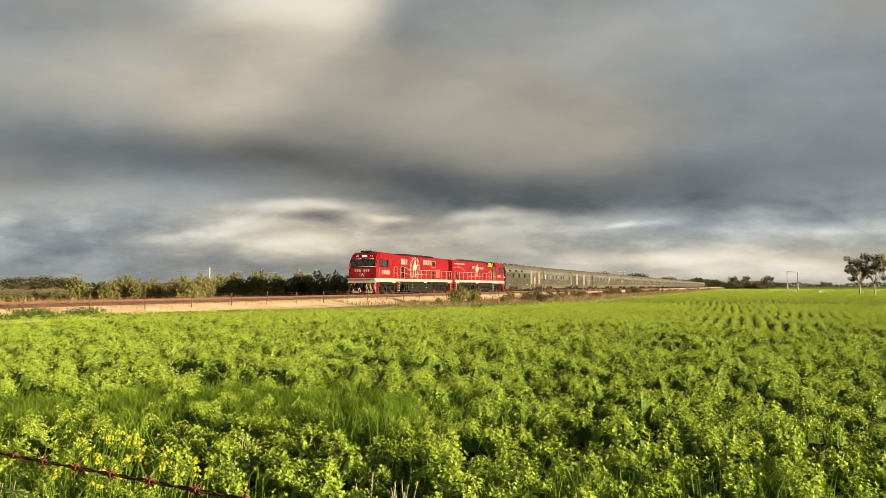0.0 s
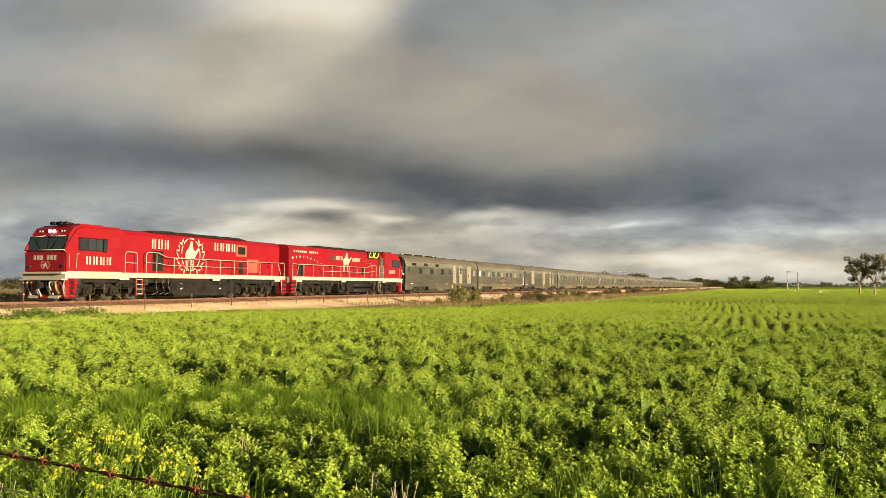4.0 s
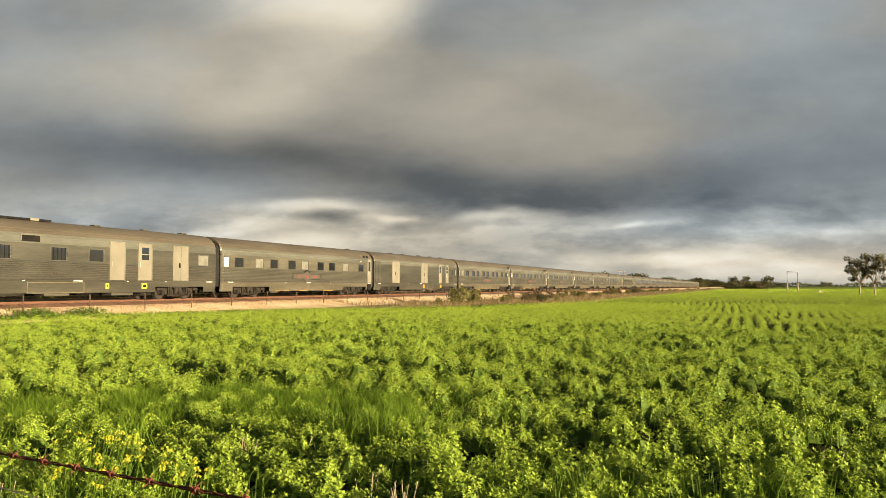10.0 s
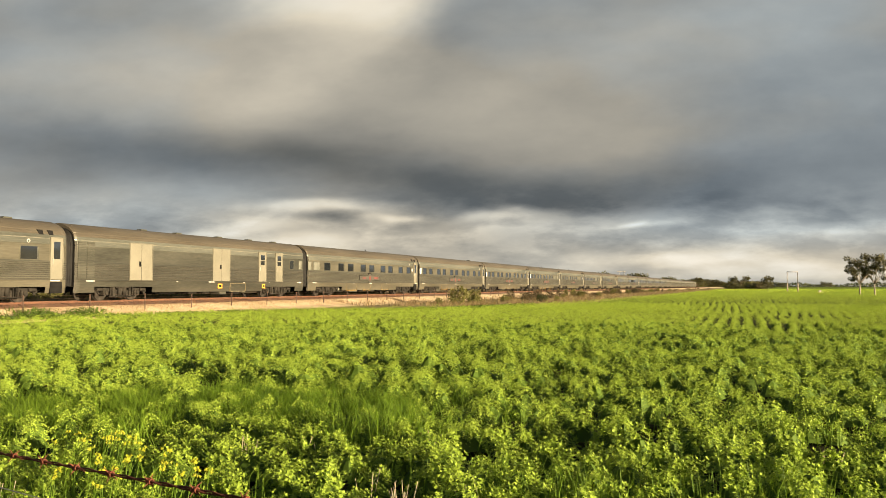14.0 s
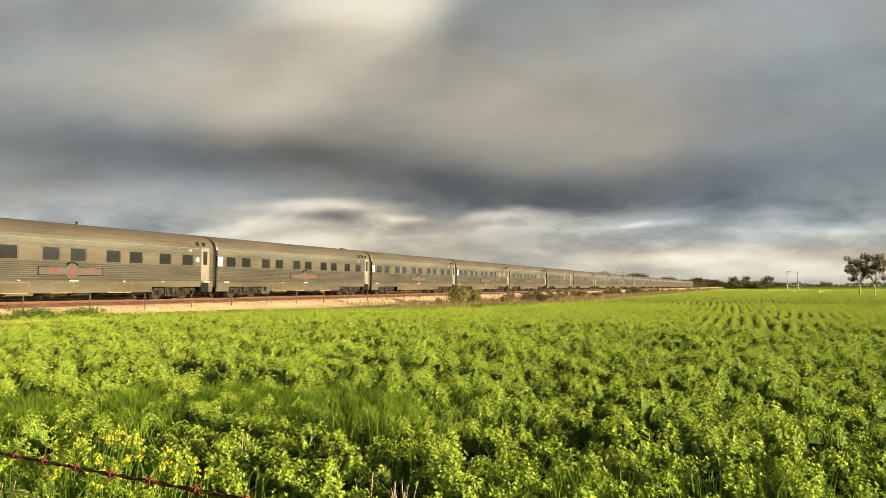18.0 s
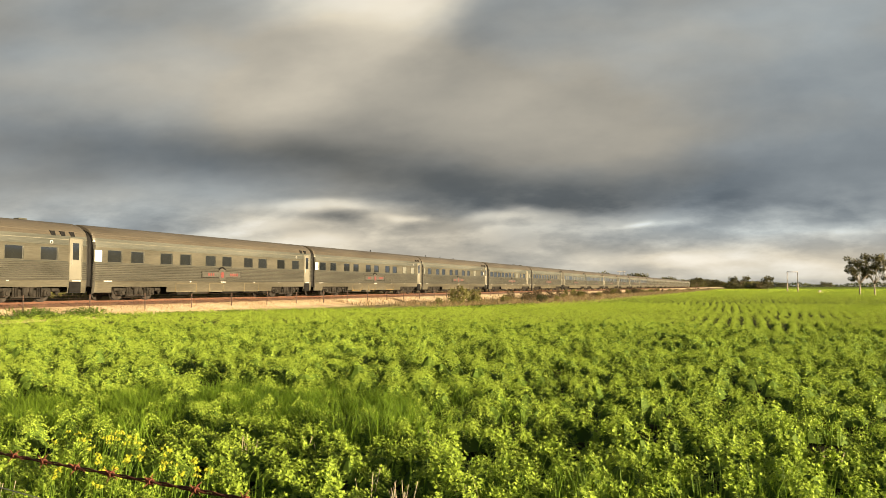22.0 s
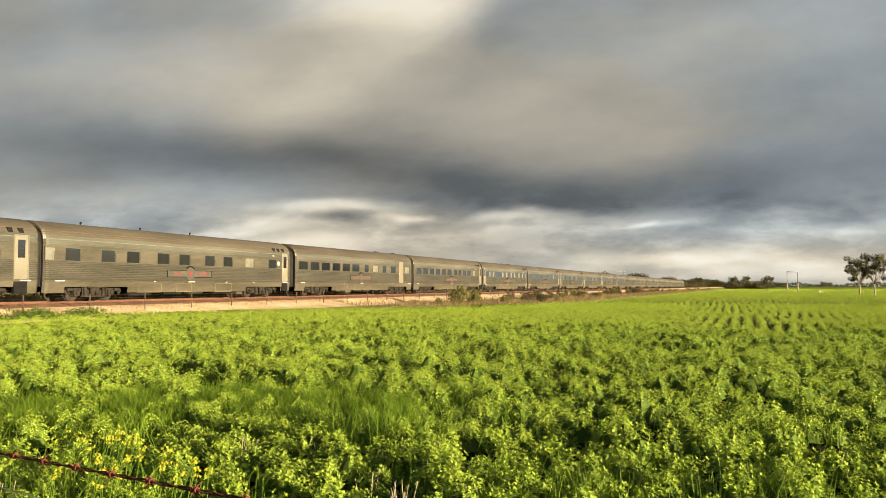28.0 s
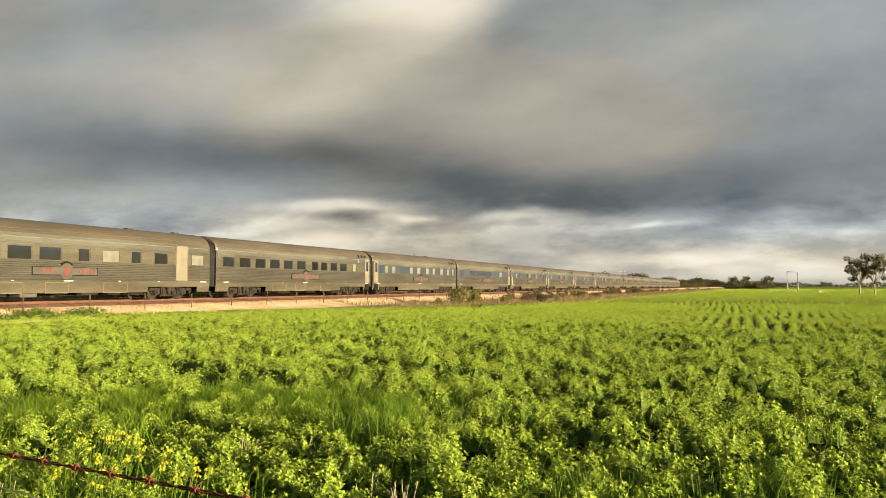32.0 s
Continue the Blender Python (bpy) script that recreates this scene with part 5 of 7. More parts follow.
def carriage(index, windows, blinds=(), doors=(), sign=None, label="", blue=False, name="passenger_carriage", slots=3, extras=None, panels=((8.2, 10.0), (12.4, 13.9), (15.2, 17.2)), ends=True):
    """One carriage; spans are metres from its rear coupling."""
    car = tagged(new(name), label, "carriage", "carriages of the train")
    L = [(a - MID, b - MID) for a, b in windows]
    front = VAN_FRONT if index == 1 else HALF
    van = index in (1, 3)
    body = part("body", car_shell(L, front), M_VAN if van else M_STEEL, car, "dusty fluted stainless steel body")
    body.data.materials.append(M_GRIMESHADE)
    body.data.materials.append(M_SKYSHEEN)
    body.data.materials.append(M_VAN if van else M_WARMSHEEN)
    if index != 1:
        part("gutter", GUTTER, None, car, "pale rain gutter")
    part("roof", VAN_ROOF if index == 1 else CAR_ROOF, None, car, "brown-stained fluted metal roof")
    part("underframe", UNDERFRAME, None, car)
    part("under_car_shade", UNDERSHADE, None, car)
    rng = random.Random(index * 7 + 1)
    for i, (a, b) in enumerate(L):
        add_window(car, a, b, 2 if i == 0 and index in (2, 5, 6, 7) else (1 if i in blinds else 0))
    for d in doors:
        add_door(car, d[0] - MID, d[1] - MID, **d[2])
    if sign:
        add_sign(car, sign[0] - MID, sign[1] - MID)
    for bx in BOGIE_X:
        bogie(car, bx, index <= 10)
    part("gangway_bellows", DIAPHRAGM, None, car, m=pose(-HALF - 0.36, 0, 0))
    part("coupler", COUPLER, None, car, m=pose(-HALF - 0.36, 0, 0))
    for x in (-HALF - 0.012, front + 0.012):
        part("end_panel", ENDPANEL, None, car, "black end wall", pose(x, 0, 0))
    if index == 1:
        van_end(car, front)
    for x in (HALF - 1.0, -HALF + 0.8):
        part("marker_plate", MARK, None, car, m=pose(x, 0, 0))
    part("marker_plate", MARK, None, car, m=pose(0.2, 0, 0))
    for x in (-3.4, -6.6, 3.6):
        part("marker_plate", MARKS, None, car, m=pose(x, 0, 0))
    for k in range(slots):
        part("roof_step", ROOFSLOT, None, car, m=pose(-HALF + 1.05 + 0.62 * k, 0, 0))
    for a, b in panels:
        bm = bmnew()
        x0, x1 = a - MID, b - MID
        for q in ((x0, x1, 0.46, 0.475), (x0, x0 + 0.018, 0.475, 1.0), (x1 - 0.018, x1, 0.475, 1.0), (x0, x1, 0.985, 1.0)):
            pts = [(q[0], q[2]), (q[1], q[2]), (q[1], q[3]), (q[0], q[3])]
            box(bm, q[0], q[1], 1.37, 1.455 if q[3] > 0.5 else 1.42, q[2], q[3])
        part("access_panel_edge", bm, M_OCHRE, car)
        # glint along the hatch's lit bottom edge, put in as a coloured strip
        bm = bmnew()
        box(bm, x0 + 0.02, x1 - 0.02, 1.37, 1.424, 0.44, 0.456)
        part("hatch_lip", bm, M_ORANGE if index in (2, 4, 5, 7) else M_DOOR, car, "lower edge of a skirt hatch with its glint painted on")
    x = -5.6
    while x < 5.0:
        w = rng.uniform(0.7, 1.9)
        bm = bmnew()
        if rng.random() < 0.4:
            tube(bm, (x, 0.9, 0.55), (x + w, 0.9, 0.55), 0.24, n=12)
        else:
            box(bm, x, x + w, 0.5, 1.25, rng.uniform(0.24, 0.36), 0.8, 0.03)
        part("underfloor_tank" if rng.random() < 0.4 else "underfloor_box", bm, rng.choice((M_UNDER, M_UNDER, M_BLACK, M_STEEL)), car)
        x += w + rng.uniform(0.4, 1.3)
    for k in range(rng.randint(3, 5) if index in (1, 3) else (3 if index == 8 else rng.randint(0, 2))):
        if index in (1, 3) or (index != 8 and rng.random() < 0.5):
            part("roof_vent", ROOFVENT, None, car, m=pose(-9 + k * 3.6 + rng.uniform(-0.8, 0.8), 0.15, 4.17))
        else:
            part("roof_aerial", AERIAL, None, car, m=pose(-1 + k * 4.6, 0.3, 4.15))
    if index not in (1, 3):
        bm = bmnew()
        outline_ring(bm, 3.1 - MID, 3.06, 0.10, 0.10, 0.035, 1.44, 1.468, 14)
        part("lifting_eye_mark", bm, M_BRIGHT, car, "small white painted ring")
    if index in (4, 8):
        bm = bmnew()
        tube(bm, (2.38 - MID, 1.44, 2.52), (2.38 - MID, 1.462, 2.52), 0.16, n=16)
        part("round_plate", bm, M_BRIGHT, car, "round white notice plate")
    if blue:
        x = -HALF + 0.35
        for a, b in sorted(L) + [(HALF - 0.29, HALF)]:
            if a - 0.06 > x:
                bm = bmnew()
                box(bm, x, a - 0.06, 1.45, 1.456, 2.10, 2.86)
                part("window_band", bm, M_BLUEBAND, car, "dark blue painted window band")
            x = b + 0.06
    if extras:
        extras(car)
    CARS.append(car)
    return car


def vent_panel(car, a, b, z0, z1, n, mat, name="louvre_vent", back=M_UNDER):
    bm = bmnew()
    box(bm, a, b, 1.44, 1.458, z0, z1)
    v = part(name, bm, back, car, "dark louvred vent" if back == M_UNDER else "dull steel mesh screen")
    for i in range(n):
        z = z0 + (z1 - z0) * (i + 0.3) / n
        bm = bmnew()
        box(bm, a, b, 1.455, 1.475, z, z + (z1 - z0) / n * 0.45)
        part("slat", bm, mat, v)


def yellow_box(car, a, b):
    bm = bmnew()
    box(bm, a, b, 1.43, 1.476, 0.66, 0.98)
    y = part("socket_cover", bm, M_ORANGE, car, "orange-framed socket cover")
    bm = bmnew()
    box(bm, a + 0.1, b - 0.1, 1.47, 1.482, 0.75, 0.9)
    part("socket", bm, M_BLACK, y)


def power_extras(car):
    for a, b in ((21.6, 22.8), (18.3, 19.4), (14.9, 16.0)):
        a, b = a - MID, b - MID
        bm = bmnew()
        box(bm, a, b, 1.40, 1.458, 3.03, 3.34)
        v = part("air_intake", bm, M_UNDER, car, "upper air intake")
        bm = bmnew()
        for q in ((a - 0.04, b + 0.04, 3.34, 3.38), (a - 0.04, a, 3.05, 3.34), (b, b + 0.04, 3.05, 3.34)):
            box(bm, q[0], q[1], 1.40, 1.475, q[2], q[3])
        part("intake_rim", bm, M_DOOR, v)
    vent_panel(car, 23.25 - MID, 23.7 - MID, 2.35, 2.85, 6, M_STEEL)
    for a, b in ((19.85, 20.88), (16.54, 17.57), (13.16, 14.2)):
        for k in range(4):
            bm = bmnew()
            x = a - MID + 0.1 + k * 0.25
            box(bm, x, x + 0.05, 1.42, 1.445, 2.16, 2.79)
            part("window_bar", bm, M_BLACK, car)
    bm = bmnew()
    box(bm, 1.2, HALF - 0.3, 0.42, 0.62, 4.16, 4.27, 0.02)
    duct = part("roof_duct", bm, M_BLACK, car, "long dark cable duct along the roof")
    for x in (2.0, 5.0, 8.1, 10.9):
        bm = bmnew()
        box(bm, x, x + 0.55, 0.40, 0.65, 4.16, 4.29, 0.02)
        part("duct_joint", bm, M_DOOR, duct, "pale joint cover")
    yellow_box(car, -5.0, -4.55)
    yellow_box(car, -2.0, -1.75)


def baggage_extras(car):
    a, b = 22.55 - MID, 23.7 - MID
    for z0, z1 in ((1.2, 2.15), (2.2, 3.2)):
        vent_panel(car, a, a + 0.52, z0, z1, 12, M_STEEL, "mesh_screen", M_VAN)
        vent_panel(car, a + 0.6, b, z0, z1, 12, M_STEEL, "mesh_screen", M_VAN)
    yellow_box(car, -0.95, -0.5)
    yellow_box(car, -6.05, -5.7)


ONE = dict(pane=1, steps=True)
STD = [(23.25, 23.82), (21.8, 22.86), (20.02, 21.08), (17.55, 18.61), (15.77, 16.83), (13.26, 14.32), (11.5, 12.56), (9.0, 10.06), (7.24, 8.3), (4.76, 5.82), (2.68, 3.74)]
WIDE = [(23.18, 23.78), (21.45, 22.52), (18.98, 20.04), (17.06, 18.12), (14.52, 15.58), (12.58, 13.63), (10.05, 11.1), (8.1, 9.15), (5.59, 6.64), (2.64, 3.68)]
LBL = "long fluted stainless steel sleeping carriage, dusty, with dark windows"


def build_cars():
    carriage(1, [(19.85, 20.88), (16.54, 17.57), (13.16, 14.2), (10.65, 11.69), (1.53, 2.57)], (4,), [(9.1, 10.2, dict(pane=0)), (6.9, 8.0, dict(pane=2)), (3.6, 5.0, dict(pane=0, double=True))], None, "stainless steel power van with cream doors and barred windows", name="power_van", slots=0, extras=power_extras, panels=((12.0, 15.6),))
    carriage(2, [(23.0, 23.6), (21.3, 22.33), (18.82, 19.86), (16.89, 17.93), (14.4, 15.44), (12.46, 13.5), (9.94, 10.98), (7.99, 9.03), (5.46, 6.54), (2.5, 3.55)], (0, 2, 5, 8), [(1.0, 1.75, ONE)], (10.6, 14.8), "stainless steel crew carriage with several blinds drawn", slots=2)
    carriage(3, [(2.2, 2.8), (1.0, 1.5)], (1,), [(18.1, 19.9, dict(pane=0, double=True)), (10.5, 12.3, dict(pane=0, double=True)), (6.1, 7.0, dict(pane=2)), (3.9, 4.8, dict(pane=2))], None, "stainless steel baggage van with cream loading doors", name="baggage_van", slots=0, extras=baggage_extras, panels=((8.6, 10.4),))
    for i, bl, k in ((4, (0, 1), 2), (5, (), 3), (6, (), 2), (7, (9, 10), 2), (8, (0, 8), 3)):
        k7 = 0.2 if i == 7 else (0.12 if i == 4 else 0)
        w = WIDE if i == 8 else STD[:1] + [(a + k7, b + k7) for a, b in STD[1:]]
        carriage(i, w, bl, [(1.15 + k7, 1.92 + k7, ONE)], (10.5, 14.7), LBL, slots=k)
    carriage(9, [(22.02, 23.42), (20.2, 21.6), (18.37, 19.8), (16.55, 17.95), (14.73, 16.13), (12.9, 14.3), (11.0, 11.8), (8.88, 10.1), (7.12, 7.9), (4.86, 6.0), (1.4, 2.6)], (7, 10), [(3.05, 4.08, dict(pane=0))], (10.5, 14.7), "stainless steel lounge carriage with wide dark windows", name="lounge_carriage", slots=0)
    carriage(10, [(21.9, 23.2), (20.0, 21.3), (18.1, 19.4), (16.2, 17.5), (14.3, 15.6), (12.4, 13.7), (10.4, 11.4), (8.9, 9.9), (7.1, 8.3), (5.3, 6.6), (3.5, 4.2)], (10,), [(0.95, 1.75, ONE)], (10.3, 14.5), "stainless steel dining carriage with a long row of windows", name="dining_carriage")
    B11 = [(20.4, 21.2), (18.7, 19.6), (14.1, 15.1), (12.1, 13.1), (9.6, 10.6), (7.7, 8.6), (5.2, 6.2), (3.1, 4.0), (1.6, 2.2)]
    carriage(11, B11, tuple(range(9)), [(22.9, 23.7, ONE)], (9.9, 14.1), "stainless steel carriage with a dark blue band and drawn blinds", blue=True)
    carriage(12, [(14.9, 19.3), (10.1, 14.7), (4.9, 6.2)], (2,), [(0.9, 1.7, ONE)], (9.6, 13.9), "stainless steel club carriage with a blue band and panorama windows", blue=True, name="club_carriage")
    for i in range(13, 17):
        carriage(i, B11, (0, 3, 5), [(0.9, 1.5, ONE), (22.9, 23.6, dict(pane=1))], (9.9, 14.1), "stainless steel carriage with a dark blue window band", blue=True)
    for i in range(17, 27):
        carriage(i, STD, (0,) if i % 2 else (3, 9), [(1.25, 2.0, ONE)], (10.5, 14.7), LBL)


build_cars()


# ---- locomotives ----
LMID = 11.0


def X(v):
    return v - LMID


def loco_bogie(root, x, wheels):
    bm = bmnew()
    for sd in (-1, 1):
        y0, y1 = sd * 0.98, sd * 1.16
        slab(bm, [(-2.75, 0.62), (-2.5, 0.98), (-0.5, 0.86), (0.5, 0.86), (2.5, 0.98), (2.75, 0.62), (2.3, 0.48), (1.2, 0.66), (0.8, 0.66), (-0.8, 0.66), (-1.2, 0.66), (-2.3, 0.48)], y0, y1)
    box(bm, -2.4, 2.4, -0.6, 0.6, 0.6, 0.85)
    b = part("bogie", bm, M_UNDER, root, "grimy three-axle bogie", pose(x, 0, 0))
    for sd in (-1, 1):
        for w in wheels:
            bm = bmnew()
            box(bm, w - x - 0.24, w - x + 0.24, sd * 1.0, sd * 1.3, 0.30, 0.74, 0.03)
            tube(bm, (w - x, sd * 1.28, 0.51), (w - x, sd * 1.36, 0.51), 0.15, 0.12, 12)
            part("axle_box", bm, M_UNDER, b)
            for dx in (-0.42, 0.42):
                part("spring", SPRING, None, b, m=pose(w - x + dx, sd * 1.1, 0.42))
        bm = bmnew()
        rail_path(bm, [(-2.3, sd * 1.24, 1.05), (-1.4, sd * 1.28, 0.92), (-0.4, sd * 1.24, 1.02), (1.0, sd * 1.26, 0.95), (2.2, sd * 1.24, 1.1)], 0.03, 6)
        part("brake_pipe", bm, M_BLACK, b)
        for dx in (-1.0, 1.1):
            bm = bmnew()
            tube(bm, (dx - 0.3, sd * 1.27, 0.84), (dx + 0.3, sd * 1.27, 0.84), 0.11, n=10)
            part("brake_cylinder", bm, M_UNDER, b)
        for dx in (-2.55, 2.55):
            bm = bmnew()
            box(bm, dx - 0.2, dx + 0.2, sd * 1.05, sd * 1.34, 0.86, 1.22, 0.03)
            part("sand_box", bm, M_BOGIE, b)
            bm = bmnew()
            rail_path(bm, [(dx, sd * 1.2, 0.86), (dx * 0.96, sd * 1.2, 0.4), (dx * 0.9, sd * 0.95, 0.14)], 0.02, 5)
            part("sand_pipe", bm, M_TYRE, b)
        for w in wheels:
            bm = bmnew()
            rail_path(bm, [(w - x - 0.62, sd * 1.2, 0.95), (w - x - 0.6, sd * 1.2, 0.42), (w - x - 0.25, sd * 1.2, 0.28)], 0.035, 5)
            tube(bm, (w - x + 0.62, sd * 1.18, 0.3), (w - x + 0.62, sd * 1.18, 0.98), 0.055, 0.055, 8)
            part("brake_hanger", bm, M_BOGIE, b)
    for w in wheels:
        ws = part("wheelset", WHEEL_LOCO, None, b, "worn steel wheels", pose(w - x, 0, 0.51))
        WHEELS.append((ws, 0.51, w - x, 0))


def emblem_shape(bm, cx, cz, w, h, flip, y0, y1):
    """A plain pale mound on four thin legs with a raised neck."""
    f = -1 if flip else 1
    body = [(-0.46, 0.05), (-0.5, 0.3), (-0.36, 0.52), (-0.2, 0.66), (-0.05, 0.98), (0.05, 0.98), (0.14, 0.62), (0.26, 0.48), (0.38, 0.55), (0.52, 0.66), (0.62, 0.62), (0.6, 0.54), (0.46, 0.42), (0.3, 0.18), (0.2, 0.05)]
    slab(bm, [(cx + f * a * w, cz + (b - 0.02) * h * 0.66) for a, b in body], y0, y1)
    for a, lean in ((-0.42, 0.04), (-0.26, -0.04), (0.02, 0.05), (0.16, -0.03)):
        slab(bm, [(cx + f * (a - 0.035) * w, cz + 0.1 * h), (cx + f * (a + 0.045) * w, cz + 0.1 * h), (cx + f * (a + lean + 0.025) * w, cz - 0.33 * h), (cx + f * (a + lean - 0.025) * w, cz - 0.33 * h)], y0, y1)


def locomotive(label, seen, older):
    """seen: +1 or -1, the side that carries the livery towards the field."""
    root = tagged(new("locomotive"), label, "locomotive", "locomotives of the train")
    # frame and walkways
    bm = bmnew()
    box(bm, X(0.5), X(17.6), -1.46, 1.46, 1.30, 1.58, 0.02)
    box(bm, X(17.6), X(21.45), -1.47, 1.47, 1.22, 1.62, 0.02)
    part("frame_sill", bm, M_WHITE, root, "white-painted side sill")
    bm = bmnew()
    box(bm, X(1.0), X(21.2), -1.2, 1.2, 1.0, 1.30)
    part("underframe", bm, M_BLACK, root)
    for sd in (-1, 1):
        for x0 in (17.0, 1.2, 8.6):
            bm = bmnew()
            box(bm, X(x0), X(x0 + 0.75), sd * 1.40, sd * 1.475, 1.16, 1.34, 0.01)
            part("jacking_pad", bm, M_WHITE, root)
    # long hood
    bm = bmnew()
    prof = [(1.12, 1.58), (1.12, 3.78), (0.98, 4.0), (0.7, 4.1), (0.0, 4.13)]
    line = prof + [(-y, z) for y, z in prof[-2::-1]]
    xs = [X(0.5 if older else 0.85), X(0.56 if older else 0.9), X(17.35), X(17.4)]
    g = [[bm.verts.new((x, y, z)) for x in xs] for y, z in line]
    for r in range(len(line) - 1):
        for c in range(3):
            bm.faces.new((g[r][c], g[r][c + 1], g[r + 1][c + 1], g[r + 1][c]))
    for c in (0, 3):
        bm.faces.new([row[c] for row in g])
    hood = part("long_hood", bm, M_RED, root, "bright red engine hood")
    for sd in (-1, 1):
        for k in range(11):
            x = X(1.9 + k * 1.36)
            bm = bmnew()
            box(bm, x, x + 1.30, sd * 1.12, sd * 1.132, 1.66, 2.78, 0.004)
            part("hood_door", bm, M_RED, hood)
            if k % 2 == 0:
                bm = bmnew()
                box(bm, x + 0.5, x + 0.62, sd * 1.13, sd * 1.15, 2.2, 2.34)
                part("door_latch", bm, M_BLACK, hood)
        for k in range(5):
            bm = bmnew()
            x = X(2.0 + k * 2.9)
            box(bm, x, x + 0.014, sd * 1.12, sd * 1.13, 2.8, 3.76)
            part("panel_joint", bm, M_REDDARK, hood)
    # dark roof housing with fans
    bm = bmnew()
    slab(bm, [(X(4.6), 4.08), (X(5.6), 4.22), (X(14.2), 4.22), (X(14.8), 4.08)], -0.85, 0.85)
    rh = part("roof_housing", bm, M_BLACK, root, "sooty black radiator housing")
    for x in (6.4, 8.0, 12.6):
        bm = bmnew()
        tube(bm, (X(x), 0, 4.2), (X(x), 0, 4.27), 0.6, n=20)
        part("fan", bm, M_UNDER, rh)
    bm = bmnew()
    box(bm, X(10.0), X(10.9), -0.3, 0.3, 4.2, 4.3, 0.02)
    part("exhaust", bm, M_BLACK, rh)
    # intake grille and dark openings
    sd = seen
    for a, b, z0, z1 in ((5.3, 6.15, 3.05, 3.58) if not older else (7.2, 7.9, 3.08, 3.5), (5.55, 6.05, 1.68, 2.45) if not older else (1.75, 2.65, 1.66, 2.62), (13.8, 14.75, 1.72, 2.95) if not older else (13.1, 13.5, 1.9, 2.5)):
        bm = bmnew()
        box(bm, X(a), X(b), sd * 1.128, sd * 1.142, z0, z1)
        v = part("grille", bm, M_POST if older and z0 > 3 else M_BLACK, hood, "dark grille")
        for k in range(6):
            bm = bmnew()
            z = z0 + (z1 - z0) * (k + 0.2) / 6
            box(bm, X(a) + 0.03, X(b) - 0.03, sd * 1.14, sd * 1.152, z, z + 0.03)
            part("slat", bm, M_UNDER, v)
    bm = bmnew()
    for q in ((5.1, 5.3, 2.9, 3.7), (6.15, 6.35, 2.9, 3.7), (5.3, 6.15, 3.58, 3.7), (5.3, 6.15, 2.9, 3.05)):
        box(bm, X(q[0]), X(q[1]), sd * 1.12, sd * 1.135, q[2], q[3])
    if not older:
        part("grille_surround", bm, M_REDFADE, hood, "sun-faded surround")
        bm = bmnew()
        box(bm, X(3.65), X(5.05), sd * 1.13, sd * 1.146, 1.78, 2.74, 0.006)
        part("side_door", bm, M_REDFADE, hood, "sun-faded red door")
    # cab
    bm = bmnew()
    slab(bm, [(X(17.4), 1.58), (X(17.4), 3.95), (X(17.7), 4.12), (X(20.4), 4.12), (X(20.95), 3.92), (X(21.32), 3.47), (X(21.47), 2.68), (X(21.52), 2.62), (X(21.52), 1.58)], -1.45, 1.45)
    es = [e for e in bm.edges if abs(e.verts[0].co.y - e.verts[1].co.y) < 1e-6 and e.verts[0].co.z > 2 and e.verts[1].co.z > 2]
    bmesh.ops.bevel(bm, geom=es, offset=0.14, segments=3, affect="EDGES")
    cab = part("cab", bm, M_RED, root, "bright red driving cab")
    # cab front
    bm = bmnew()
    vs = [bm.verts.new((X(21.47) - 0.19 * t + 0.004, y, 2.68 + t)) for t, y in ((-0.01, -1.38), (-0.01, 1.38), (0.79, 1.33), (0.79, -1.33))]
    vb = [bm.verts.new(v.co + Vector((-0.04, 0, 0))) for v in vs]
    bm.faces.new(vs)
    bm.faces.new(vb[::-1])
    for i in range(4):
        bm.faces.new((vs[i], vs[(i + 1) % 4], vb[(i + 1) % 4], vb[i]))
    part("windscreen_surround", bm, M_BLACK, cab, "black windscreen surround")
    for sy in (-1, 1):
        bm = bmnew()
        nx, nz = 0.15, 0.79
        for t0, t1, y0, y1 in ((0.02, 0.98, 0.06, 1.30),):
            p = lambda t: (X(21.47) - nx * t + 0.012, 2.68 + nz * t)
            a, b = p(t0), p(t1)
            vs = [bm.verts.new((a[0], sy * y0, a[1])), bm.verts.new((a[0], sy * y1, a[1])), bm.verts.new((b[0], sy * (y1 - 0.04), b[1])), bm.verts.new((b[0], sy * y0, b[1]))]
            vb = [bm.verts.new(v.co + Vector((-0.05, 0, 0))) for v in vs]
            bm.faces.new(vs)
            bm.faces.new(vb[::-1])
            for i in range(4):
                bm.faces.new((vs[i], vs[(i + 1) % 4], vb[(i + 1) % 4], vb[i]))
        ws = part("windscreen", bm, M_CABGLASS, cab, "dark windscreen pane")
        bm = bmnew()
        rail_path(bm, [(X(21.5), sy * 0.35, 2.75), (X(21.42), sy * 0.8, 3.3)], 0.015, 5)
        part("wiper", bm, M_BLACK, ws)
        bm = bmnew()
        tube(bm, (X(21.10), sy * 0.16, 3.74), (X(21.18), sy * 0.15, 3.76), 0.085, n=14)
        part("headlight", bm, M_LAMP, cab, "lit headlight")
        bm = bmnew()
        box(bm, X(21.02), X(21.12), sy * 0.55, sy * 1.0, 3.64, 3.84, 0.02)
        nb = part("number_box", bm, M_BLACK, cab)
        for k in range(2):
            bm = bmnew()
            box(bm, X(21.118), X(21.126), sy * (0.62 + k * 0.18), sy * (0.74 + k * 0.18), 3.68, 3.8)
            part("number_bar", bm, M_BRIGHT, nb)
        bm = bmnew()
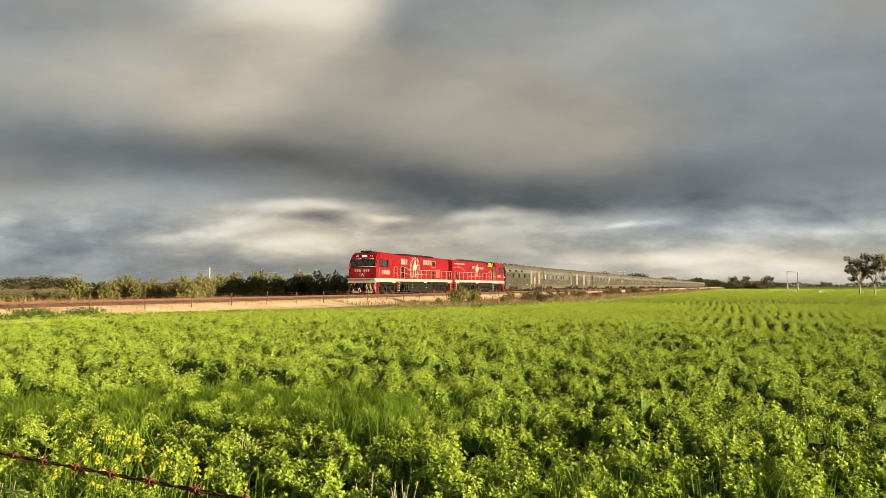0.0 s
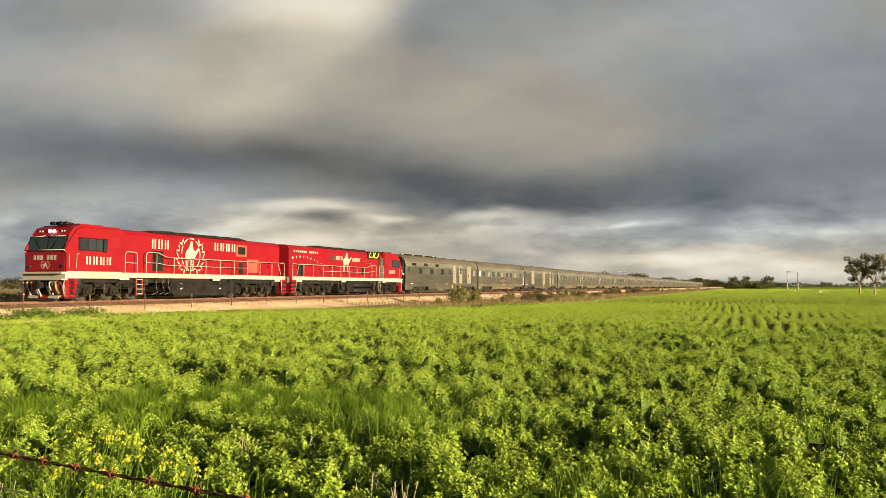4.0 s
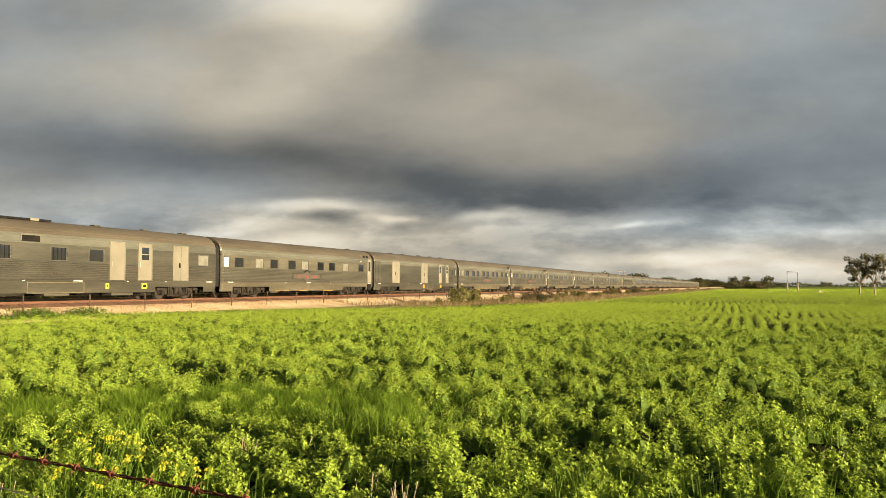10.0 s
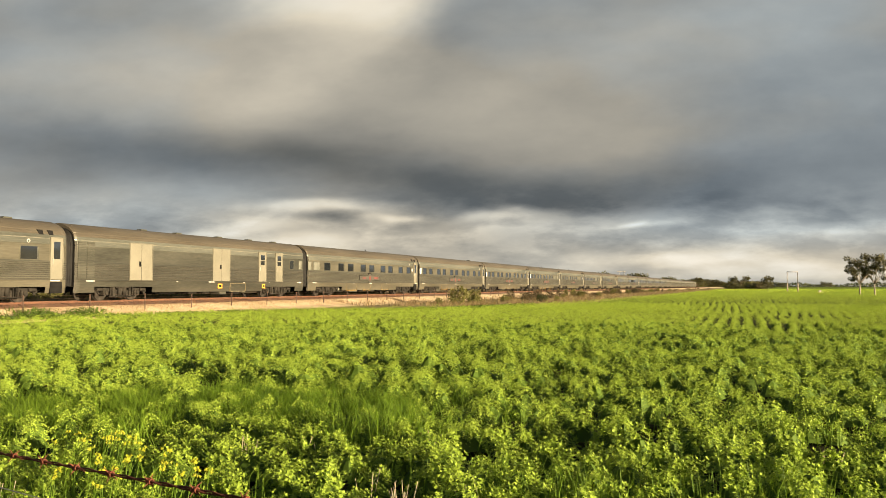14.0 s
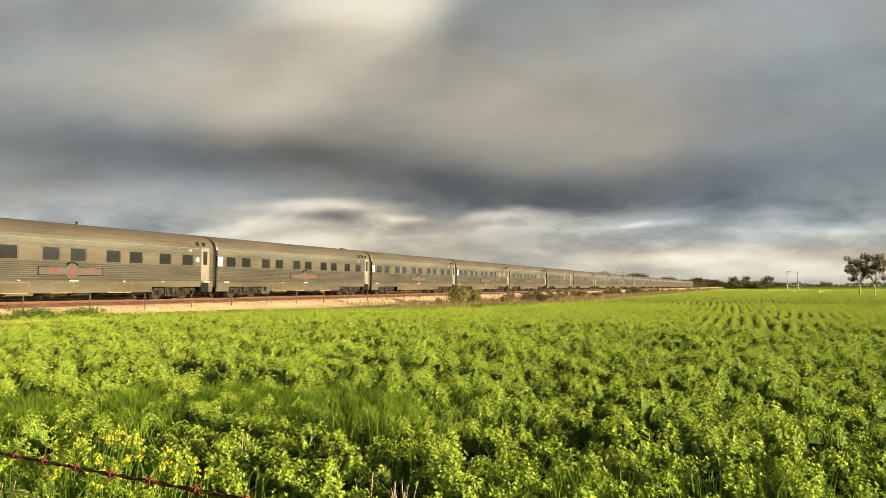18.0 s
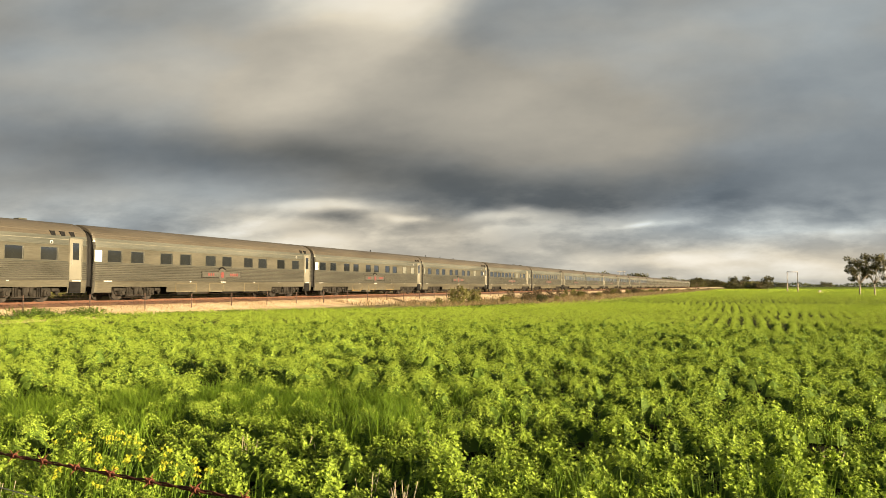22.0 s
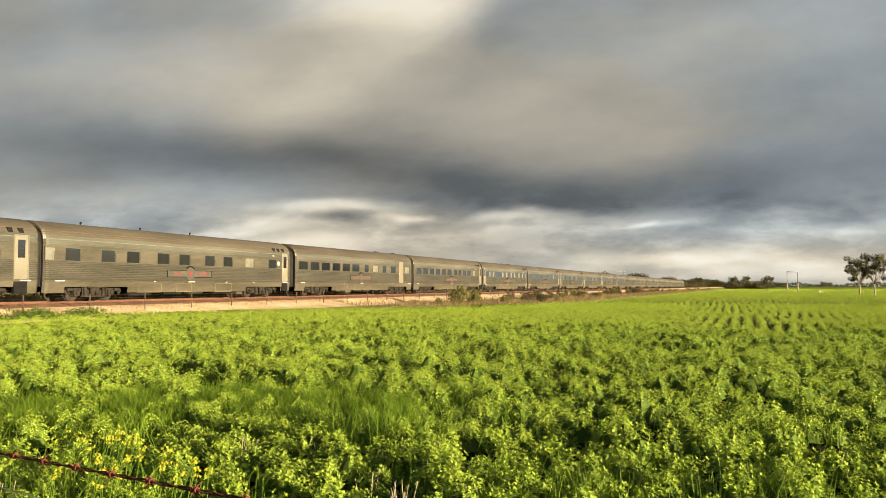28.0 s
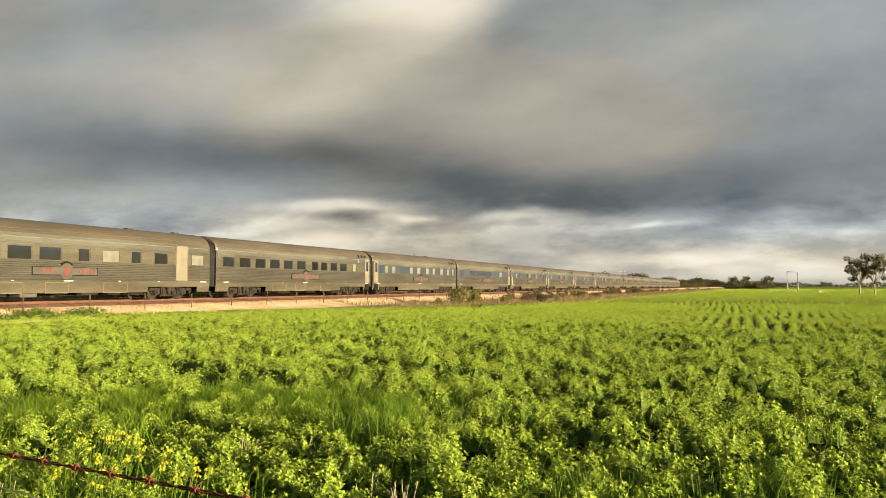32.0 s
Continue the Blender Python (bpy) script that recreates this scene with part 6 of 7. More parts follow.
        rail_path(bm, [(X(21.33), sy * 0.25, 3.5), (X(21.5), sy * 0.3, 3.45), (X(21.5), sy * 1.1, 3.45), (X(21.33), sy * 1.15, 3.5)], 0.022, 6)
        part("grab_rail", bm, M_WHITE, cab)
        bm = bmnew()
        tube(bm, (X(21.52), sy * 1.12, 1.85), (X(21.56), sy * 1.12, 1.85), 0.09, n=12)
        part("ditch_light", bm, M_CABGLASS, cab)
        # sloping front stripes
        for k in range(2):
            bm = bmnew()
            y = 0.66 + k * 0.44
            vs = [(sy * y, 1.0), (sy * (y + 0.22), 1.0), (sy * (y + 0.50), 0.25), (sy * (y + 0.28), 0.25)]
            if y + 0.4 > 1.45:
                vs = [(sy * y, 1.0), (sy * (y + 0.22), 1.0), (sy * 1.44, 0.72), (sy * 1.44, 0.26)]
            a = [bm.verts.new((X(21.565), q, z)) for q, z in vs]
            b = [bm.verts.new((X(21.55), q, z)) for q, z in vs]
            bm.faces.new(a)
            bm.faces.new(b[::-1])
            for i in range(4):
                bm.faces.new((a[i], a[(i + 1) % 4], b[(i + 1) % 4], b[i]))
            part("warning_stripe", bm, M_WHITE, root)
    bm = bmnew()
    box(bm, X(21.50), X(21.535), -1.36, 1.36, 1.62, 2.62, 0.02)
    nose = part("nose_panel", bm, M_REDDARK, cab, "deep red nose panel")
    letters = [-0.82 + i * 0.235 for i in range(7)]
    for i, y in enumerate(letters):
        if i == 3:
            continue
        bm = bmnew()
        box(bm, X(21.534), X(21.542), y, y + 0.16, 2.2, 2.44)
        part("lettering_bar", bm, M_WHITE, nose, "white lettering on the nose")
    bm = bmnew()
    slab(bm, [(-0.16, 1.78), (-0.1, 1.96), (0.0, 2.1), (0.08, 1.94), (0.2, 2.0), (0.12, 1.78), (0.07, 1.78), (0.04, 1.88), (-0.06, 1.88), (-0.1, 1.78)], X(21.533), X(21.541))
    for sy in (-1, 1):
        for k in range(6):
            t = radians(-62 + k * 24)
            cx, cz = sy * 0.27 * math.cos(t), 1.92 + 0.22 * math.sin(t)
            slab(bm, [(cx, cz - 0.035), (cx + sy * 0.07, cz + 0.03), (cx, cz + 0.03)], X(21.533), X(21.541))
    bmesh.ops.rotate(bm, verts=bm.verts, matrix=Matrix.Rotation(radians(-90), 3, "Z"), cent=(0, 0, 0))
    part("emblem", bm, M_WHITE, nose, "white emblem")
    bm = bmnew()
    rail_path(bm, [(X(21.56), -1.4, 2.62), (X(21.62), -1.4, 2.72), (X(21.62), 1.4, 2.72), (X(21.56), 1.4, 2.62)], 0.025, 6)
    part("front_handrail", bm, M_WHITE, cab)
    bm = bmnew()
    box(bm, X(21.45), X(21.85), -1.48, 1.48, 1.46, 1.56, 0.01)
    box(bm, X(21.45), X(21.84), -1.48, 1.48, 1.12, 1.20, 0.01)
    box(bm, X(21.45), X(21.62), -1.48, 1.48, 1.20, 1.46)
    part("headstock", bm, M_WHITE, root, "white front buffer beam")
    bm = bmnew()
    slab(bm, [(X(20.9), 1.2), (X(21.55), 1.2), (X(21.55), 0.2), (X(21.3), 0.2), (X(20.9), 0.7)], -1.45, 1.45)
    part("pilot", bm, M_RED, root, "red pilot below the buffer beam")
    bm = bmnew()
    box(bm, X(21.52), X(21.562), -0.55, 0.55, 0.40, 1.12, 0.01)
    part("draft_gear_pocket", bm, M_BLACK, root, "black pocket round the coupler")
    bm = bmnew()
    box(bm, X(21.5), X(22.05), -0.16, 0.16, 0.72, 1.02, 0.04)
    box(bm, X(21.9), X(22.15), -0.22, 0.22, 0.66, 1.06, 0.05)
    part("coupler", bm, M_BLACK, root)
    for i, y in enumerate((-0.85, -0.6, -0.4, 0.45, 0.62, 0.8)):
        bm = bmnew()
        rail_path(bm, [(X(21.56), y, 1.05), (X(21.75), y + 0.03, 0.8), (X(21.7), y + 0.08, 0.5), (X(21.58), y + 0.06, 0.34)], 0.035, 6)
        part("air_hose", bm, (M_BLACK, M_UNDER, M_BRIGHT, M_DOOR, M_BLACK, M_UNDER)[i], root)
    for i, (y, m, z0) in enumerate(((-1.02, M_BRIGHT, 0.42), (-0.72, M_ORANGE, 0.5), (-0.3, M_BRIGHT, 0.36), (0.3, M_BLACK, 0.4), (0.55, M_BRIGHT, 0.46), (0.95, M_ORANGE, 0.5), (1.1, M_BLACK, 0.44))):
        bm = bmnew()
        rail_path(bm, [(X(21.58), y, 1.12), (X(21.72), y - 0.05, 0.98), (X(21.78), y + 0.1, 0.7), (X(21.66), y + 0.16, z0)], 0.03, 6)
        tube(bm, (X(21.66), y + 0.16, z0), (X(21.63), y + 0.16, z0 - 0.09), 0.05, 0.04, 8)
        part("jumper_hose", bm, m, root)
    for sy in (-1, 1):
        bm = bmnew()
        box(bm, X(21.55), X(21.70), sy * 0.62, sy * 0.92, 0.82, 1.08, 0.02)
        part("valve_block", bm, M_RED if sy < 0 else M_DOOR, root)
        bm = bmnew()
        rail_path(bm, [(X(21.6), sy * 1.42, 1.1), (X(21.66), sy * 1.42, 0.7), (X(21.6), sy * 1.42, 0.35)], 0.022, 6)
        part("step_rail", bm, M_WHITE, root)
    for a, b in ((-1.05, -0.35), (0.35, 1.05), (-0.3, 0.3)):
        bm = bmnew()
        slab(bm, [(X(21.56), 0.34), (X(21.66), 0.2), (X(21.62), 0.16), (X(21.56), 0.18)], a, b)
        part("plough_blade", bm, M_WHITE if abs(a + b) > 0.1 else M_RED, root, "scuffed plough blade")
    # horns and roof gear
    for i, y in enumerate((-0.5, -0.25, 0.0, 0.25, 0.5)):
        bm = bmnew()
        tube(bm, (X(20.2), y, 4.2), (X(20.75 + 0.1 * (i % 2)), y, 4.2), 0.035, 0.1, 10)
        box(bm, X(20.2), X(20.3), y - 0.04, y + 0.04, 4.1, 4.2)
        part("horn", bm, M_BLACK, cab)
    bm = bmnew()
    box(bm, X(18.1), X(19.9), -0.6, 0.6, 4.1, 4.24, 0.04)
    part("air_conditioner", bm, M_REDDARK if not older else M_BLACK, cab)
    for sd in (-1, 1):
        # cab side window, mirror, door, rails
        bm = bmnew()
        wa, wb = (19.2, 21.15) if older else (18.95, 20.75)
        box(bm, X(wa), X(wb), sd * 1.43, sd * 1.466, 2.70, 3.42, 0.02)
        fr = part("window_frame", bm, M_BLACK, cab)
        for a, b in ((wa + 0.07, wa + 0.55), (wa + 0.63, wa + 1.1), (wa + 1.18, wb - 0.07)):
            bm = bmnew()
            box(bm, X(a), X(b), sd * 1.46, sd * 1.472, 2.76, 3.36)
            part("pane", bm, M_CABGLASS, fr, "cab side glass")
        bm = bmnew()
        if older:
            box(bm, X(18.25), X(18.9), sd * 1.44, sd * 1.455, 2.7, 3.4, 0.01)
        else:
            box(bm, X(18.75), X(19.05), sd * 1.5, sd * 1.54, 2.68, 3.42, 0.02)
        part("side_panel" if older else "mirror", bm, M_REDDARK if older else M_CABGLASS, cab, "" if older else "dark folded mirror")
        bm = bmnew()
        box(bm, X(17.75), X(18.35), sd * 1.44, sd * 1.455, 3.0, 3.55)
        part("vent_window", bm, M_REDDARK, cab)
        bm = bmnew()
        rail_path(bm, [(X(20.9), sd * 1.5, 1.75), (X(20.9), sd * 1.52, 2.5), (X(20.75), sd * 1.52, 2.55)], 0.018, 6)
        rail_path(bm, [(X(21.35), sd * 1.46, 1.75), (X(21.4), sd * 1.5, 2.5)], 0.018, 6)
        part("grab_rail", bm, M_WHITE, cab)
        # gate rails beside the cab door
        for a, b in ((16.35, 17.3),):
            bm = bmnew()
            rail_path(bm, [(X(a), sd * 1.42, 1.58), (X(a), sd * 1.42, 2.65), (X(a) + 0.12, sd * 1.42, 2.78), (X(b) - 0.12, sd * 1.42, 2.78), (X(b), sd * 1.42, 2.65), (X(b), sd * 1.42, 1.58)], 0.026, 6)
            rail_path(bm, [(X(a), sd * 1.42, 2.15), (X(b), sd * 1.42, 2.15)], 0.022, 6)
            part("gate_rail", bm, M_WHITE, root)
        if older:
            bm = bmnew()
            box(bm, X(16.75), X(17.38), sd * 1.13, sd * 1.36, 1.6, 3.6, 0.02)
            part("cab_door_recess", bm, M_STEEL, cab, "grey cab door")
        # side handrail
        bm = bmnew()
        rail_path(bm, [(X(15.6), sd * 1.42, 1.58), (X(15.6), sd * 1.42, 2.7), (X(15.45), sd * 1.42, 2.82), (X(14.6), sd * 1.42, 2.82), (X(13.7), sd * 1.42, 2.56), (X(1.2), sd * 1.42, 2.56), (X(0.62), sd * 1.42, 2.6), (X(0.62), sd * 1.42, 0.5)], 0.024, 6)
        rail_path(bm, [(X(15.6), sd * 1.42, 2.2), (X(14.6), sd * 1.42, 2.2), (X(13.7), sd * 1.42, 2.08), (X(5.6), sd * 1.42, 2.08)], 0.02, 6)
        hr = part("handrail", bm, M_WHITE, root, "white tubular handrail")
        for k in range(9):
            bm = bmnew()
            x = X(14.7 - k * 1.55)
            tube(bm, (x, sd * 1.42, 1.58), (x, sd * 1.42, 2.8 if k == 0 else 2.56), 0.022, n=6)
            part("stanchion", bm, M_WHITE, hr)
        # end steps and stripes
        bm = bmnew()
        box(bm, X(0.35), X(1.0), sd * 1.05, sd * 1.46, 0.25, 1.3, 0.01)
        st = part("step_box", bm, M_RED, root, "red end steps")
        for z in (0.4, 0.7, 1.0):
            bm = bmnew()
            box(bm, X(0.32), X(0.98), sd * 1.3, sd * 1.475, z, z + 0.14)
            part("step", bm, M_BLACK, st)
        bm = bmnew()
        rail_path(bm, [(X(1.5), sd * 1.46, 2.5), (X(1.1), sd * 1.47, 1.5), (X(1.0), sd * 1.47, 0.35)], 0.02, 6)
        part("grab_rail", bm, M_WHITE, st)
        # ladder
        bm = bmnew()
        for dx in (-0.24, 0.24):
            tube(bm, (X(16.2) + dx, sd * 1.46, 0.25), (X(16.2) + dx, sd * 1.46, 1.3), 0.025, n=6)
        ld = part("ladder", bm, M_REDFADE if not older else M_DOOR, root)
        for k in range(4):
            bm = bmnew()
            z = 0.34 + k * 0.28
            box(bm, X(16.2) - 0.24, X(16.2) + 0.24, sd * 1.42, sd * 1.5, z, z + 0.04)
            part("rung", bm, M_WHITE, ld)
        # cab skirt below the sill
        bm = bmnew()
        slab(bm, [(X(20.7), 1.22), (X(21.3), 1.22), (X(21.3), 0.22), (X(20.95), 0.22)], sd * 1.3, sd * 1.45)
        skirt = part("skirt", bm, M_RED, root)
        for z in (0.36, 0.66, 0.96):
            bm = bmnew()
            box(bm, X(20.98), X(21.27), sd * 1.44, sd * 1.458, z, z + 0.13, 0.01)
            part("step_hole", bm, M_BLACK, skirt, "black foothold")
    # hood end face
    bm = bmnew()
    box(bm, X(0.35), X(0.5), -1.46, 1.46, 1.05, 1.58, 0.01)
    part("rear_headstock", bm, M_REDDARK, root)
    bm = bmnew()
    for k in range(4):
        box(bm, X(0.34) - 0.004, X(0.345), -1.3 + k * 0.7, -1.05 + k * 0.7, 1.08, 1.55)
    part("warning_stripe", bm, M_WHITE, root)
    bm = bmnew()
    box(bm, X(-0.2), X(0.5), -0.16, 0.16, 0.74, 1.0, 0.03)
    part("coupler", bm, M_BLACK, root)
    # fuel tank, boxes
    bm = bmnew()
    ta, tb, tw = (8.7, 14.9, 0.95) if older else (7.5, 13.4, 1.36)
    slab(bm, [(X(ta), 1.1), (X(tb), 1.1), (X(tb), 0.45), (X(tb - 0.4), 0.2), (X(ta + 0.4), 0.2), (X(ta), 0.45)], -tw, tw)
    tk = part("fuel_tank", bm, M_UNDER, root, "grimy dark fuel tank")
    for sd in (-1, 1):
        if older:
            for z in (0.90, 0.44):
                bm = bmnew()
                tube(bm, (X(11.2), sd * 1.2, z), (X(14.7), sd * 1.2, z), 0.205, n=16)
                tube(bm, (X(11.08), sd * 1.2, z), (X(11.2), sd * 1.2, z), 0.12, 0.205, 16)
                tube(bm, (X(14.7), sd * 1.2, z), (X(14.82), sd * 1.2, z), 0.205, 0.12, 16)
                part("main_reservoir", bm, M_BLACK, tk, "long black air reservoir")
            bm = bmnew()
            box(bm, X(9.9), X(10.9), sd * 0.95, sd * 1.38, 0.3, 1.16, 0.03)
            box(bm, X(8.9), X(9.6), sd * 0.95, sd * 1.3, 0.5, 1.2, 0.03)
            part("equipment_box", bm, M_UNDER, tk)
            for x in (8.2, 8.75, 9.75):
                bm = bmnew()
                rail_path(bm, [(X(x), sd * 1.36, 1.25), (X(x), sd * 1.38, 0.7), (X(x + 0.3), sd * 1.36, 0.4), (X(x + 0.5), sd * 1.3, 0.55)], 0.035, 6)
                part("pipework", bm, M_TYRE, tk)
            continue
        for x in (8.4, 12.3):
            for z in (0.62, 0.9):
                bm = bmnew()
                box(bm, X(x), X(x) + 0.16, sd * 1.35, sd * 1.372, z, z + 0.07)
                part("tank_plate", bm, M_BRIGHT, tk)
        for x in (13.6, 14.1, 14.7):
            bm = bmnew()
            rail_path(bm, [(X(x), sd * 1.36, 1.25), (X(x), sd * 1.38, 0.8), (X(x - 0.2), sd * 1.36, 0.45), (X(x + 0.25), sd * 1.3, 0.3)], 0.035, 6)
            part("pipework", bm, M_TYRE, tk)
        bm = bmnew()
        tube(bm, (X(8.2), sd * 1.34, 0.92), (X(13.0), sd * 1.34, 0.92), 0.05, n=10)
        part("air_reservoir", bm, M_UNDER, tk)
        bm = bmnew()
        box(bm, X(6.9), X(7.45), sd * 0.9, sd * 1.38, 0.3, 1.2, 0.03)
        part("battery_box", bm, M_BLACK, root)
    loco_bogie(root, X(18.05), [X(19.95), X(18.0), X(16.1)])
    loco_bogie(root, X(4.6), [X(6.5), X(4.6), X(2.7)])
    # livery
    sd = seen
    ya, yb = (1.132, 1.141) if sd > 0 else (-1.141, -1.132)
    yc = (1.15, 1.158) if sd > 0 else (-1.158, -1.15)

    def bars(a, b, n, z0, z1, nm="lettering_bar", y=(ya, yb), fill=0.68, host=hood):
        w = (b - a) / n
        for i in range(n):
            bm = bmnew()
            x = X(a) + w * (i + 0.5 * (1 - fill))
            u = w * fill
            box(bm, x, x + u * 0.34, *y, z0, z1)
            box(bm, x + u * 0.62, x + u * 0.92, *y, z0, z1)
            part(nm, bm, M_WHITE, host, "large white lettering")

    if not older:
        bars(13.25, 14.95, 3, 3.08, 3.66)
        bars(6.4, 8.95, 4, 3.2, 3.74)
        bm = bmnew()
        outline_ring(bm, X(11.25), 2.85, 0.95, 1.08, 0.09, *yc, 36, 4)
        part("emblem_ring", bm, M_WHITE, hood, "white dashed ring")
        bm = bmnew()
        emblem_shape(bm, X(11.2), 2.45, 1.25, 2.0, True, *yc)
        part("emblem", bm, M_WHITE, hood, "white emblem")
        for s2 in (-1, 1):
            for k in range(10):
                t = radians(-60 + k * 12.5)
                cx, cz = X(11.25) + s2 * 1.28 * math.cos(t), 2.75 + 1.2 * math.sin(t)
                bm = bmnew()
                a = t + 0.5 + (0.5 if k % 2 else -0.7)
                dx, dz = s2 * 0.22 * math.cos(a), 0.22 * math.sin(a)
                slab(bm, [(cx - dx, cz - dz), (cx + dz * 0.3, cz - dx * 0.3), (cx + dx, cz + dz), (cx - dz * 0.3, cz + dx * 0.3)], *yc)
                part("wreath_leaf", bm, M_WHITE, hood)
        bars(18.35, 20.3, 4, 1.98, 2.42, "number_bar", (sd * 1.45, sd * 1.459) if sd > 0 else (-1.459, -1.45), host=cab)
    else:
        bars(8.05, 9.4, 3, 3.1, 3.46)
        bars(11.15, 12.75, 4, 3.05, 3.4)
        bm = bmnew()
        emblem_shape(bm, X(10.1), 2.70, 1.5, 1.75, False, *yc)
        part("emblem", bm, M_WHITE, hood, "white emblem")
        for k in range(13):
            bm = bmnew()
            box(bm, X(1.2 + k * 0.30), X(1.39 + k * 0.30), ya, yb, 3.52, 3.68)
            if k != 7:
                part("lettering_bar", bm, M_WHITE, hood)
        for k in range(10):
            bm = bmnew()
            x, z = X(1.05 + k * 0.56), 2.98 + 0.28 * math.sin(k * 0.40 + 0.3) - 0.02 * k
            tube(bm, (x, ya, z), (x, yb, z), 0.11 - 0.007 * k, n=10)
            part("dot", bm, M_WHITE, hood)
        for k in range(9):
            bm = bmnew()
            x, z = X(12.4 + k * 0.5), 3.35 - 0.10 * k + 0.12 * (k % 2)
            tube(bm, (x, ya, z), (x, yb, z), 0.05, n=8)
            part("dot", bm, M_WHITE, hood)
        bars(18.4, 19.9, 4, 2.06, 2.4, "number_bar", (-1.459, -1.45), host=cab)
        # yellow framed vents by the cab
        bm = bmnew()
        slab(bm, [(X(14.3), 3.42), (X(16.7), 3.42), (X(16.95), 4.12), (X(14.3), 4.12)], sd * 1.10, sd * 1.17)
        vb = part("intake_box", bm, M_BLACK, hood, "black intake box")
        for a in (14.55, 15.6):
            bm = bmnew()
            for q in ((0, 0.86, 0.0, 0.1), (0, 0.1, 0.0, 0.52), (0.76, 0.86, 0.0, 0.52)):
                lo, hi = a + q[2] * 0.42, a + q[3] * 0.42
                slab(bm, [(X(lo + q[0]), 3.52 + q[2]), (X(lo + q[1]), 3.52 + q[2]), (X(hi + q[1]), 3.52 + q[3]), (X(hi + q[0]), 3.52 + q[3])], sd * 1.165, sd * 1.19)
            part("yellow_rim", bm, M_YELLOW, vb, "slanted yellow vent rim")
    return root


LEAD = locomotive("bright red diesel locomotive with a large white emblem, headlights lit", 1, False)
SECOND = locomotive("red diesel locomotive running cab-last with white lettering", -1, True)

sleepers()


# ---- the near fence ----
def near_fence():
    """Rusty barbed wire and a plain wire of the roadside fence."""
    p0, p1 = Vector((-1.13, 2.1, 1.104)), Vector((-0.377, 1.55, 1.136))
    d = (p1 - p0)
    a, b = p0 - d * 2.2, p1 + d * 2.2
    fence = tagged(new("barbed_wire_fence"), "rusty barbed wire strung along the roadside", "fence")
    ln = (b - a).length
    way = (b - a) / ln
    nrm = way.orthogonal().normalized()
    bi = way.cross(nrm)
    for ph in (0, math.pi):
        bm = bmnew()
        pts = []
        n = int(ln / 0.012)
        for i in range(n + 1):
            t = i / n
            w = ph + t * ln / 0.075 * 2 * math.pi * 0.5
            pts.append(a + way * (t * ln) + (nrm * math.cos(w) + bi * math.sin(w)) * 0.0024)
        ring = []
        for p in pts:
            ring.append([bm.verts.new(p + (nrm * math.cos(k * math.pi / 3) + bi * math.sin(k * math.pi / 3)) * 0.0023) for k in range(6)])
        for r0, r1 in zip(ring, ring[1:]):
            for k in range(6):
                f = bm.faces.new((r0[k], r0[(k + 1) % 6], r1[(k + 1) % 6], r1[k]))
                f.smooth = True
        part("strand", bm, M_WIRE, fence)
    rng = random.Random(6)
    start = (p0 - a).length - 12 * 0.153
    for i in range(34):
        s = start + i * 0.153 + rng.uniform(-0.006, 0.006)
        if s < 0.05 or s > ln - 0.05:
            continue
        c = a + way * s
        bm = bmnew()
        for k in range(4):
            t0 = k * math.pi / 2 + rng.uniform(-0.3, 0.3)
            p = c + way * (k - 1.5) * 0.004
            for q in range(5):
                u0, u1 = t0 + q * 1.2, t0 + (q + 1) * 1.2
                tube(bm, p + (nrm * math.cos(u0) + bi * math.sin(u0)) * 0.0062, p + (nrm * math.cos(u1) + bi * math.sin(u1)) * 0.0062, 0.0018, n=5)
            e = (nrm * math.cos(t0) + bi * math.sin(t0)).normalized()
            tube(bm, p + e * 0.006, p + e * 0.021 + way * rng.uniform(-0.008, 0.008), 0.0018, 0.0006, 5)
        part("barb", bm, M_WIRE, fence)
    bm = bmnew()
    q0, q1 = Vector((-1.17, 2.07, 1.035)), Vector((-0.90, 1.89, 1.035))
    dd = (q1 - q0)
    tube(bm, q0 - dd * 5, q1 + dd * 8, 0.0016, n=6)
    part("plain_wire", bm, M_GALV, fence, "thin galvanised wire")
    for e in (a, b):
        bm = bmnew()
        tube(bm, (e.x, e.y, -0.3), (e.x, e.y, 1.25), 0.07, 0.06, 12)
        part("post", bm, M_WOODPOLE, fence, "weathered timber post")


near_fence()


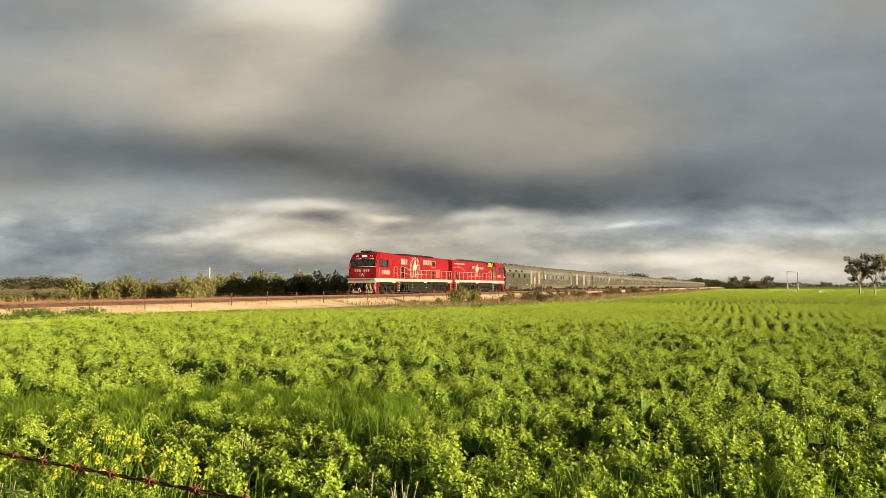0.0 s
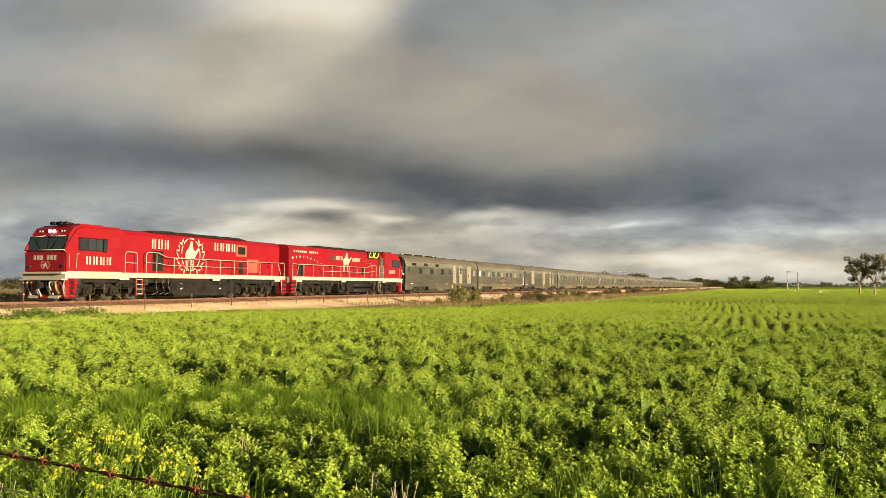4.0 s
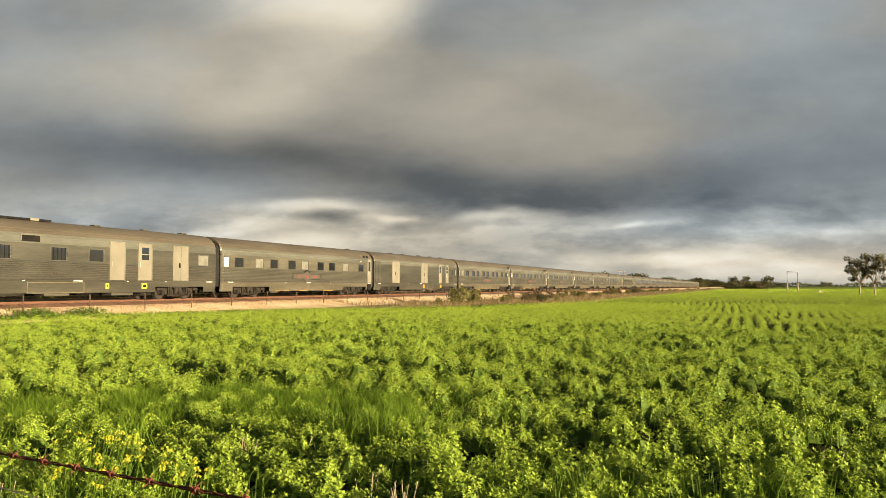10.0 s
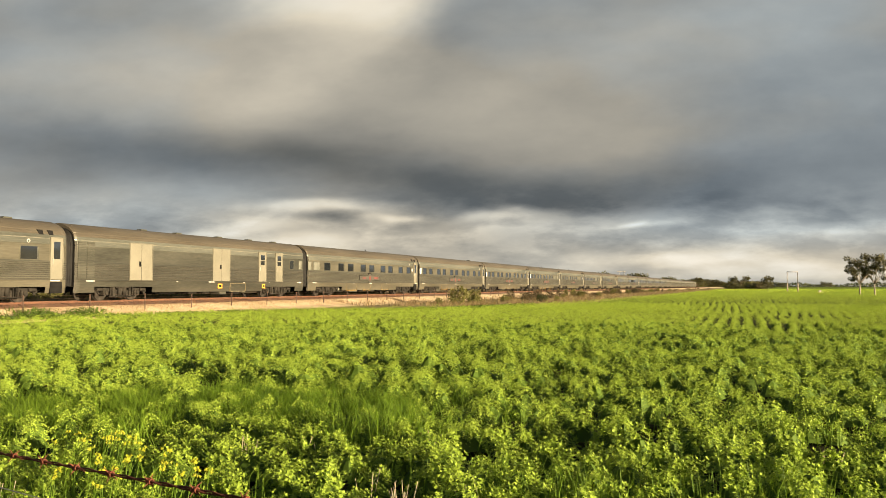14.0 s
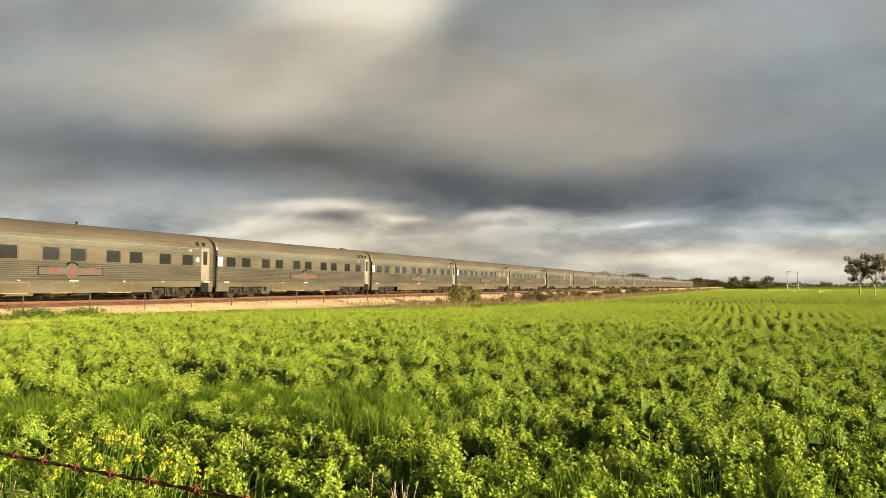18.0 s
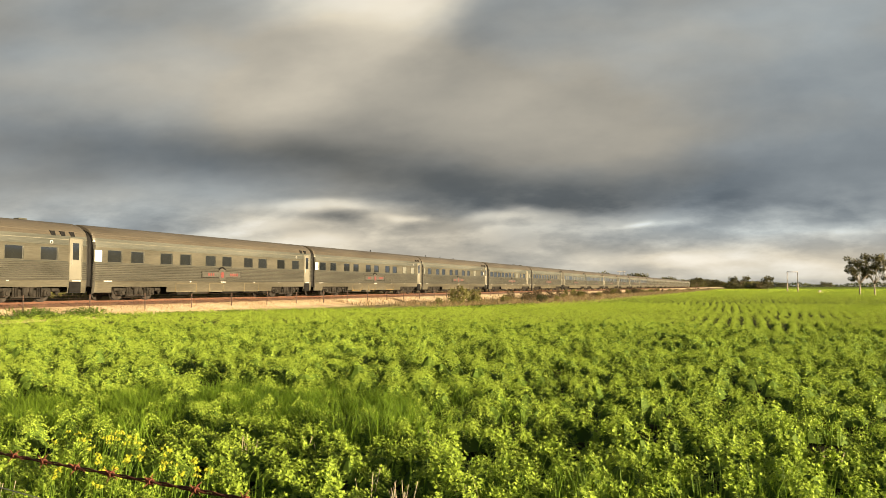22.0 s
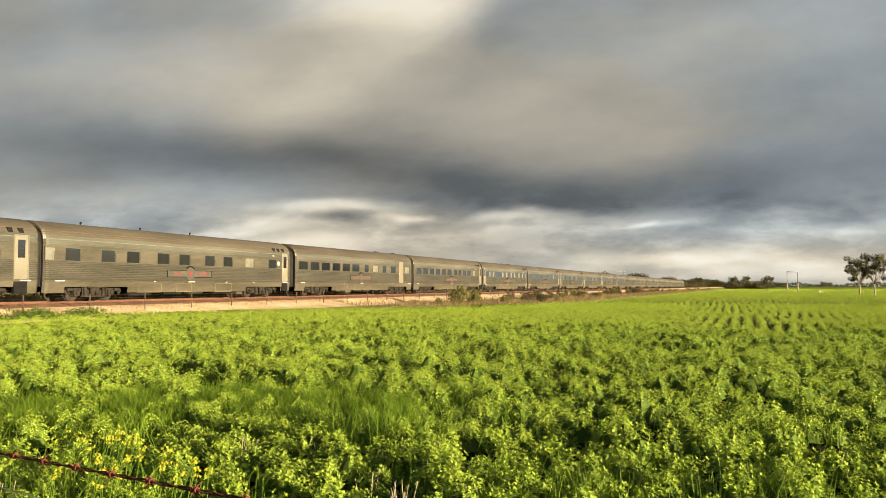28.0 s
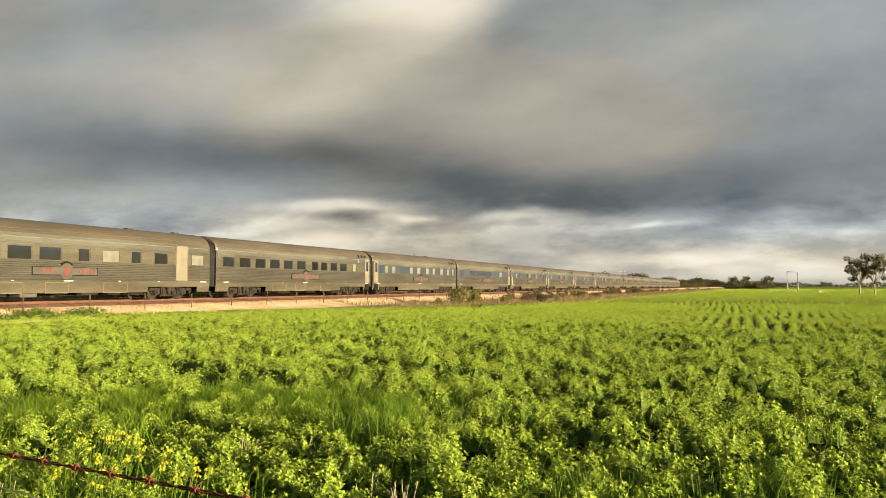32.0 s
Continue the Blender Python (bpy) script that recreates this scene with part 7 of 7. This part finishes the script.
def soursobs():
    """Yellow flowers: long thin stems that lean, each with a drooping cluster of trumpets."""
    rng = random.Random(14)
    bm = bmnew()
    for j in range(5):
        b = j * 1.257
        u = Vector((math.cos(b), math.sin(b), 0))
        w = Vector((-math.sin(b), math.cos(b), 0))
        q = [u * 0.002, u * 0.006 + w * 0.005 + Vector((0, 0, -0.02)), u * 0.014 + Vector((0, 0, -0.032)), u * 0.006 - w * 0.005 + Vector((0, 0, -0.02))]
        bm.faces.new([bm.verts.new(v) for v in q])
    head = mesh_of(bm, "flower_head", M_PETAL)
    clumps = ((195, 770, 9), (158, 775, 6), (232, 770, 6), (215, 760, 5), (180, 762, 4), (232, 808, 7), (186, 806, 5), (296, 815, 8), (305, 790, 5), (342, 815, 5), (370, 826, 5), (205, 827, 5), (136, 760, 3), (102, 775, 3), (112, 832, 3), (262, 772, 3), (248, 800, 4), (285, 822, 4), (178, 850, 3), (320, 840, 3))
    for px, py, n in clumps:
        for i in range((n + 1) // 2):
            h = rng.uniform(0.44, 0.54)
            d = (EYE_Z - h) * 1395 / (py + rng.gauss(0, 6) - 507)
            lean = rng.uniform(0.03, 0.16)
            a = rng.gauss(0.6, 0.7)
            x, y = (px + rng.gauss(0, 9) - 784) / 1395 * d, d
            root = tagged(new("yellow_flower"), "yellow wildflower on a thin pale green stem", "flower", "wildflowers by the fence")
            top = Vector((lean * math.cos(a), lean * math.sin(a), h))
            root.matrix_basis = pose(x - top.x, y - top.y, 0)
            bm = bmnew()
            rail_path(bm, [(0, 0, -0.02), (top.x * 0.25, top.y * 0.25, h * 0.55), (top.x * 0.7, top.y * 0.7, h * 0.9), top], 0.0026, 5)
            part("stem", bm, M_BLADE, root)
            for k in range(rng.randint(3, 6)):
                b = rng.uniform(0, 6.28)
                part("flower_head", head, None, root, m=pose(top.x + math.cos(b) * 0.014, top.y + math.sin(b) * 0.014, h + rng.uniform(-0.012, 0.01), rng.gauss(0, 28), rng.gauss(0, 28), rng.uniform(0, 360)) @ Matrix.Scale(0.68, 4))
    for px, py, n in ((6, 855, 12), (40, 865, 4), (718, 852, 11), (655, 832, 8), (450, 770, 5), (540, 775, 4), (778, 762, 5), (835, 850, 4), (1450, 800, 4)):
        d = 1.3 * 1395 / (py - 507)
        root = tagged(new("dry_stalks"), "bleached dry stalks among the crop", "stalks", "dry stalks in the field")
        root.matrix_basis = pose((px - 784) / 1395 * d, d, 0)
        for k in range(n):
            bm = bmnew()
            bx, by = rng.gauss(0, 0.06), rng.gauss(0, 0.05)
            tube(bm, (bx, by, 0), (bx + rng.gauss(0, 0.05), by, rng.uniform(0.17, 0.29)), 0.0034, 0.0022, 5)
            part("stalk", bm, M_STALK, root)


soursobs()


# ---- what moves ----
TIMES = (0, 5, 10, 15, 20, 25, 32)
GONE = (0, 46.35, 92.26, 137.62, 181.04, 223.55, 282.47)
FIT = np.polyfit(TIMES, GONE, 5)
FIT[-1] = 0.0
ENDS = (137.01, 160.70, 184.43, 208.22, 231.75, 255.35, 279.00, 302.48, 326.48, 350.32, 374.2, 397.9)


def gone(t):
    return float(np.polyval(FIT, t))


def motions():
    walk(CLOUD, [(t, pose(t * 2.5, 0, 0)) for t in (0, 8, 16, 24, 32)])
    when = [0, 0.5, 1] + [2 * k for k in range(1, 16)] + [31, 31.5, 32]

    def run(thing, s, turn=0):
        walk(thing, [(t, pose(*track(s - gone(t), 0, RAIL), 0, 0, HEADING + turn)) for t in when])

    run(LEAD, 89.97 - LMID)
    run(SECOND, 89.97 + LMID, 180)
    for i, c in enumerate(CARS):
        e = ENDS[i] if i < len(ENDS) else ENDS[-1] + 23.72 * (i - len(ENDS) + 1)
        run(c, e - MID)
    # wheels roll without slip
    for w, r, x, kind in WHEELS:
        sg = -1 if w.parent.parent == SECOND else 1
        n = int(math.degrees(gone(32) / r) / 80) + 1
        ts = np.linspace(0, 32, n + 1)
        walk(w, [(t, pose(x, 0, r, 0, sg * math.degrees(gone(t) / r), 0)) for t in ts])


motions()
